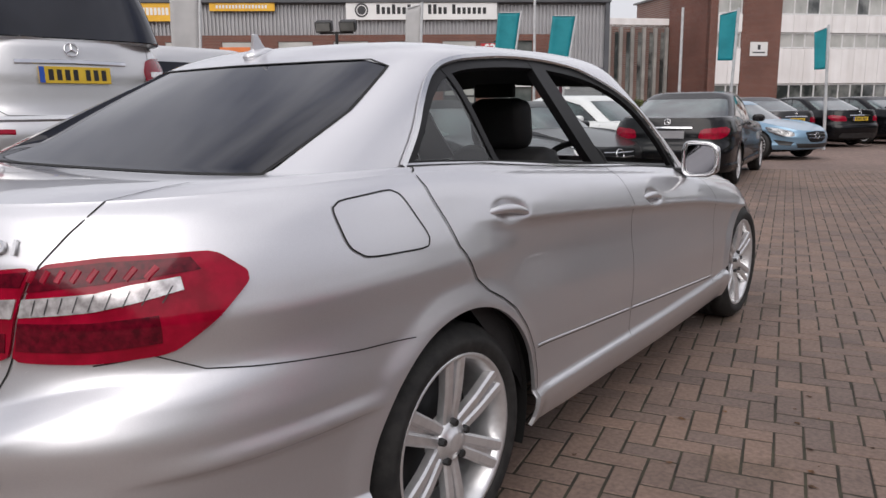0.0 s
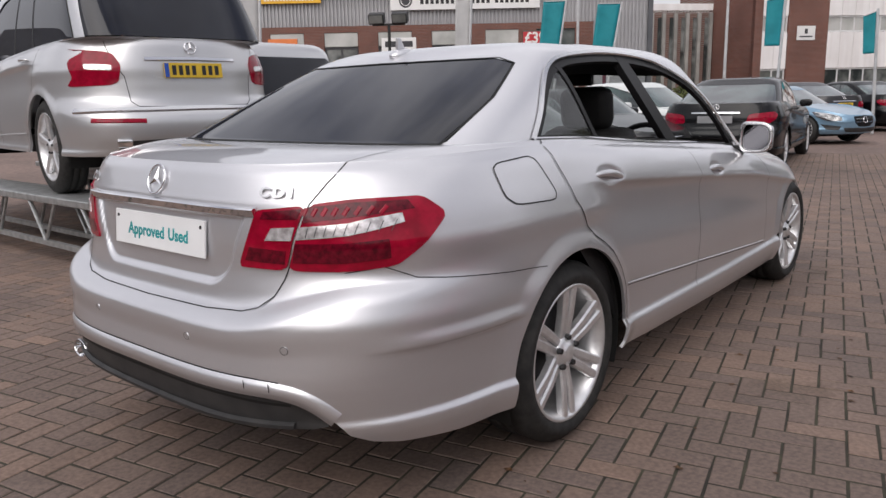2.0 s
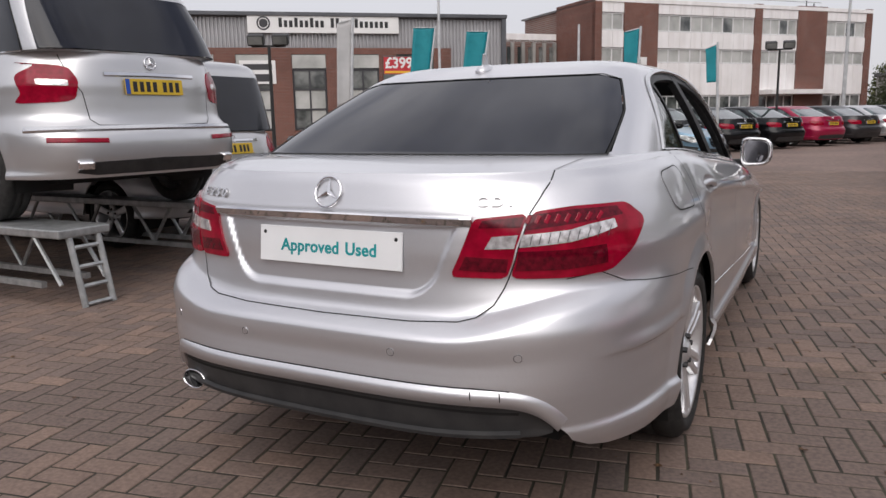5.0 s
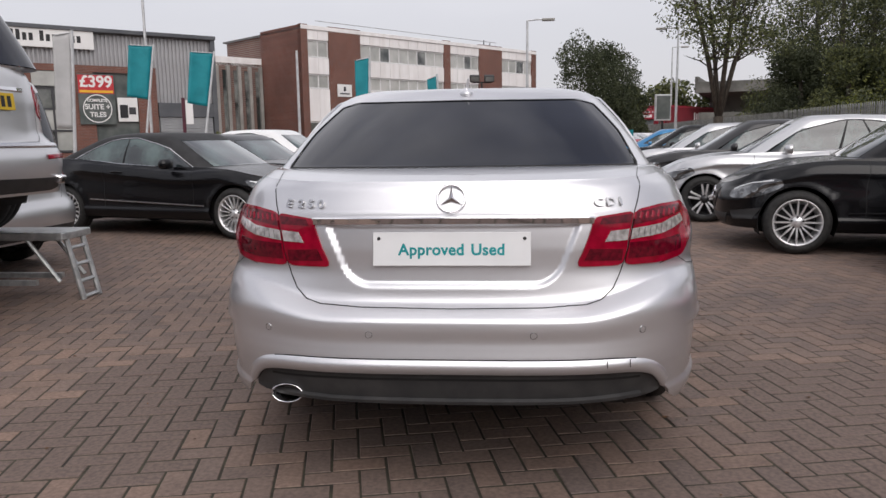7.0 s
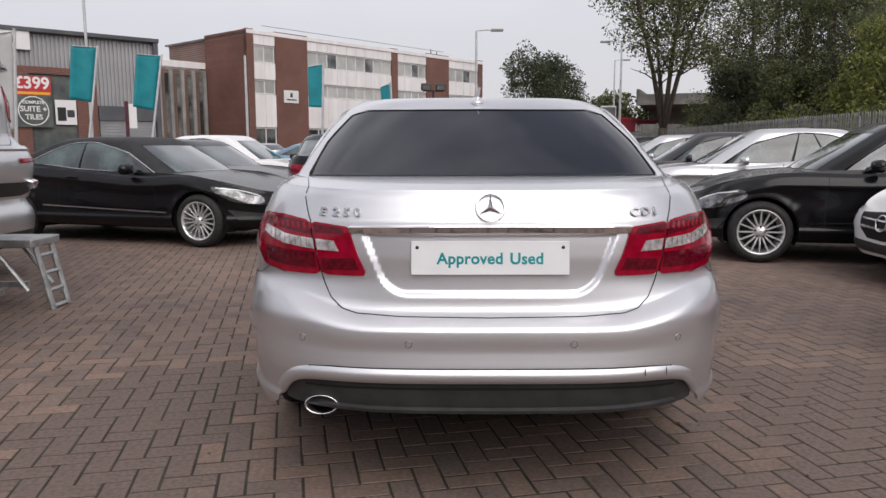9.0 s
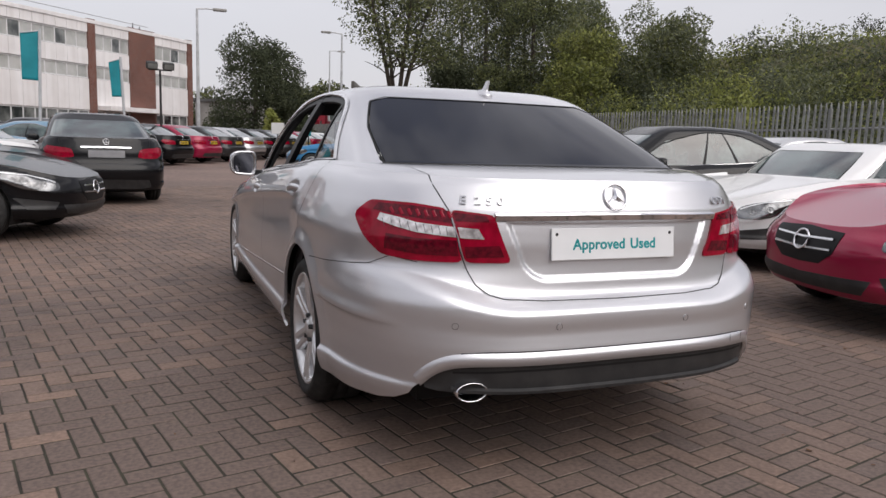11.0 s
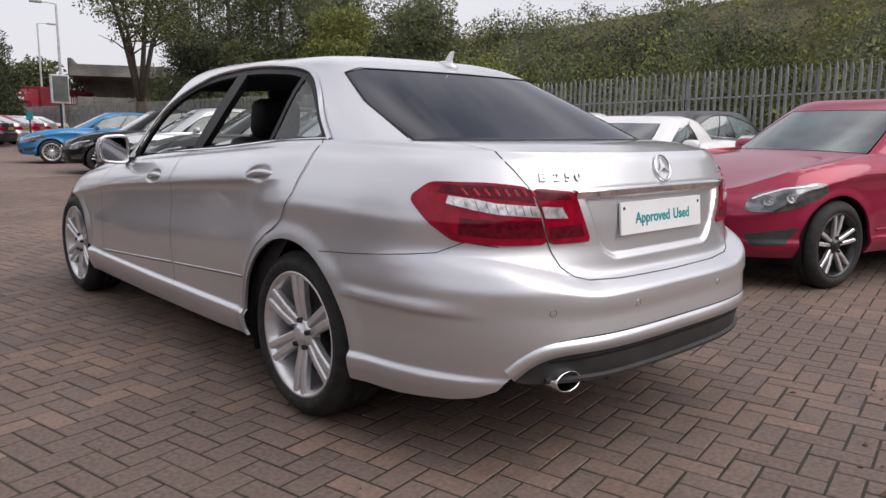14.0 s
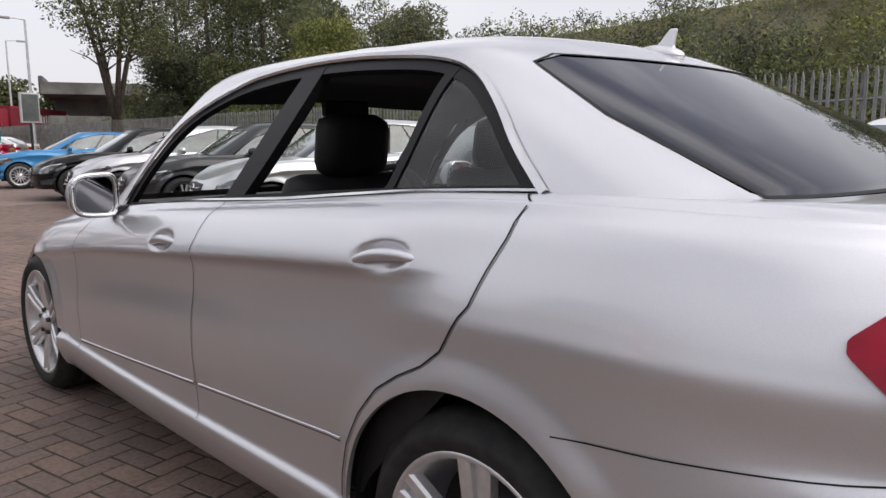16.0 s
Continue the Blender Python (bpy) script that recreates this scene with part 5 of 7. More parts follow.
    part("badge", tube([mb @ Vector((0.07 * math.cos(a), 0.07 * math.sin(a), 0.0)) for a in [2 * math.pi * k / 24 for k in range(24)]], 0.008, 6, True), CHROME, car, "round chrome badge", smooth=True)
    # tail
    lid = X([(w * 0.66, zr - 0.01), (w * 0.57, 0.90), (w * 0.55, 0.72), (w * 0.50, 0.68), (0.0001, 0.67)]) if big else X([(w * 0.70, zr - 0.01), (w * 0.60, 0.74), (w * 0.50, 0.665), (0.0001, 0.655)])
    ribbon("shut_line", B, lid + flip(lid)[1:], 0.006, SEAL_SHADE, car)
    zs = 1.03 if big else 0.90
    ribbon("chrome_strip", B, X([(0.36, zs), (0.0001, zs + 0.004)]) + flip(X([(0.36, zs), (0.0001, zs + 0.004)]))[1:], 0.035, CHROME, car, height=0.012)
    low = X([(w * 0.70, 0.28 if not big else 0.36), (w * 0.66, 0.40 if not big else 0.43), (0.0001, 0.41 if not big else 0.44)])
    dif = low + flip(low)[1:] + [(-u, v) for u, v in X([(0.5, zb + 0.02)])] + X([(0.5, zb + 0.02)])
    skin("rear_valance", B, dif, du, dv, PLASTIC, car, lift=0.003, lip=0.01)
    mp = on_body(sh, 0.0005, 0.945 if big else 0.80, 0.012)
    zt_b = zr - 0.055
    mt_b = on_body(sh, 0.0005, zt_b, 0.004)
    rear_badge = part("badge", tube([mt_b @ Vector((0.045 * math.cos(a), 0.045 * math.sin(a), 0.004)) for a in [2 * math.pi * k / 24 for k in range(24)]], 0.005, 6, True), CHROME, car, "round chrome badge", smooth=True)
    for k in range(3):
        a = math.pi / 2 + k * 2 * math.pi / 3
        part("badge_spoke", tube([mt_b @ Vector((0, 0, 0.006)), mt_b @ Vector((0.043 * math.cos(a), 0.043 * math.sin(a), 0.004))], [0.007, 0.002], 6), CHROME, rear_badge)
    pw = 0.235 if kind == "offroader" else 0.26
    pl = part("number_plate", box((-pw, -0.0555, -0.004), (pw, 0.0555, 0.004), mp, 0.002), plate or PLATE_YELLOW, car, "number plate with dark bars")
    if plate is None:
        for k in range(7):
            x0 = -0.175 + 0.053 * k + (0.028 if k > 3 else 0)
            part("plate_bar", box((x0, -0.036, 0.0045), (x0 + 0.032, 0.036, 0.0055), mp), INK, pl)
        part("plate_band", box((-pw + 0.002, -0.053, 0.0045), (-pw + 0.036, 0.053, 0.005), mp), PLATE_BLUE, pl)
    if kind == "offroader":
        for sgn in (1, -1):
            F = (lambda a: a) if sgn > 0 else flip
            ribbon("rear_reflector", B, F(X([(w * 0.48, 0.575), (w * 0.86, 0.585)])), 0.035, LENS_RED, car, height=0.006)
            part("exhaust_tip", box((-0.055, -0.03, -0.06), (0.055, 0.03, 0.02), on_body(sh, sgn * X([(0.58, 0.42)])[0][0], 0.42, 0.02), 0.012), CHROME, car)
            skin("clear_lens", B, F(rounded(X([(w * 0.65, 0.945), (w * 0.65, 0.985), (w * 0.82, 0.995), (w * 0.82, 0.955)]), 0.1, 1)), du / 2, dv / 2, LENS_CLEAR, car, lift=0.009, lip=0.002)
            ribbon("bumper_step", B, F(X([(w * 0.93, 0.655), (0.0001, 0.66)])), 0.05, SATIN, car, height=0.012)
    # Unseen black box in place of the floor, added to block light.
    part("floor_pan", box((-0.6, 0.4, zb - 0.05), (0.6, L - 0.4, zb + 0.12)), SEAL_SHADE, car)
    return car


def heading(x, y, hx, hy, z=0.0):
    """The pose of a thing at x, y whose y axis points along (hx, hy)."""
    return pose(x, y, z, 0, 0, math.degrees(math.atan2(-hx, hy)))


SHELL_GREY = vary(material("blank_plate", (0.25, 0.25, 0.26), 0.4), 5, (0.22, 0.22, 0.23), (0.28, 0.28, 0.29))


def by_wheel(kind, x, y, hx, hy, side=-1, z=0.0):
    """The pose that puts a car's front wheel (its outer face, on its left with side -1) over x, y."""
    p = KINDS[kind]["shell"]
    n = math.hypot(hx, hy)
    hx, hy = hx / n, hy / n
    fa, w = p["ra"] + p["wb"], p["W"] / 2
    rx, ry = hy, -hx
    return heading(x - hx * fa - rx * w * side, y - hy * fa - ry * w * side, hx, hy, z)


def repaint(car, mat_old, mat_new):
    for o in car.children_recursive:
        for s in o.material_slots:
            if s.material == mat_old:
                s.link = "OBJECT"
                s.material = mat_new
    return car


# the row along the fence, noses towards the aisle
RH = (-0.97, 0.22)
ROW, LEFT, FAR = "cars in the row by the fence", "cars in the row by the flags", "cars in the far row"
red_car = parked_car("hatchback", RED, by_wheel("hatchback", 3.28, 0.66, *RH), "dark red five-door hatchback with black split-spoke wheels", ROW, rim="split", spokes=5, rim_mat=RIM_BLACK, detail=0.03)
roadster = parked_car("roadster", WHITE, by_wheel("roadster", 4.45, 3.15, -0.998, -0.06), "low white two-seat roadster parked in a row", ROW, rim="five", spokes=5, detail=0.03)
black_hatch = parked_car("saloon", BLACK, by_wheel("saloon", 3.08, 5.28, *RH), "glossy black saloon with fine multi-spoke wheels", ROW, rim="multi", spokes=16, detail=0.03)
silver_estate = parked_car("saloon", SUV_SILVER, by_wheel("saloon", 2.94, 8.2, *RH), "silver saloon parked nose out in a row", ROW, rim="split", spokes=5, rim_mat=RIM_BLACK, detail=0.03)
for k, (dy, old_mat, new_mat, lab) in enumerate(((10.75, SUV_SILVER, DARK, "dark grey saloon parked nose out in a row"), (13.3, SUV_SILVER, SUV_SILVER, "silver saloon parked nose out in a row"), (15.8, SUV_SILVER, BLACK, "black saloon parked nose out in a row"))):
    c = copy_thing(silver_estate, by_wheel("saloon", 3.0 + 0.05 * k, dy, *RH))
    repaint(c, old_mat, new_mat)
    tagged(c, lab)
blue_hatch = parked_car("hatchback", BLUE, by_wheel("hatchback", 3.45, 21.0, *RH), "bright blue five-door hatchback with silver multi-spoke wheels", ROW, rim="multi", spokes=14)
# a second row backs onto the first, along the fence
for k, (x, y, mat, lab) in enumerate(((11.6, 3.2, WHITE, "white saloon parked close to the fence"), (11.7, 6.0, DARK, "dark grey saloon parked close to the fence"), (11.8, 8.9, SUV_SILVER, "silver saloon parked close to the fence"), (11.8, 11.8, WHITE, "white saloon parked close to the fence"), (11.6, 0.3, SUV_SILVER, "silver saloon parked close to the fence"))):
    c = copy_thing(silver_estate, heading(x - 4.0, y, 0.98, -0.2))
    repaint(c, SUV_SILVER, mat)
    tagged(c, lab)

# the left row
convertible = parked_car("coupe", BLACK, by_wheel("coupe", -3.13, 6.5, 0.955, -0.295, 1), "black convertible with a closed black soft top", LEFT, rim="multi", spokes=18, soft_top=CABIN, detail=0.03)
LH = (0.92, -0.39)
for k, (x, y, mat, lab) in enumerate(((-3.6, 9.4, DARK, "dark grey coupe beside the convertible"), (-2.43, 17.4, PALE_BLUE, "pale blue coupe with bright alloy wheels"), (-5.2, 15.2, SUV_SILVER, "silver coupe parked in the row"))):
    c = copy_thing(convertible, by_wheel("coupe", x, y, *LH, 1))
    repaint(c, BLACK, mat)
    repaint(c, CABIN, mat)
    tagged(c, lab)
white_saloon = copy_thing(silver_estate, by_wheel("saloon", -3.45, 12.5, 0.985, -0.17, 1))
repaint(white_saloon, SUV_SILVER, WHITE)
tagged(white_saloon, "white saloon parked nose out beside a dark coupe", group=LEFT)
black_saloon = copy_thing(black_hatch, heading(-2.0, 10.5, -0.13, 0.99))
repaint(black_saloon, PLATE_YELLOW, SHELL_GREY)
for o in [q for q in black_saloon.children_recursive if q.name.startswith(("plate_bar", "plate_band"))]:
    bpy.data.objects.remove(o)
tagged(black_saloon, "black saloon with a blank plate parked in the aisle", group="cars in the aisle")
# far row, tails towards the aisle
far_mats = (DARK, BLACK, BLACK, RED, DARK, SUV_SILVER, BLACK, DARK, SUV_SILVER, RED, SUV_SILVER, WHITE)
far_names = {"dark_grey_paint": "dark grey", "black_paint": "black", "light_silver_paint": "silver", "white_paint": "white", "red_paint": "dark red"}
for k in range(12):
    mat = far_mats[k]
    c = copy_thing(black_hatch, heading(-2.4 + 1.22 * k, 21.6 + 2.25 * k, -0.80, 0.60))
    repaint(c, BLACK, mat)
    tagged(c, far_names[mat.name] + " saloon in the far row, tail to the aisle", group=FAR)
for k in range(9):
    mat = (SUV_SILVER, BLACK, WHITE, BRIGHT_RED, DARK, SUV_SILVER, WHITE, BLACK, DARK)[k]
    c = copy_thing(silver_estate, heading(-9.5 + 2.1 * k, 40.0 + 2.2 * k, -0.62, 0.78))
    repaint(c, SUV_SILVER, mat)
    tagged(c, {"bright_red_paint": "bright red"}.get(mat.name) or far_names[mat.name], group="cars before the office block")
    tagged(c, c["label"] + " saloon parked before the office block")

# off-roader up on its display ramp, and the people carrier behind it
suv = parked_car("offroader", SUV_SILVER, heading(-3.03, 2.27, -0.985, 0.13, 0.53), "silver off-roader standing on a steel display ramp", "", rim="five", spokes=5, detail=0.03)
van = parked_car("van", SUV_SILVER, heading(-4.05, 4.15, -1.0, 0.02), "silver people carrier parked behind the ramp", "", rim="five", spokes=5, detail=0.04)
GALV = bump(vary(material("galvanised_steel", (0.42, 0.43, 0.43), 0.45, 0.7), 14, (0.33, 0.34, 0.34), (0.50, 0.51, 0.51)), 60, 0.2, 0.003)
ramp = thing("display_ramp", pose(-3.15, 2.42, 0), "galvanised steel car display ramp with ladder legs", "ramp")
for yr in (-0.80, 0.80):
    deck = part("track", box((-5.0, yr - 0.20, 0.47), (0.0, yr + 0.20, 0.53), None, 0.01), GALV, ramp)
    for k in range(2):
        yy = yr + (0.17 if k else -0.17)
        part("lower_chord", box((-5.0, yy - 0.02, 0.12), (-0.25, yy + 0.02, 0.16)), GALV, deck)
        for j in range(10):
            x0 = -0.3 - 0.47 * j
            part("truss_bar", tube([(x0, yy, 0.47), (x0 - 0.235 * (1 if j % 2 else -1) * 1.0, yy, 0.15)], 0.016, 6), GALV, deck)
    for xx in (0.05, -4.2):
        leg = part("ladder_leg", tube([(xx - 0.08, yr - 0.11, 0.5), (xx + 0.03, yr - 0.11, 0.0)], 0.022, 8), GALV, ramp)
        part("ladder_stile", tube([(xx - 0.08, yr + 0.11, 0.5), (xx + 0.03, yr + 0.11, 0.0)], 0.022, 8), GALV, leg)
        for z in (0.02, 0.14, 0.27, 0.40):
            xz = xx + 0.03 - 0.11 * z / 0.5
            part("rung", tube([(xz, yr - 0.11, z), (xz, yr + 0.11, z)], 0.016, 6), GALV, leg)

# ---- buildings ----
BRICK = material("red_brick", (0.20, 0.075, 0.05), 0.9)
t = BRICK.node_tree.nodes.new("ShaderNodeTexBrick")
tc = BRICK.node_tree.nodes.new("ShaderNodeTexCoord")
mp = BRICK.node_tree.nodes.new("ShaderNodeMapping")
mp.inputs["Rotation"].default_value = (radians(90), 0, 0)
t.inputs["Color1"].default_value, t.inputs["Color2"].default_value, t.inputs["Mortar"].default_value = (0.20, 0.075, 0.052, 1), (0.15, 0.058, 0.042, 1), (0.22, 0.18, 0.16, 1)
t.inputs["Scale"].default_value, t.inputs["Brick Width"].default_value, t.inputs["Row Height"].default_value, t.inputs["Mortar Size"].default_value = 1.0, 0.225, 0.075, 0.008
link(BRICK, tc.outputs["Object"], mp.inputs["Vector"])
link(BRICK, mp.outputs["Vector"], t.inputs["Vector"])
link(BRICK, t.outputs["Color"], BRICK.node_tree.nodes["Principled BSDF"].inputs["Base Color"])
vary(BRICK, 0.4, (0.75, 0.75, 0.76), (1, 1, 1))
CLADDING = vary(vary(material("grey_steel_cladding", (0.40, 0.40, 0.41), 0.55, 0.1), 0.6, (0.36, 0.36, 0.37), (0.44, 0.44, 0.45)), 0.12, (0.86, 0.86, 0.87), (1, 1, 1), stretch=(8, 1, 0.3))
DARK_CLAD = vary(material("dark_grey_steel", (0.09, 0.095, 0.105), 0.5, 0.1), 0.7, (0.075, 0.08, 0.09), (0.11, 0.115, 0.125))
SHUTTER = vary(material("roller_shutter", (0.30, 0.31, 0.32), 0.5, 0.2), 0.9, (0.26, 0.27, 0.28), (0.34, 0.35, 0.36))
FRAME_DARK = material("dark_window_frame", (0.045, 0.045, 0.05), 0.5)
FRAME_WHITE = vary(material("white_window_frame", (0.66, 0.66, 0.66), 0.5), 3, (0.58, 0.58, 0.58), (0.70, 0.70, 0.70))
PANE = vary(material("window_pane", (0.10, 0.11, 0.11), 0.06, 0, coat=0.5, spec=0.8), 0.6, (0.03, 0.035, 0.035), (0.22, 0.23, 0.22), 0.4, 0.62)
BLIND = vary(material("blind_behind_pane", (0.42, 0.42, 0.40), 0.25, 0, coat=0.5), 0.5, (0.30, 0.31, 0.29), (0.52, 0.52, 0.50))
WHITE_PANEL = vary(vary(material("white_facade_panel", (0.74, 0.72, 0.71), 0.6), 0.5, (0.78, 0.76, 0.755), (0.86, 0.845, 0.84)), 0.3, (0.90, 0.89, 0.88), (1, 1, 1), stretch=(6, 6, 0.4))
CONCRETE = bump(vary(material("weathered_concrete", (0.32, 0.31, 0.29), 0.9), 0.8, (0.24, 0.235, 0.22), (0.36, 0.35, 0.33)), 20, 0.3, 0.02)
ROOFING = vary(material("flat_roof_felt", (0.12, 0.12, 0.12), 0.9), 0.8, (0.10, 0.10, 0.10), (0.15, 0.15, 0.15))
SIGN_WHITE = vary(material("white_sign_board", (0.74, 0.74, 0.73), 0.5), 0.9, (0.70, 0.70, 0.69), (0.77, 0.77, 0.76))
SIGN_YELLOW = vary(material("yellow_sign_board", (0.75, 0.42, 0.03), 0.5), 1.2, (0.70, 0.38, 0.03), (0.78, 0.45, 0.04))
SIGN_ORANGE = vary(material("orange_sign_board", (0.70, 0.20, 0.06), 0.5), 1.5, (0.64, 0.18, 0.05), (0.74, 0.22, 0.07))
SIGN_RED = vary(material("red_poster", (0.48, 0.03, 0.04), 0.5), 2, (0.42, 0.025, 0.035), (0.52, 0.04, 0.05))
POSTER = vary(material("dark_green_poster", (0.07, 0.085, 0.082), 0.5), 1.2, (0.05, 0.065, 0.062), (0.13, 0.14, 0.135))
STEEL = vary(material("painted_pole", (0.52, 0.53, 0.54), 0.4, 0.3), 3, (0.44, 0.45, 0.46), (0.58, 0.59, 0.60))
MAROON = vary(material("maroon_post", (0.07, 0.012, 0.025), 0.5), 3, (0.055, 0.010, 0.02), (0.085, 0.015, 0.03))
POST_BLACK = material("black_post", (0.02, 0.02, 0.02), 0.5)


def frame_at(p, d):
    """A pose with x along a facade (to the right as seen from the yard), y into the building, z up."""
    return pose(p[0], p[1], 0, 0, 0, math.degrees(math.atan2(d[1], d[0])))


def window(parent, x0, x1, z0, z1, cols, rows, frame_mat, pane_mat, y=0.0, bar=0.05, sill=True, head=None):
    """A window: a frame with its bars, each pane, and a sill."""
    w = part("window", box((x0, y - 0.02, z0), (x1, y + 0.10, z0 + bar)), frame_mat, parent)
    fr = bmesh.new()
    add_box(fr, (x0, y - 0.02, z1 - bar), (x1, y + 0.10, z1))
    for k in range(cols + 1):
        xx = x0 + (x1 - x0 - bar) * k / cols
        add_box(fr, (xx, y - 0.02, z0 + bar), (xx + bar, y + 0.10, z1 - bar))
    for r in range(1, rows):
        zz = z0 + (z1 - z0) * r / rows
        add_box(fr, (x0 + bar, y - 0.015, zz - bar / 2), (x1 - bar, y + 0.09, zz + bar / 2))
    part("window_frame", fr, frame_mat, w)
    for k in range(cols):
        for r in range(rows):
            xa, xb = x0 + (x1 - x0 - bar) * k / cols + bar, x0 + (x1 - x0 - bar) * (k + 1) / cols
            za, zb = z0 + (z1 - z0) * r / rows + bar / 2, z0 + (z1 - z0) * (r + 1) / rows - bar / 2
            pm = pane_mat[(k * 3 + r) % len(pane_mat)] if isinstance(pane_mat, tuple) else pane_mat
            part("pane", box((xa, y + 0.03, za), (xb, y + 0.05, zb)), pm, w)
    if sill:
        part("window_sill", box((x0 - 0.05, y - 0.08, z0 - 0.07), (x1 + 0.05, y + 0.1, z0 - 0.004)), CONCRETE, w)
    return w


# tile warehouse: brick lower storey with large windows, ribbed steel above
WD = (0.751, 0.660)
wm = frame_at((-20.7, 35.1), WD) @ Matrix.Diagonal((1.0, 1.0, 1.03, 1.0))
ware = thing("warehouse", wm, "grey steel-clad warehouse over a red brick ground storey", "building")
part("wall", box((-62, 0.25, 0), (6.1, 30, 6.6)), CLADDING, ware)
part("roof", box((-62.2, 0.1, 6.6), (6.35, 30.2, 6.74)), ROOFING, ware)
part("eaves_gutter", box((-62.2, -0.12, 6.66), (6.35, 0.1, 6.86), None, 0.02), DARK_CLAD, ware)
part("corner_trim", box((6.05, -0.06, 0), (6.3, 0.3, 6.66)), DARK_CLAD, ware)
me_rib = None
for k in range(340):
    x = -61.8 + 0.2 * k
    z0 = 5.06 if x < 3.05 else 3.3
    if k == 0 or x - 0.2 < 3.05 <= x:
        bm = bmesh.new()
        vs = [(0, 0.25), (0.03, 0.15), (0.10, 0.15), (0.13, 0.25)]
        a, b = [bm.verts.new((px, py, z0)) for px, py in vs], [bm.verts.new((px, py, 6.66)) for px, py in vs]
        for i in range(3):
            bm.faces.new((a[i], a[i + 1], b[i + 1], b[i]))
        o = part("cladding_rib", bm, CLADDING, ware)
        me_rib = o.data
        o.location.x = x
    elif x > -40:
        o = new("cladding_rib", me_rib)
        o.parent = ware
        o.location.x = x
brickwork = part("brick_plinth", box((-62, -0.02, 0), (3.0, 0.24, 0.75)), BRICK, ware)
part("brick_head", box((-62, -0.02, 4.72), (3.0, 0.24, 5.05)), BRICK, ware)
for k in range(-17, 1):
    x0 = k * 2.95 + 0.02
    if k == 0:
        part("brick_pier", box((2.0, -0.02, 0.75), (3.0, 0.24, 4.72)), BRICK, ware)
        part("brick_pier", box((-1.15, -0.02, 0.75), (-0.15, 0.24, 4.72)), BRICK, ware)
        window(ware, -2.96, -1.15, 0.8, 3.95, 2, 3, FRAME_DARK, (PANE, BLIND, PANE, BLIND, BLIND), y=0.1, bar=0.09, sill=False)
        part("window_head_panel", box((-2.96, 0.02, 4.0), (-1.15, 0.2, 4.70)), BLIND, ware)
        continue
    part("brick_pier", box((x0 - 1.15, -0.02, 0.75), (x0 - 0.05, 0.24, 4.72)), BRICK, ware)
    window(ware, x0 - 2.98, x0 - 1.17, 0.8, 3.95, 2, 3, FRAME_DARK, (PANE, BLIND, PANE, BLIND, BLIND), y=0.1, bar=0.09, sill=False)
    part("window_head_panel", box((x0 - 2.98, 0.02, 4.0), (x0 - 1.17, 0.2, 4.70)), BLIND, ware)
part("shop_front", box((-0.15, 0.12, 0.0), (2.0, 0.22, 4.72)), POSTER, ware)
part("loading_lintel", box((3.05, -0.03, 2.55), (6.05, 0.24, 3.28)), DARK_CLAD, ware)
sh_bm = bmesh.new()
for k in range(17):
    add_box(sh_bm, (3.1, 0.05, 0.15 * k), (6.0, 0.2, 0.15 * k + 0.13), None)
part("roller_shutter", sh_bm, SHUTTER, ware)
# boards on the front: plain bars stand for their names
def board(name, m, x0, x1, z0, z1, mat, label, bars=(), proud=0.05, group="signs on the warehouse"):
    b = thing(name, m @ pose((x0 + x1) / 2, -proud, z0), label, "sign", group)
    w, h = x1 - x0, z1 - z0
    part("board", box((-w / 2, 0, 0), (w / 2, 0.04, h), None, 0.008), mat, b)
    for fx0, fx1, fz0, fz1, ink in bars:
        part("bar", box((-w / 2 + fx0 * w, -0.006, fz0 * h), (-w / 2 + fx1 * w, 0.0, fz1 * h)), ink, b)
    return b


company = board("name_board", wm, -8.15, 0.02, 5.80, 6.76, SIGN_WHITE, "long white sign board with a row of black bars", [(0.20 + 0.034 * k, 0.222 + 0.034 * k, 0.30, 0.66 if k % 3 else 0.80, INK) for k in range(9)] + [(0.54 + 0.034 * k, 0.562 + 0.034 * k, 0.30, 0.80 if k in (0, 1) else 0.66, INK) for k in range(4)] + [(0.70 + 0.034 * k, 0.722 + 0.034 * k, 0.30, 0.80 if k == 0 else 0.64, INK) for k in range(7)])
disc = part("emblem", lathe([(0.0, 0.0001), (0.0, 0.36), (0.02, 0.36)], 32, "y"), FRAME_DARK, company)
disc.location = (-3.25, -0.008, 0.48)
part("emblem_ring", lathe([(-0.004, 0.27), (-0.006, 0.25), (-0.004, 0.23)], 32, "y"), SIGN_WHITE, disc)
board("shop_sign", wm, -20.6, -16.6, 5.75, 6.65, SIGN_YELLOW, "yellow shop sign with a row of white bars", [(0.06 + 0.05 * k, 0.095 + 0.05 * k, 0.35, 0.75, SIGN_WHITE) for k in range(15)])
board("shop_sign", wm, -15.3, -11.9, 6.25, 6.68, SIGN_YELLOW, "narrow yellow sign board with pale bars", [(0.1 + 0.05 * k, 0.13 + 0.05 * k, 0.3, 0.7, SIGN_WHITE) for k in range(16)])
board("shop_sign", wm, -14.9, -13.3, 3.0, 4.45, SIGN_ORANGE, "orange sign board with white bars", [(0.15, 0.85, 0.62, 0.74, SIGN_WHITE), (0.3, 0.7, 0.40, 0.46, SIGN_WHITE)])
board("shop_sign", wm, -8.7, -6.8, 3.2, 4.4, SIGN_WHITE, "white framed sign with dark bars", [(0.1, 0.9, 0.60, 0.85, FRAME_DARK), (0.1, 0.9, 0.1, 0.42, FRAME_DARK)])
poster = board("poster", wm, -0.92, 0.82, 2.15, 4.62, POSTER, "red and dark green price poster on the warehouse", proud=0.12)
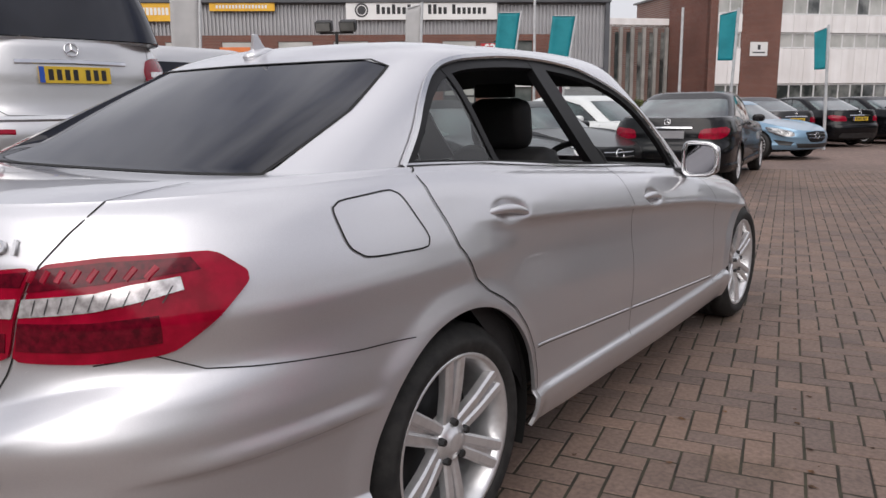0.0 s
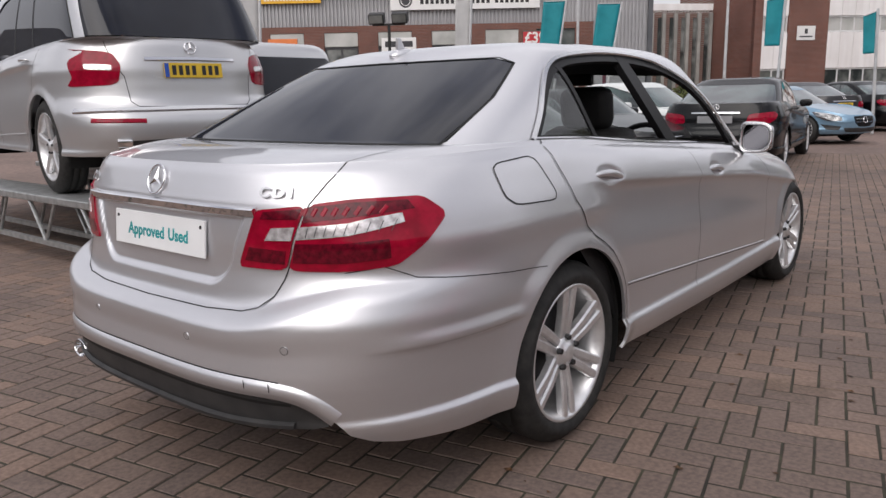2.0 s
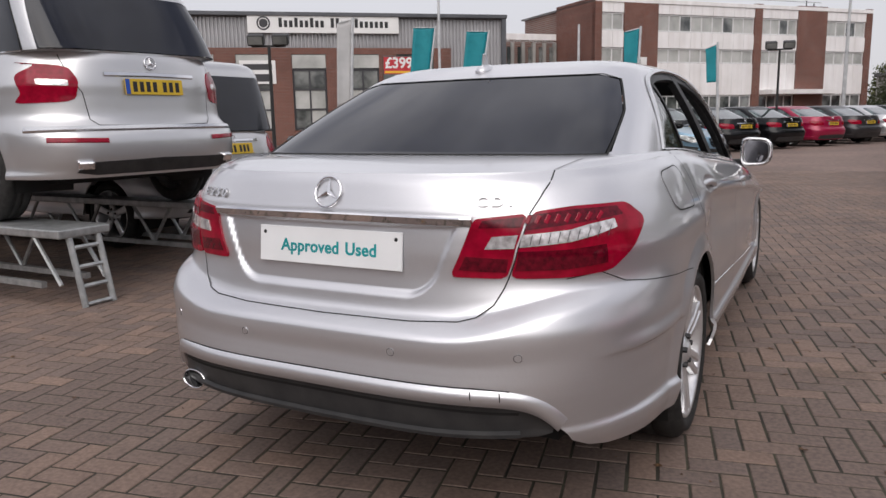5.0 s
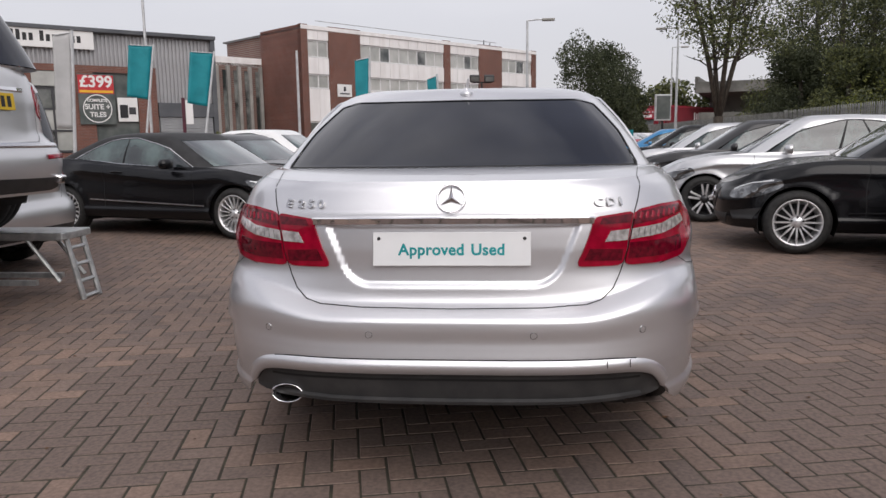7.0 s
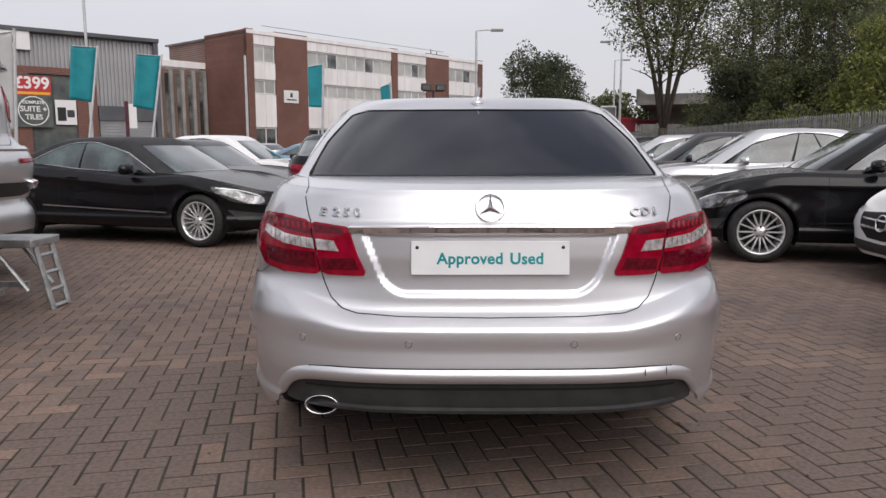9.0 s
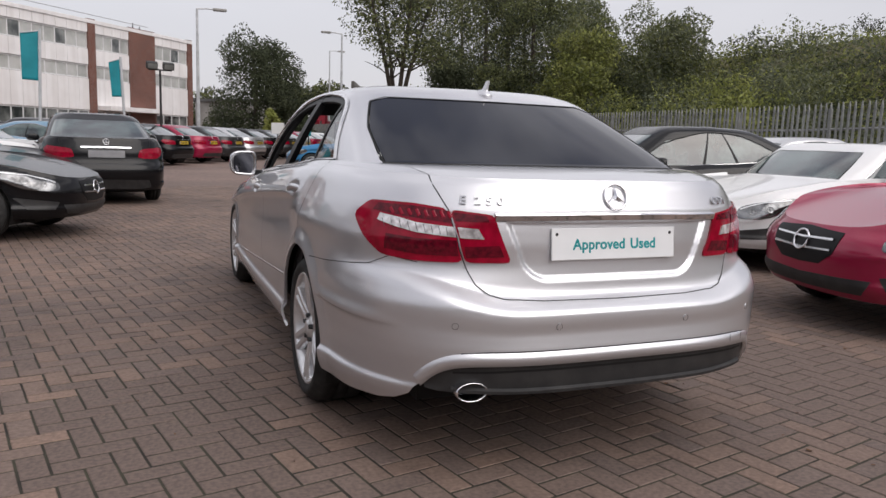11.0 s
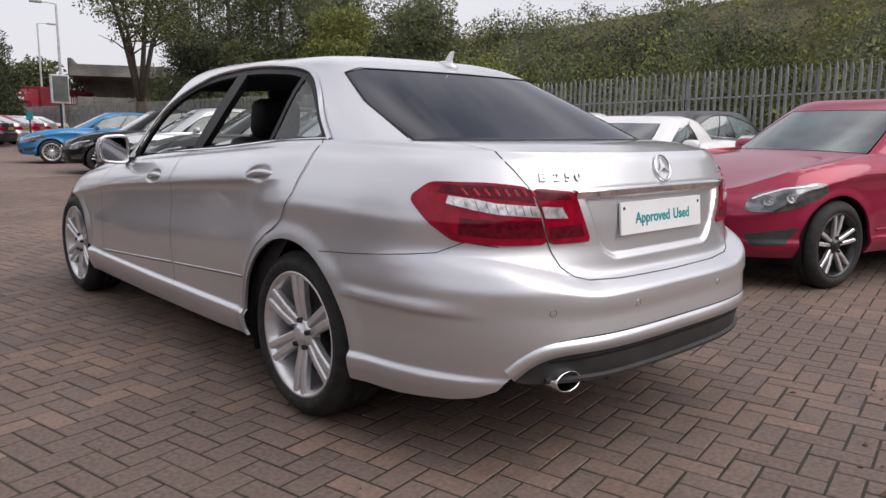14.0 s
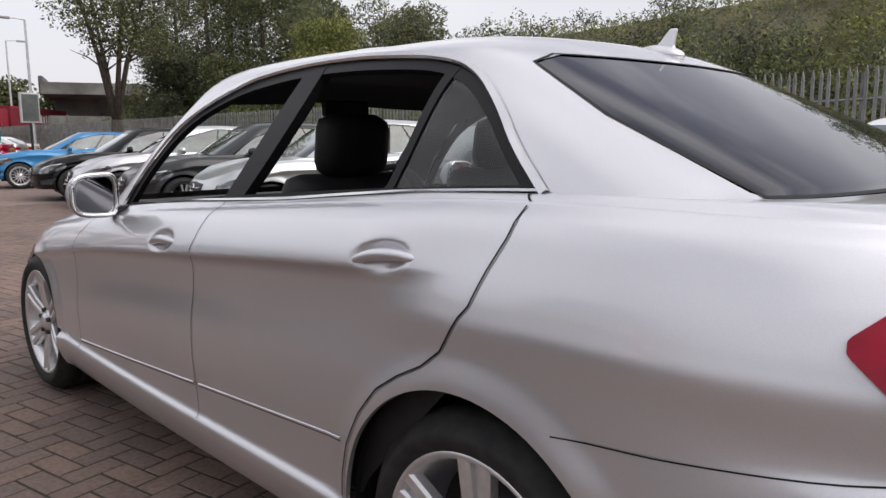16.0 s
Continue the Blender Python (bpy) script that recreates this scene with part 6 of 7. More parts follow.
part("poster_top", box((-0.85, -0.008, 1.52), (0.85, -0.001, 2.42)), SIGN_RED, poster)
letters("poster_price", "£399", 0.78, 0.004, SIGN_WHITE, poster, pose(0, -0.014, 2.08, 90, 0, 0), bold=0.02)
part("poster_strip", box((-0.80, -0.012, 1.56), (0.80, -0.006, 1.68)), SIGN_YELLOW, poster)
ringp = part("poster_ring", lathe([(-0.01, 0.70), (-0.016, 0.68), (-0.01, 0.65)], 40, "y"), SIGN_WHITE, poster)
ringp.location = (0, -0.004, 0.78)
for txt, z, size in (("COMPLETE", 1.18, 0.20), ("SUITE +", 0.86, 0.36), ("TILES", 0.48, 0.34)):
    letters("poster_word", txt, size, 0.004, SIGN_WHITE, poster, pose(0, -0.014, z, 90, 0, 0), bold=0.008)
board("poster", wm, 0.95, 1.95, 2.3, 3.5, SIGN_WHITE, "pale product poster beside the price poster", [(0.1, 0.5, 0.15, 0.7, INK), (0.55, 0.9, 0.3, 0.6, FRAME_DARK)], proud=0.04)

# office block
OD = (0.65, 0.76)
om = frame_at((-11.95, 54.5), OD) @ Matrix.Diagonal((0.965, 1.0, 1.028, 1.0))
office = thing("office_block", om, "three-storey brick and white-panelled office block", "building")
part("core", box((-3.6, 0.32, 0), (24.2, 11, 9.0)), BRICK, office)
part("roof", box((-3.85, 0.0, 9.0), (24.4, 11.2, 9.12)), ROOFING, office)
part("parapet", box((-3.85, -0.06, 9.0), (24.4, 0.12, 9.28), None, 0.02), WHITE_PANEL, office)
part("end_wall", box((-3.85, 0.0, 0), (-3.55, 5.4, 9.3)), BRICK, office)
for x0, x1 in ((-3.85, -3.27), (-1.3, 1.77), (11.26, 12.03), (15.87, 19.1), (23.7, 24.4)):
    part("brick_panel", box((x0, -0.04, 0), (x1, 0.34, 9.34)), BRICK, office)
for x0, x1, n in ((-3.27, -1.3, 2), (1.77, 11.26, 9), (12.03, 15.87, 4), (19.1, 23.7, 4)):
    for z0, z1 in ((8.32, 9.0), (5.95, 7.08), (2.6, 4.9)):
        for k in range(n):
            xa, xb = x0 + (x1 - x0) * k / n, x0 + (x1 - x0) * (k + 1) / n
            part("facade_panel", box((xa + 0.012, 0.02, z0), (xb - 0.012, 0.30, z1)), WHITE_PANEL, office)
    window(office, x0 + 0.01, x1 - 0.01, 7.1, 8.3, n, 1, FRAME_WHITE, (BLIND, BLIND, PANE, BLIND), y=0.12, bar=0.09, sill=False)
    window(office, x0 + 0.01, x1 - 0.01, 4.92, 5.93, n, 1, FRAME_WHITE, (BLIND, PANE, BLIND), y=0.12, bar=0.09, sill=False)
    window(office, x0 + 0.01, x1 - 0.01, 0.9, 2.58, n, 1, FRAME_WHITE, (PANE, PANE, BLIND), y=0.12, bar=0.09, sill=False)
    part("facade_panel", box((x0, 0.05, 0), (x1, 0.30, 0.88)), BRICK, office)
part("entrance_canopy", box((12.1, -1.3, 2.6), (19.0, 0.0, 2.95), None, 0.02), WHITE_PANEL, office)
for k in range(4):
    part("roof_mast", tube([(20.0 + 0.9 * k, 3, 9.1), (20.0 + 0.9 * k, 3, 10.3 - 0.2 * k)], 0.05, 6), DARK_CLAD, office)
part("roof_rail", tube([(-2, 0.6, 9.75), (19, 0.6, 9.75)], 0.03, 6), STEEL, office)
board("name_board", om, -0.65, 0.75, 4.4, 5.3, SIGN_WHITE, "small white sign on the office brickwork", [(0.42, 0.58, 0.45, 0.8, FRAME_DARK), (0.15, 0.85, 0.2, 0.3, FRAME_DARK)], proud=0.1, group="signs on the office")
# low wing behind its end wall, with upright piers
wing = thing("office_wing", om @ pose(-3.7, 5.4, 0, 0, 0, 90), "lower brick wing with upright concrete piers", "building")
part("wall", box((0, 0.0, 0), (22, 8, 6.9)), BRICK, wing)
part("fascia", box((0, -0.25, 6.7), (22, 8, 7.35), None, 0.02), WHITE_PANEL, wing)
for k in range(8):
    part("pier", box((-0.22, 0.25 + 0.95 * k, 0), (0.02, 0.50 + 0.95 * k, 6.7)), CONCRETE, wing)
    part("glazing", box((-0.06, 0.52 + 0.95 * k, 0.8), (0.01, 0.80 + 0.95 * k, 6.4)), PANE, wing)
shed = thing("brick_shed", heading(8.5, 84, 0.76, -0.65), "low grey building behind the round-headed tree", "building")
part("wall", box((-4, -4, 0), (1.5, 4, 4.6)), CONCRETE, shed)
part("roof", box((-4.2, -4.2, 4.6), (1.7, 4.2, 4.9)), ROOFING, shed)
window(shed, -2, -0.4, 1.5, 3.2, 3, 2, FRAME_WHITE, PANE, y=-4.08, bar=0.08)

# unseen plain walls added behind the camera to darken reflections in the car
REFLECTION_GREY = vary(vary(material("reflection_wall_grey", (0.20, 0.20, 0.205), 0.5), 0.5, (0.17, 0.17, 0.175), (0.23, 0.23, 0.235)), 4, (0.9, 0.9, 0.9), (1, 1, 1))
for nm, lo, hi in (("wall_south", (-20.0, -13.4, 0.0), (30.0, -13.0, 4.0)), ("wall_west", (-20.4, -13.4, 0.0), (-20.0, 1.0, 4.0))):
    tagged(part(nm, box(lo, hi), REFLECTION_GREY), "unseen plain grey wall added to darken reflections in the car", "wall", kind="structure")

# railway bridge behind the big tree
BRIDGE = bump(vary(material("dark_stained_concrete", (0.15, 0.145, 0.135), 0.9), 0.6, (0.10, 0.098, 0.09), (0.20, 0.195, 0.18)), 12, 0.3, 0.03)
bridge = thing("railway_bridge", heading(28.4, 92, 0.35, 0.94), "weathered concrete railway bridge and abutment", "bridge")
part("abutment", box((-1.5, -16, 0), (6, 2, 5.2)), BRIDGE, bridge)
part("deck", box((-2.0, -24, 5.2), (6.5, 14, 6.2)), BRIDGE, bridge)
part("parapet", box((-2.1, -24, 6.2), (-1.8, 14, 6.7)), BRIDGE, bridge)
for k in range(16):
    part("parapet_post", box((-2.2, -23 + 2.3 * k, 5.3), (-2.02, -22.7 + 2.3 * k, 6.7)), BRIDGE, bridge)

# red articulated lorry on the road before the bridge, and the grey wall beside it
LORRY_RED = vary(vary(material("red_lorry_paint", (0.28, 0.012, 0.030), 0.35), 0.8, (0.25, 0.010, 0.026), (0.31, 0.016, 0.036)), 3, (0.92, 0.92, 0.92), (1, 1, 1))
CURTAIN_RED = bump(vary(vary(material("red_trailer_curtain", (0.17, 0.012, 0.022), 0.55), 0.8, (0.15, 0.010, 0.019), (0.19, 0.015, 0.026)), 3, (0.9, 0.9, 0.9), (1, 1, 1)), 1.2, 0.2, 0.04, stretch=(1, 1, 0.15))


def build_lorry(m):
    lorry = thing("articulated_lorry", m, "red articulated lorry with a curtain-sided trailer", "lorry")
    bm = bmesh.new()
    side = [(0.16, 0.55), (0.0, 0.75), (0.0, 1.75), (0.14, 2.75), (0.30, 3.25), (0.75, 3.72), (2.15, 3.78), (2.15, 0.55)]
    rows = [[bm.verts.new((x, y, z)) for y, z in side] for x in (-1.22, 1.22)]
    n = len(side)
    for k in range(n):
        bm.faces.new((rows[0][k], rows[0][(k + 1) % n], rows[1][(k + 1) % n], rows[1][k]))
    bm.faces.new(rows[0][::-1])
    bm.faces.new(rows[1])
    bmesh.ops.recalc_face_normals(bm, faces=bm.faces)
    bmesh.ops.bevel(bm, geom=bm.edges[:], offset=0.07, segments=2, affect="EDGES", clamp_overlap=True)
    cab = part("cab", bm, LORRY_RED, lorry)
    part("windscreen", box((-1.08, -0.005, -0.42), (1.08, 0.03, 0.42), pose(0, 0.065, 2.25, -8, 0, 0), 0.012), PANE, cab)
    part("sun_visor", box((-1.15, -0.22, 2.72), (1.15, 0.14, 2.80), None, 0.02), LORRY_RED, cab)
    part("roof_panel", box((-0.85, -0.005, -0.13), (0.85, 0.03, 0.13), pose(0, 0.20, 3.02, -16, 0, 0), 0.01), SIGN_WHITE, cab)
    for k in range(6):
        part("roof_lamp", lathe([(-0.02, 0.09), (0.04, 0.085), (0.06, 0.05), (0.062, 0.0001)], 12, "z"), LENS_CLEAR, cab).matrix_basis = pose(-0.85 + 0.34 * k, 0.34, 3.36, 78, 0, 0)
    for k in range(4):
        part("grille_bar", box((-0.85, -0.03, 1.02 + 0.17 * k), (0.85, 0.01, 1.12 + 0.17 * k), None, 0.012), PLASTIC, cab)
    part("bumper", box((-1.25, -0.08, 0.34), (1.25, 0.30, 0.88), None, 0.05), LORRY_RED, cab)
    for sx in (-1, 1):
        part("headlamp", box((sx * 0.98 - 0.18, -0.10, 0.58), (sx * 0.98 + 0.18, 0.0, 0.80), None, 0.03), LENS_CLEAR, cab)
        part("side_window", box((sx * 1.215 - 0.012, 0.35, 1.95), (sx * 1.215 + 0.012, 1.25, 2.62), None, 0.008), PANE, cab)
        part("door_mirror", box((sx * 1.42 - 0.11, 0.02, 1.95), (sx * 1.42 + 0.11, 0.16, 2.72), None, 0.04), LORRY_RED, cab)
        part("step_panel", box((sx * 1.16 - 0.05, 1.55, 0.35), (sx * 1.16 + 0.05, 2.15, 0.95), None, 0.02), PLASTIC, cab)
    part("chassis", box((-0.45, 0.6, 0.72), (0.45, 15.6, 1.02)), PLASTIC, lorry)
    trailer = part("trailer", box((-1.25, 2.55, 1.12), (1.25, 15.9, 4.0), None, 0.03), CURTAIN_RED, lorry)
    for sx in (-1, 1):
        part("side_rail", box((sx * 1.25 - 0.02, 2.55, 1.0), (sx * 1.25 + 0.02, 15.9, 1.16)), LORRY_RED, trailer)
        part("roof_rail", box((sx * 1.25 - 0.025, 2.55, 3.86), (sx * 1.25 + 0.025, 15.9, 4.02)), LORRY_RED, trailer)
        for k in range(5):
            part("bar", box((sx * 1.262 - 0.008, 8.6 + 0.55 * k, 2.75), (sx * 1.262 + 0.008, 8.9 + 0.55 * k, 3.45 - 0.1 * (k % 2))), SIGN_WHITE, trailer)
        part("bar", box((sx * 1.262 - 0.008, 8.6, 2.30), (sx * 1.262 + 0.008, 11.1, 2.5)), SIGN_WHITE, trailer)
        for y in (1.15, 3.9, 11.2, 12.5, 13.8):
            w = part("wheel", lathe([(-0.15, 0.30), (-0.15, 0.47), (-0.11, 0.50), (0.11, 0.50), (0.15, 0.47), (0.15, 0.30)], 24, "x"), RUBBER, lorry)
            w.matrix_basis = pose(sx * 1.02, y, 0.50)
            part("rim", lathe([(-0.02, 0.30), (0.12, 0.29), (0.06, 0.20), (0.12, 0.12), (0.12, 0.0001)], 20, "x"), STEEL, w).matrix_basis = pose(0, 0, 0, 0, 0, 0 if sx > 0 else 180)
    return lorry


lorry = build_lorry(pose(12.5, 66.0, 0, 0, 0, -36))
yard_wall = thing("yard_wall", pose(18.3, 69.0, 0, 0, 0, 4), "dark grey concrete panel wall beside the road and bridge", "wall")
for k in range(5):
    part("panel", box((0.02 + 1.5 * k, 0, 0), (1.48 + 1.5 * k, 0.15, 3.35)), BRIDGE, yard_wall)
    part("post", box((1.44 + 1.5 * k, -0.06, 0), (1.56 + 1.5 * k, 0.0, 3.45)), BRIDGE, yard_wall)

# ---- flags, lamp posts and signs in the yard ----
def pole_at(x, y, h, r=0.045, mat=None):
    return tube([(0, 0, 0), (0, 0, h)], [r, r * 0.75], 10)


def banner(x, y, top, mat, label, lean=4.0, turn=40.0, w=0.72, h=1.75, bars=False):
    b = thing("flag_banner", pose(x, y, 0, 0, lean, turn), label, "flag", "flags along the yard")
    part("pole", pole_at(0, 0, top + 0.05), STEEL, b)
    bm = bmesh.new()
    n, k = 16, 6
    grid = [[bm.verts.new((-0.04 - w * j / k * (1 - 0.1 * i / n), 0.05 * math.sin(3.2 * j / k + 0.5 * i / n) * j / k, top - h * i / n - 0.12 * (1 - i / n) * j / k)) for j in range(k + 1)] for i in range(n + 1)]
    for i in range(n):
        for j in range(k):
            bm.faces.new((grid[i][j], grid[i][j + 1], grid[i + 1][j + 1], grid[i + 1][j]))
    cloth = part("cloth", bm, mat, b, smooth=True)
    s = cloth.modifiers.new("thickness", "SOLIDIFY")
    s.thickness = 0.004
    part("top_arm", tube([(0, 0, top), (-w, 0, top - 0.1)], 0.015, 6), STEEL, b)
    if bars:
        part("lettering_bar", box((-w * 0.58, -0.062, top - h * 0.75), (-w * 0.50, -0.056, top - h * 0.35)), SIGN_WHITE, b)
    return b


FLAG = vary(material("teal_flag", (0.0, 0.20, 0.24), 0.6), 1.5, (0.0, 0.17, 0.205), (0.008, 0.24, 0.28))
FLAG_GREY = vary(material("grey_flag", (0.42, 0.42, 0.42), 0.7), 1.5, (0.38, 0.38, 0.38), (0.47, 0.47, 0.47))
banner(-9.8, 21.6, 4.15, FLAG, "teal flag on a tall white pole", 9, 35)
banner(-11.75, 21.5, 4.40, FLAG, "teal flag on a tall white pole", 8, 35)
banner(-9.85, 14.4, 3.75, FLAG_GREY, "pale grey flag on a tall white pole", 3, 30, w=0.36, h=2.2)
banner(-13.2, 10.4, 3.9, FLAG_GREY, "pale grey flag on a tall white pole", 3, 50, w=0.62, h=2.6)
banner(-4.0, 20.6, 3.7, FLAG, "teal flag on a tall white pole", 2, 10, w=0.42, h=1.3)
banner(-1.85, 22.2, 3.25, FLAG, "teal flag on a tall white pole", -2, 15, w=0.30, h=1.1)
for x, y, h in ((-15.8, 30.7, 12.0), (-9.0, 31.0, 5.2)):
    p = thing("flag_pole", pose(x, y, 0), "tall plain white pole in the yard", "pole", "plain poles in the yard")
    part("pole", pole_at(0, 0, h, 0.07), STEEL, p)


def flood_post(x, y, h, turn):
    p = thing("flood_light", pose(x, y, 0, 0, 0, turn), "black post with a pair of floodlights", "lamp", "floodlights in the yard")
    part("post", pole_at(0, 0, h, 0.05), POST_BLACK, p)
    part("cross_arm", box((-0.42, -0.03, h - 0.05), (0.42, 0.03, h)), POST_BLACK, p)
    for sx in (-0.3, 0.3):
        head = part("lamp_head", box((-0.2, -0.1, -0.02), (0.2, 0.14, 0.24), pose(sx, -0.02, h + 0.02, 20, 0, 0), 0.03), POST_BLACK, p)
        part("lamp_glass", box((-0.17, -0.108, 0.02), (0.17, -0.1, 0.21), pose(sx, -0.02, h + 0.02, 20, 0, 0)), PANE, head)


flood_post(-11.25, 13.1, 3.1, 30)
flood_post(-0.7, 28.6, 3.5, 10)


def street_lamp(x, y, h, turn):
    p = thing("street_lamp", pose(x, y, 0, 0, 0, turn), "tall grey street lamp with a short arm", "lamp", "street lamps beyond the yard")
    part("column", tube([(0, 0, 0), (0, 0, h)], [0.11, 0.06], 10), STEEL, p)
    part("arm", tube([(0, 0, h), (-0.5, 0, h + 0.05), (-0.9, 0, h + 0.04)], 0.04, 8), STEEL, p)
    part("lantern", box((-1.5, -0.13, h - 0.04), (-0.8, 0.13, h + 0.1), None, 0.04), CONCRETE, p)


street_lamp(12.1, 51.0, 8.45, 0)
street_lamp(16.3, 72.0, 9.6, 180)
street_lamp(1.5, 40.1, 7.6, 180)
bb = thing("billboard", pose(8.75, 39.2, 0.14, 0, 0, 12), "small framed poster board on a black post", "billboard")
part("post", tube([(0, 0, -0.14), (0, 0, 1.9)], 0.06, 10), POST_BLACK, bb)
fr = part("frame", box((-0.45, -0.08, 1.9), (0.45, 0.08, 3.3), None, 0.03), STEEL, bb)
part("poster", box((-0.38, -0.09, 1.98), (0.38, -0.082, 3.22)), POSTER, fr)
for x, y, z0, z1, w, mat, lab in ((5.2, 37.2, 1.25, 1.82, 0.66, SIGN_WHITE, "small white board on a post by the far row"), (6.55, 36.0, 1.2, 1.55, 0.26, FLAG, "small teal board on a post by the far row")):
    s = thing("board_sign", pose(x, y, 0), lab, "sign", "small boards by the far row")
    part("post", pole_at(0, 0, z0, 0.04), POST_BLACK, s)
    part("board", box((-w / 2, -0.03, z0), (w / 2, 0.03, z1), None, 0.01), mat, s)
bp = thing("direction_post", pose(-13.4, 28.8, 0, 0, 0, 20), "maroon post with a small white board", "sign")
part("post", box((-0.07, -0.07, 0), (0.07, 0.07, 3.1), None, 0.01), MAROON, bp)
part("board", box((0.08, -0.03, 2.0), (0.38, 0.03, 3.0)), SIGN_WHITE, bp)

# ---- palisade fence ----
PALE = vary(vary(material("galvanised_pale", (0.27, 0.275, 0.27), 0.55, 0.4), 2.5, (0.20, 0.205, 0.20), (0.34, 0.345, 0.335)), 18, (0.85, 0.85, 0.84), (1, 1, 1))
by_object(PALE, (0.82, 0.82, 0.82), (1.08, 1.08, 1.08))
fence = thing("palisade_fence", pose(12.6, 0, 0), "grey galvanised steel palisade fence", "fence")
pale_bm = bmesh.new()
prof = [(-0.032, 0.012), (-0.022, -0.008), (0.0, 0.004), (0.022, -0.008), (0.032, 0.012)]
levels = [(0.04, 1.0), (2.10, 1.0), (2.18, 0.62), (2.26, 0.05)]
rows_v = [[pale_bm.verts.new((py, px * s, z)) for px, py in prof] for z, s in levels]
for a, b in zip(rows_v, rows_v[1:]):
    for i in range(4):
        pale_bm.faces.new((a[i], a[i + 1], b[i + 1], b[i]))
first_pale = part("pale", pale_bm, PALE, fence)
pm_ = first_pale.modifiers.new("thickness", "SOLIDIFY")
pm_.thickness = 0.003
bpy.context.view_layer.update()
thick = bpy.data.meshes.new_from_object(first_pale.evaluated_get(bpy.context.evaluated_depsgraph_get()))
first_pale.modifiers.clear()
first_pale.data = thick
def fence_z(y):
    return min(0.30, max(0.0, 0.024 * (11.0 - y)))


rng = random.Random(4)
y = -12.0
first_pale.location = (0, y, fence_z(y))
for k in range(299):
    y += 0.148
    o = new("pale", thick)
    o.parent = fence
    o.location, o.rotation_euler = (0, y, fence_z(y) + rng.uniform(-0.012, 0.012)), (rng.uniform(-0.012, 0.012), 0, rng.uniform(-0.06, 0.06))
far_bm = bmesh.new()
while y < 75:
    y += 0.148
    add_box(far_bm, (-0.01, y - 0.03, 0.04), (0.01, y + 0.03, 2.22))
tagged(part("far_fencing", far_bm, PALE, fence), kind="stuff")
for z in (0.45, 1.68):
    part("rail", tube([(0.04, -12, z + fence_z(-12)), (0.04, -1.5, z + fence_z(-1.5)), (0.04, 11, z), (0.04, 75, z)], 0.03, 4), PALE, fence)
for k in range(32):
    part("post", box((0.04, -11.9 + 2.75 * k, 0), (0.11, -11.83 + 2.75 * k, 2.14 + fence_z(-11.9 + 2.75 * k))), PALE, fence)

# ---- embankment and trees ----
LEAF = {}
for nm, lo, hi in (("olive_leaf", (0.095, 0.112, 0.042), (0.22, 0.232, 0.098)), ("dark_leaf", (0.040, 0.050, 0.029), (0.095, 0.108, 0.060)), ("yellow_leaf", (0.19, 0.22, 0.055), (0.34, 0.355, 0.11)), ("grey_leaf", (0.105, 0.122, 0.080), (0.21, 0.225, 0.155))):
    m_ = material(nm, lo, 0.6, spec=0.3)
    vary(m_, 1.1, lo, hi)
    by_island(m_, (0.74, 0.74, 0.74), (1.16, 1.16, 1.1))
    # thin blades let part of the light through
    nt = m_.node_tree
    thin, both = nt.nodes.new("ShaderNodeBsdfTranslucent"), nt.nodes.new("ShaderNodeMixShader")
    both.inputs["Fac"].default_value = 0.32
    nt.links.new(nt.nodes["Principled BSDF"].inputs["Base Color"].links[0].from_socket, thin.inputs["Color"])
    nt.links.new(nt.nodes["Principled BSDF"].outputs["BSDF"], both.inputs[1])
    nt.links.new(thin.outputs["BSDF"], both.inputs[2])
    nt.links.new(both.outputs["Shader"], nt.nodes["Material Output"].inputs["Surface"])
    LEAF[nm] = m_
SOIL = bump(vary(vary(material("dry_grass_bank", (0.10, 0.085, 0.05), 0.95), 1.5, (0.060, 0.052, 0.030), (0.14, 0.118, 0.066)), 0.2, (0.7, 0.75, 0.65), (1, 1, 1)), 6, 0.6, 0.1)
BARK = bump(vary(material("bark", (0.055, 0.045, 0.035), 0.9), 8, (0.035, 0.028, 0.022), (0.085, 0.07, 0.055), stretch=(3, 3, 0.6)), 30, 0.6, 0.03)


def leaf_mesh(centres, sizes, seed, flat=0.35, per=2):
    """Small two-faced leaf blades round the centres: rows of places with the radius of their clump."""
    rg = np.random.default_rng(seed)
    n = len(centres)
    d = rg.normal(size=(n, 3))
    d /= np.linalg.norm(d, axis=1, keepdims=True)
    up = rg.normal(size=(n, 3)) * (1, 1, 0.7)
    side = np.cross(d, up)
    side /= np.linalg.norm(side, axis=1, keepdims=True) + 1e-9
    s = sizes[:, None]
    a, b = centres - d * s, centres + d * s
    w = side * s * flat
    verts = np.stack([a, centres + w - d * s * 0.1, b, centres - w - d * s * 0.1], 1).reshape(-1, 3)
    faces = np.arange(4 * n).reshape(-1, 4)
    return verts, faces


def leaves(name, centres, sizes, seed, mat, parent, flat=0.4, kind=""):
    v, f = leaf_mesh(centres, sizes, seed, flat)
    me = bpy.data.meshes.new(name)
    me.from_pydata(v.tolist(), [], f.tolist())
    me.materials.append(mat)
    ob = new(name, me)
    if parent is not None:
        ob.parent = parent
    return tagged(ob, kind=kind)


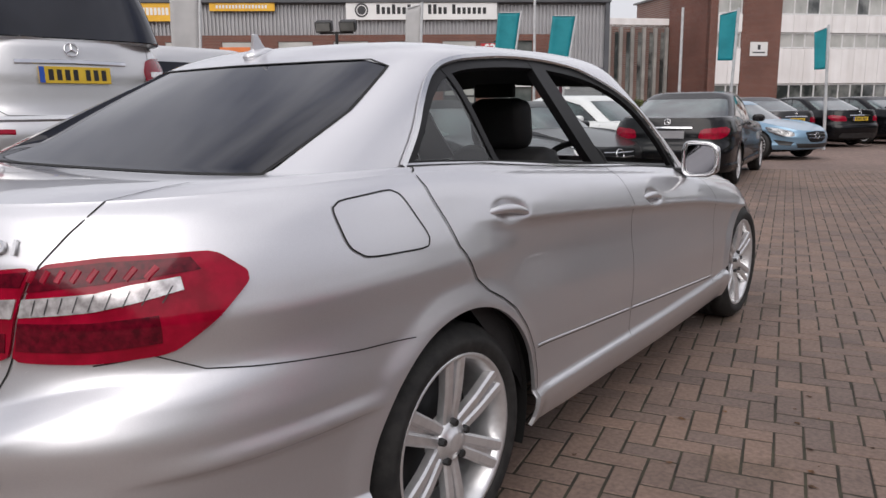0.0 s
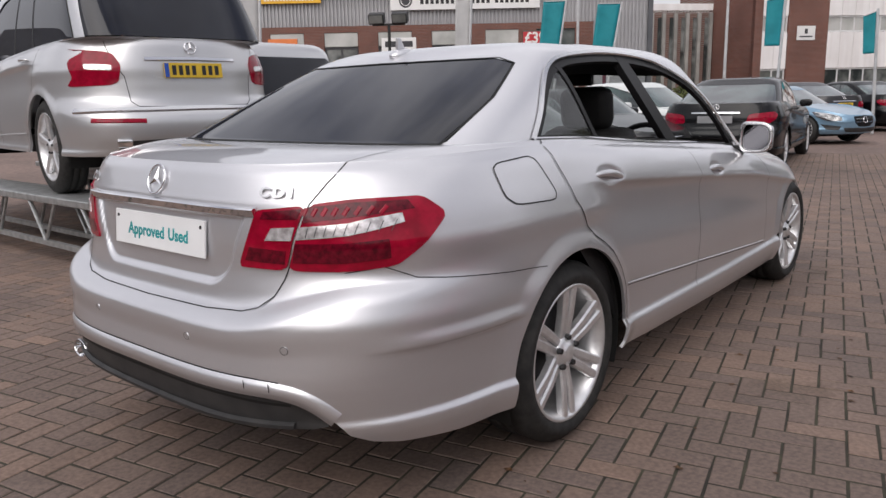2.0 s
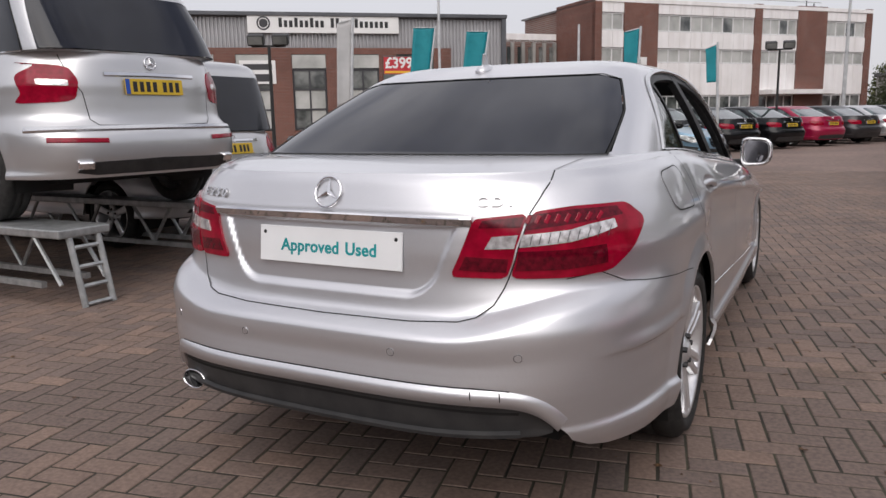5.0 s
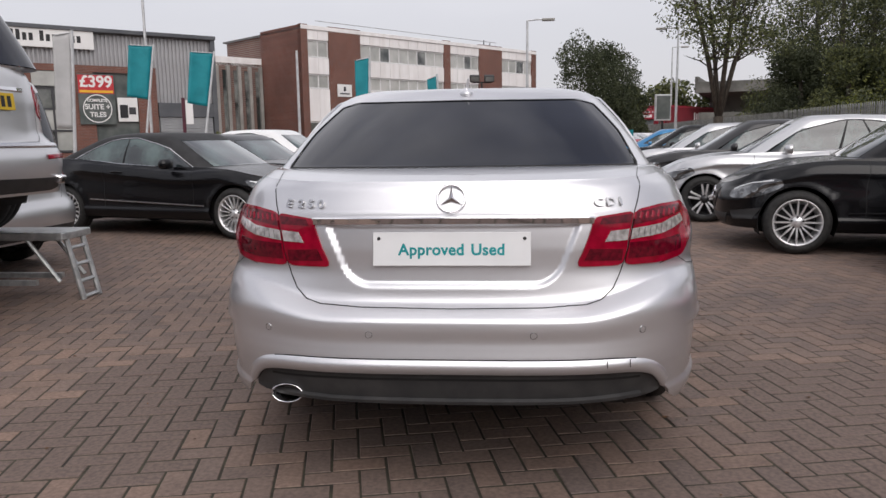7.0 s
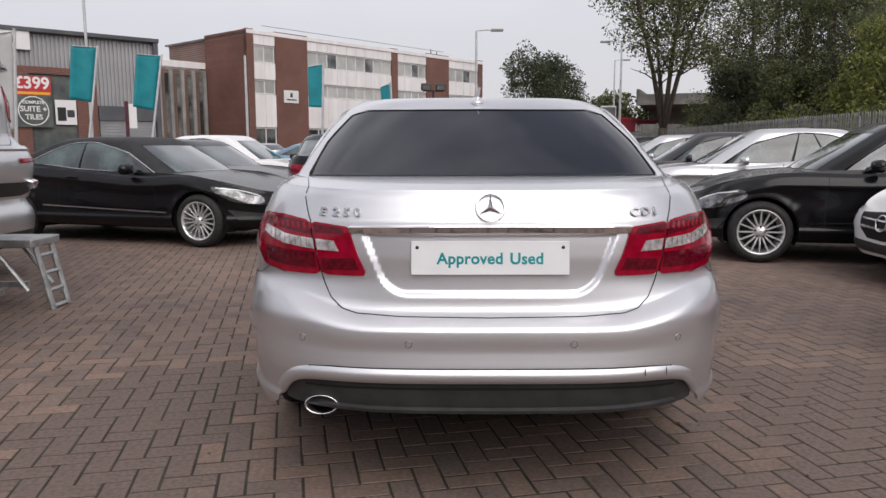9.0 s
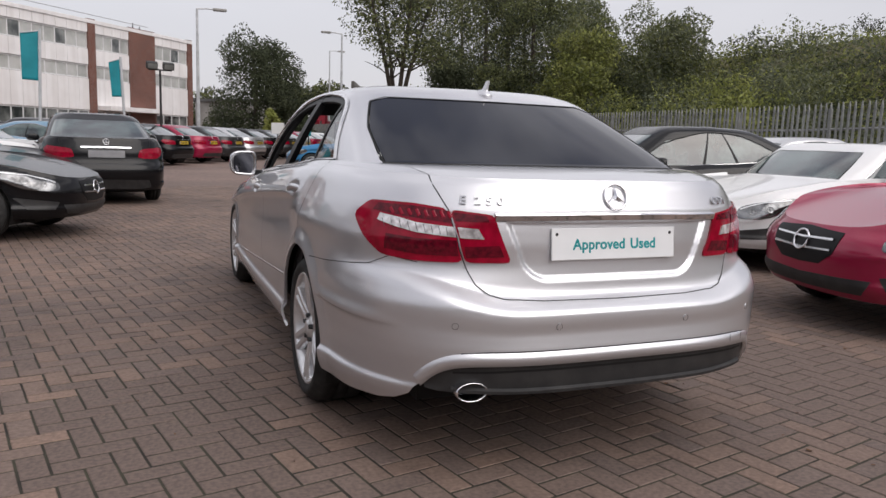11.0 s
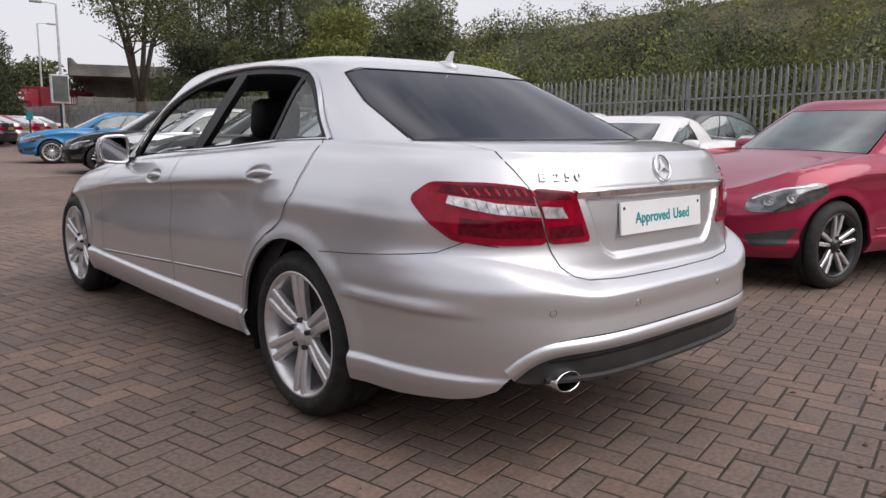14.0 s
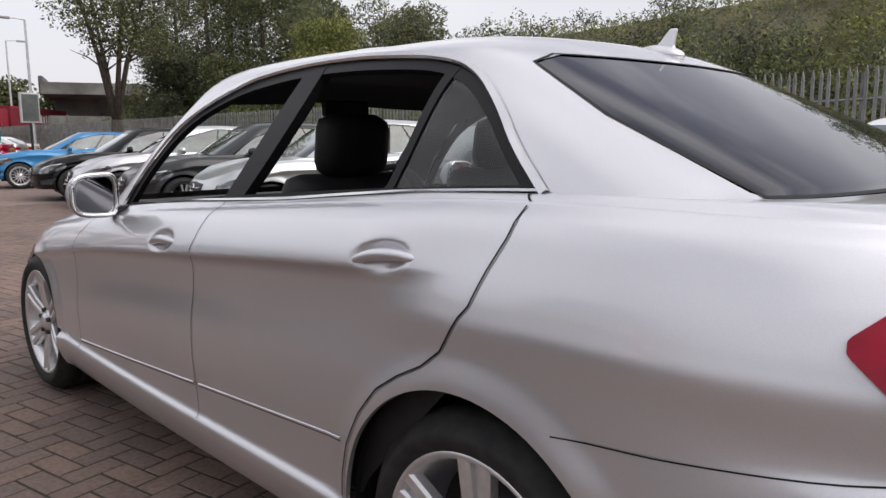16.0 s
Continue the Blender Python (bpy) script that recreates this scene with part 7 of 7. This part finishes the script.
def clumps(rg, blobs, count, spread=0.28):
    """Places near the skin of uneven blobs (x, y, z, rx, ry, rz)."""
    out = []
    weights = np.array([b[3] * b[5] for b in blobs])
    for b, k in zip(blobs, rg.multinomial(count, weights / weights.sum())):
        d = rg.normal(size=(k, 3))
        d /= np.linalg.norm(d, axis=1, keepdims=True)
        r = 1 - np.abs(rg.normal(size=(k, 1))) * spread
        lump = 1 + 0.16 * np.sin(d[:, :1] * 5.1 + b[0]) * np.sin(d[:, 1:2] * 4.7 + b[1]) + 0.12 * np.sin(d[:, 2:] * 6.3 + b[2])
        out.append(np.array(b[:3]) + d * r * lump * np.array(b[3:]))
    return np.concatenate(out)


def tree(x, y, h, spread, seed, label, mats, count, size, trunk=0.22, forks=4, fork_at=0.25, crown_from=0.35, lean=0.0):
    rg = np.random.default_rng(seed)
    t = thing("tree", pose(x, y, 0), label, "tree", "trees along the railway")
    bm = bmesh.new()
    base = Vector((0, 0, -0.1))
    fork = Vector((lean, 0, h * fork_at))
    add_tube(bm, [base, Vector((lean * 0.3, 0.03, h * fork_at * 0.5)), fork], [trunk * 1.25, trunk, trunk * 0.9], 10)
    part("trunk", bm, BARK, t, smooth=True)
    tips = []
    for k in range(forks):
        a = 2 * math.pi * (k + rg.uniform(-0.2, 0.2)) / forks
        reach, top = spread * rg.uniform(0.45, 0.8), h * rg.uniform(0.78, 0.97)
        p1 = fork + Vector((math.cos(a) * reach * 0.25, math.sin(a) * reach * 0.25, (top - fork.z) * 0.3))
        p2 = fork + Vector((math.cos(a) * reach * 0.6, math.sin(a) * reach * 0.6, (top - fork.z) * 0.65))
        p3 = fork + Vector((math.cos(a) * reach, math.sin(a) * reach, top - fork.z))
        limb = bmesh.new()
        add_tube(limb, [fork - Vector((0, 0, 0.15)), p1, p2, p3], [trunk * 0.56, trunk * 0.46, trunk * 0.30, trunk * 0.08], 8)
        for q in (p1, (p1 + p2) / 2, p2, (p2 + p3) / 2):
            for j in range(3):
                b = rg.uniform(0, 2 * math.pi)
                e = q + Vector((math.cos(b) * spread * 0.42, math.sin(b) * spread * 0.42, rg.uniform(0.0, 0.16) * h))
                add_tube(limb, [q, (q + e) / 2 + Vector((0, 0, 0.1)), e], [trunk * 0.2, trunk * 0.12, trunk * 0.03], 5)
                tips.append(e)
        part("limb", limb, BARK, t, smooth=True)
        tips.append(p3)
    blobs = [(e.x, e.y, e.z, spread * rg.uniform(0.20, 0.36), spread * rg.uniform(0.20, 0.36), spread * rg.uniform(0.14, 0.26)) for e in tips if e.z > h * crown_from]
    for k, m in enumerate(mats):
        c = clumps(rg, blobs, count // len(mats), 0.35)
        leaves("crown", c, rg.uniform(size * 0.6, size * 1.3, len(c)), seed + k, m, t, kind="stuff")
    return t


def bushy_tree(x, y, h, r, seed, label, mats, count, size):
    """A tree leafy to the ground: many uneven clumps round short limbs."""
    rg = np.random.default_rng(seed)
    t = thing("tree", pose(x, y, 0), label, "tree", "trees along the railway")
    bm = bmesh.new()
    add_tube(bm, [(0, 0, -0.1), (0.1, 0, h * 0.4), (0, 0.1, h * 0.9)], [0.28, 0.18, 0.04], 8)
    part("trunk", bm, BARK, t, smooth=True)
    blobs = []
    for k in range(34):
        z = h * rg.uniform(0.10, 0.93)
        w = r * (1.0 - 0.75 * max(0, z / h - 0.35) ** 1.3 / 0.55) * rg.uniform(0.35, 0.85)
        a = rg.uniform(0, 2 * math.pi)
        s = r * rg.uniform(0.22, 0.42)
        blobs.append((math.cos(a) * w, math.sin(a) * w, z, s, s, s * rg.uniform(0.8, 1.2)))
    for k, m in enumerate(mats):
        c = clumps(rg, blobs, count // len(mats), 0.25)
        c = c[c[:, 2] > 0.05]
        leaves("crown", c, rg.uniform(size * 0.6, size * 1.3, len(c)), seed + k, m, t, kind="stuff")
    return t


# the bank beyond the fence
def bank_rise(y):
    return float(np.interp(y, [8, 14, 22, 30, 48, 66], [1.0, 0.94, 0.90, 0.90, 0.86, 0.0]))


bank_bm = bmesh.new()
grid = []
for i in range(46):
    row = []
    yb = -40 + 3.0 * i
    for j, (x, z) in enumerate(((13.2, -0.05), (14.5, 0.25), (17.0, 1.5), (20.0, 3.5), (23.0, 5.4), (25.0, 6.25), (27.0, 6.45), (40.0, 6.45))):
        rise = bank_rise(yb)
        zz = z * rise + min(1, 3 * rise) * (0.35 * noise.noise((x * 0.3, yb * 0.3, 0)) if 0 < j < 5 else 0.06 * noise.noise((x, yb * 0.5, 3))) - 0.12 * (1 - min(1, 3 * rise))
        row.append(bank_bm.verts.new((x, yb, zz)))
    grid.append(row)
for a, b in zip(grid, grid[1:]):
    for k in range(7):
        bank_bm.faces.new((a[k], b[k], b[k + 1], a[k + 1]))
bmesh.ops.recalc_face_normals(bank_bm, faces=bank_bm.faces)
bank = part("embankment", bank_bm, SOIL, smooth=True)
tagged(bank, "grassy railway embankment beyond the fence", "ground", kind="structure")


def bank_z(x, y):
    rise = bank_rise(y)
    return float(np.interp(x, [13.2, 14.5, 17, 20, 23, 25, 27, 40], [-0.05, 0.25, 1.5, 3.5, 5.4, 6.25, 6.45, 6.45])) * rise


rg = np.random.default_rng(11)
groups = {k: [] for k in LEAF}
for k in range(680):
    x, y = rg.uniform(13.8, 24.0), rg.uniform(-14, 46)
    if x > 20.5 and rg.uniform() < 0.45:
        continue
    hgt = rg.uniform(0.6, 1.35) * (1.45 if x < 17.5 else 0.95)
    w = rg.uniform(0.6, 1.5)
    nm = ("olive_leaf", "yellow_leaf", "olive_leaf", "grey_leaf", "dark_leaf", "yellow_leaf")[int(rg.integers(6))]
    groups[nm].append((x, y, bank_z(x, y) + hgt * 0.45, w, w, hgt))
for k, (nm, blobs) in enumerate(groups.items()):
    c = clumps(rg, blobs, 85000, 0.34)
    shrubs = leaves("bank_shrubs", c, rg.uniform(0.035, 0.095, len(c)), 50 + k, LEAF[nm], None, kind="stuff")
    tagged(shrubs, "green and yellow shrubs covering the railway bank", "shrubs", kind="stuff")
# tufts along the crest
c = np.stack([rg.uniform(23.5, 25.8, 5000), rg.uniform(-14, 46, 5000), np.zeros(5000)], 1)
c[:, 2] = [bank_z(a, b) + abs(rg.normal()) * 0.22 for a, b, _ in c]
tagged(leaves("crest_grass", c, rg.uniform(0.08, 0.22, len(c)), 77, LEAF["olive_leaf"], None, 0.12), "dry grass along the crest of the bank", "grass", kind="stuff")
for k, (y, h) in enumerate(((6.0, 1.5), (7.5, 1.1), (10.5, 1.0), (14.2, 1.6), (15.5, 1.2), (19.0, 0.9))):
    tree(24.6, y, h, 0.7, 200 + k, "thin leafy sapling on the crest of the bank", (LEAF["dark_leaf"],), 260, 0.06, trunk=0.018, forks=4, fork_at=0.15, crown_from=0.2).location.z = 6.0 * bank_rise(y) + 0.05

# trees
tree(8.75, 28.6, 9.8, 3.5, 21, "tall spreading tree with a forked dark trunk", (LEAF["dark_leaf"], LEAF["olive_leaf"]), 17000, 0.075, trunk=0.20, forks=4, fork_at=0.20, crown_from=0.46)
for k, (x, y, h, r, mats) in enumerate(((17.5, 38.5, 11.5, 3.6, ("dark_leaf", "olive_leaf")), (19.5, 31.5, 8.6, 3.0, ("grey_leaf", "olive_leaf")), (21.5, 36.0, 10.0, 3.4, ("grey_leaf", "dark_leaf")), (17.0, 26.5, 6.2, 2.4, ("olive_leaf", "yellow_leaf")), (20.5, 25.0, 7.2, 2.4, ("olive_leaf", "grey_leaf")), (23.0, 44.0, 12.0, 4.2, ("dark_leaf", "grey_leaf")), (15.6, 33.0, 5.0, 2.0, ("dark_leaf", "olive_leaf")), (18.3, 34.2, 10.5, 3.0, ("dark_leaf", "olive_leaf")), (20.2, 41.0, 13.0, 4.0, ("dark_leaf", "grey_leaf")), (18.6, 29.0, 7.6, 2.6, ("grey_leaf", "olive_leaf")), (22.5, 29.5, 8.2, 2.8, ("olive_leaf", "grey_leaf")), (19.0, 45.5, 12.0, 3.8, ("dark_leaf", "olive_leaf")), (15.2, 37.5, 5.6, 2.2, ("dark_leaf", "dark_leaf")))):
    bushy_tree(x, y, h, r, 300 + 7 * k, "dense leafy tree beyond the fence", [LEAF[q] for q in mats], 22000, 0.085)
bushy_tree(6.9, 57.4, 8.3, 4.7, 400, "broad round-headed tree beyond the far row", [LEAF["dark_leaf"], LEAF["dark_leaf"]], 30000, 0.12)
bushy_tree(10.3, 59.5, 5.6, 1.7, 407, "smaller leafy tree beside the broad one", [LEAF["dark_leaf"], LEAF["olive_leaf"]], 7000, 0.20)
bushy_tree(7.0, 50.0, 2.9, 0.8, 414, "young pale green tree before the broad one", [LEAF["yellow_leaf"]], 1500, 0.14)
for k, (x, y, h, r) in enumerate(((18.0, 80, 6.5, 4), (23.5, 82, 6.0, 4), (29, 84, 6.2, 4), (24, 60, 5.0, 2.5), (6.5, 88, 5.5, 3.5))):
    bushy_tree(x, y, h, r, 500 + 7 * k, "distant leafy tree beyond the yard", [LEAF["olive_leaf"], LEAF["dark_leaf"]], 5000, 0.24)
for k in range(4):
    bushy_tree(-14.6 + 1.35 * k, 31.2 + 1.3 * k, 1.5, 0.9, 600 + 7 * k, "low green hedge shrub before the warehouse", [LEAF["olive_leaf"]], 900, 0.10)

# ---- herringbone block paving, nearest blocks as pieces of the ground ----
def paver_mesh():
    g, c = 0.0044, 0.0028
    bm = bmesh.new()
    add_box(bm, (g, g, -0.03), (0.2 - g, 0.1 - g, 0.0))
    top = [e for e in bm.edges if all(v.co.z > -0.001 for v in e.verts)]
    bmesh.ops.bevel(bm, geom=top, offset=c, segments=1, affect="EDGES")
    bmesh.ops.delete(bm, geom=[f for f in bm.faces if f.calc_center_median().z < -0.029], context="FACES")
    return bm


pm_bm = paver_mesh()
paver_v = np.array([v.co[:] for v in pm_bm.verts])
paver_f = [[v.index for v in f.verts] for f in (pm_bm.verts.index_update(), pm_bm.faces)[1]]
paver_me = bpy.data.meshes.new("paver")
pm_bm.to_mesh(paver_me)
pm_bm.free()
paver_me.materials.append(PAVER)
PAVE_TURN = radians(12.0)
PAVE_X0, PAVE_Y0 = 0.005, -0.085
cs, sn = math.cos(PAVE_TURN), math.sin(PAVE_TURN)
rg = np.random.default_rng(5)
verts, faces, pieces = [], [], 0
PAVE_X, PAVE_Y = (-75, 75), (-45, 150)
for i in range(*PAVE_X):
    for j in range(*PAVE_Y):
        k = (i - j) % 4
        if k not in (0, 3):
            continue
        x, y, up = i * 0.1 + PAVE_X0, j * 0.1 + PAVE_Y0, k == 3
        wx, wy = x * cs - y * sn, x * sn + y * cs
        turn = PAVE_TURN + (math.pi / 2 if up else 0) + rg.normal() * 0.006
        z, tx, ty = rg.normal() * 0.0007, rg.normal() * 0.006, rg.normal() * 0.006
        ox = x + (0.1 if up else 0.0)
        px, py = ox * cs - y * sn, ox * sn + y * cs
        near = (1.15 < wx < 2.1 and -0.2 < wy < 1.6) or (-2.0 < wx < -1.15 and 0.0 < wy < 1.6) or (-0.7 < wx < 0.7 and -1.0 < wy < -0.35)
        if near and pieces < 300:
            o = new("paver", paver_me)
            o.parent = ground
            o.matrix_parent_inverse = ground.matrix_world.inverted()
            o.matrix_basis = Matrix.Translation((px, py, z)) @ Matrix.Rotation(turn, 4, "Z") @ Matrix.Rotation(tx * 0.5, 4, "X")
            pieces += 1
            continue
        c, s = math.cos(turn), math.sin(turn)
        v = paver_v.copy()
        v[:, 2] += tx * (v[:, 0] - 0.1) + ty * (v[:, 1] - 0.05) + z
        v = np.stack([px + v[:, 0] * c - v[:, 1] * s, py + v[:, 0] * s + v[:, 1] * c, v[:, 2]], 1)
        b = len(verts) * len(paver_v)
        verts.append(v)
        faces.append([[b + q for q in f] for f in paver_f])
me = bpy.data.meshes.new("pavers")
me.from_pydata(np.concatenate(verts).tolist(), [], [f for g in faces for f in g])
me.materials.append(PAVER)
rest = new("pavers", me)
rest.parent = ground
rest.matrix_parent_inverse = ground.matrix_world.inverted()
tagged(rest, "brown clay block pavers in a herringbone bond", kind="stuff")
bm = bmesh.new()
m_ = pose(0, 0, -0.0026, 0, 0, 12.0)
bm.faces.new([bm.verts.new(m_ @ Vector(p)) for p in ((-7.38, -4.38, 0), (7.38, -4.38, 0), (7.38, 14.88, 0), (-7.38, 14.88, 0))])
bed = part("joint_sand", bm, JOINT, ground)
bed.matrix_parent_inverse = ground.matrix_world.inverted()

# dry leaf scraps lying on the paving
LITTER = vary(material("dry_leaf", (0.10, 0.05, 0.02), 0.8), 40, (0.045, 0.022, 0.012), (0.16, 0.085, 0.035))
by_island(LITTER, (0.5, 0.5, 0.5), (1.3, 1.2, 1.1))
rg = np.random.default_rng(31)
spots = np.concatenate([rg.uniform((-3.0, -1.6), (3.2, 2.4), (70, 2)), rg.normal((1.05, -0.35), (0.10, 0.07), (14, 2)), rg.normal((0.55, -0.55), (0.25, 0.10), (12, 2)), rg.normal((-0.5, -0.9), (0.30, 0.12), (14, 2)), rg.normal((1.5, 2.2), (0.2, 0.5), (12, 2))])
verts, faces = [], []
for x, y in spots:
    a, r = rg.uniform(0, 6.28), rg.uniform(0.006, 0.020)
    b = len(verts)
    for k in range(7):
        t = a + 2 * math.pi * k / 7
        q = r * rg.uniform(0.6, 1.2) * (1.0 if k % 2 else 0.7)
        verts.append((x + q * math.cos(t), y + 0.7 * q * math.sin(t), 0.0022 + rg.uniform(0, 0.005)))
    verts.append((x, y, 0.0030))
    faces += [(b + k, b + (k + 1) % 7, b + 7) for k in range(7)]
me = bpy.data.meshes.new("leaf_litter")
me.from_pydata(verts, [], faces)
me.materials.append(LITTER)
tagged(new("leaf_litter", me), "dry brown leaf scraps scattered on the paving", "leaves", kind="stuff")
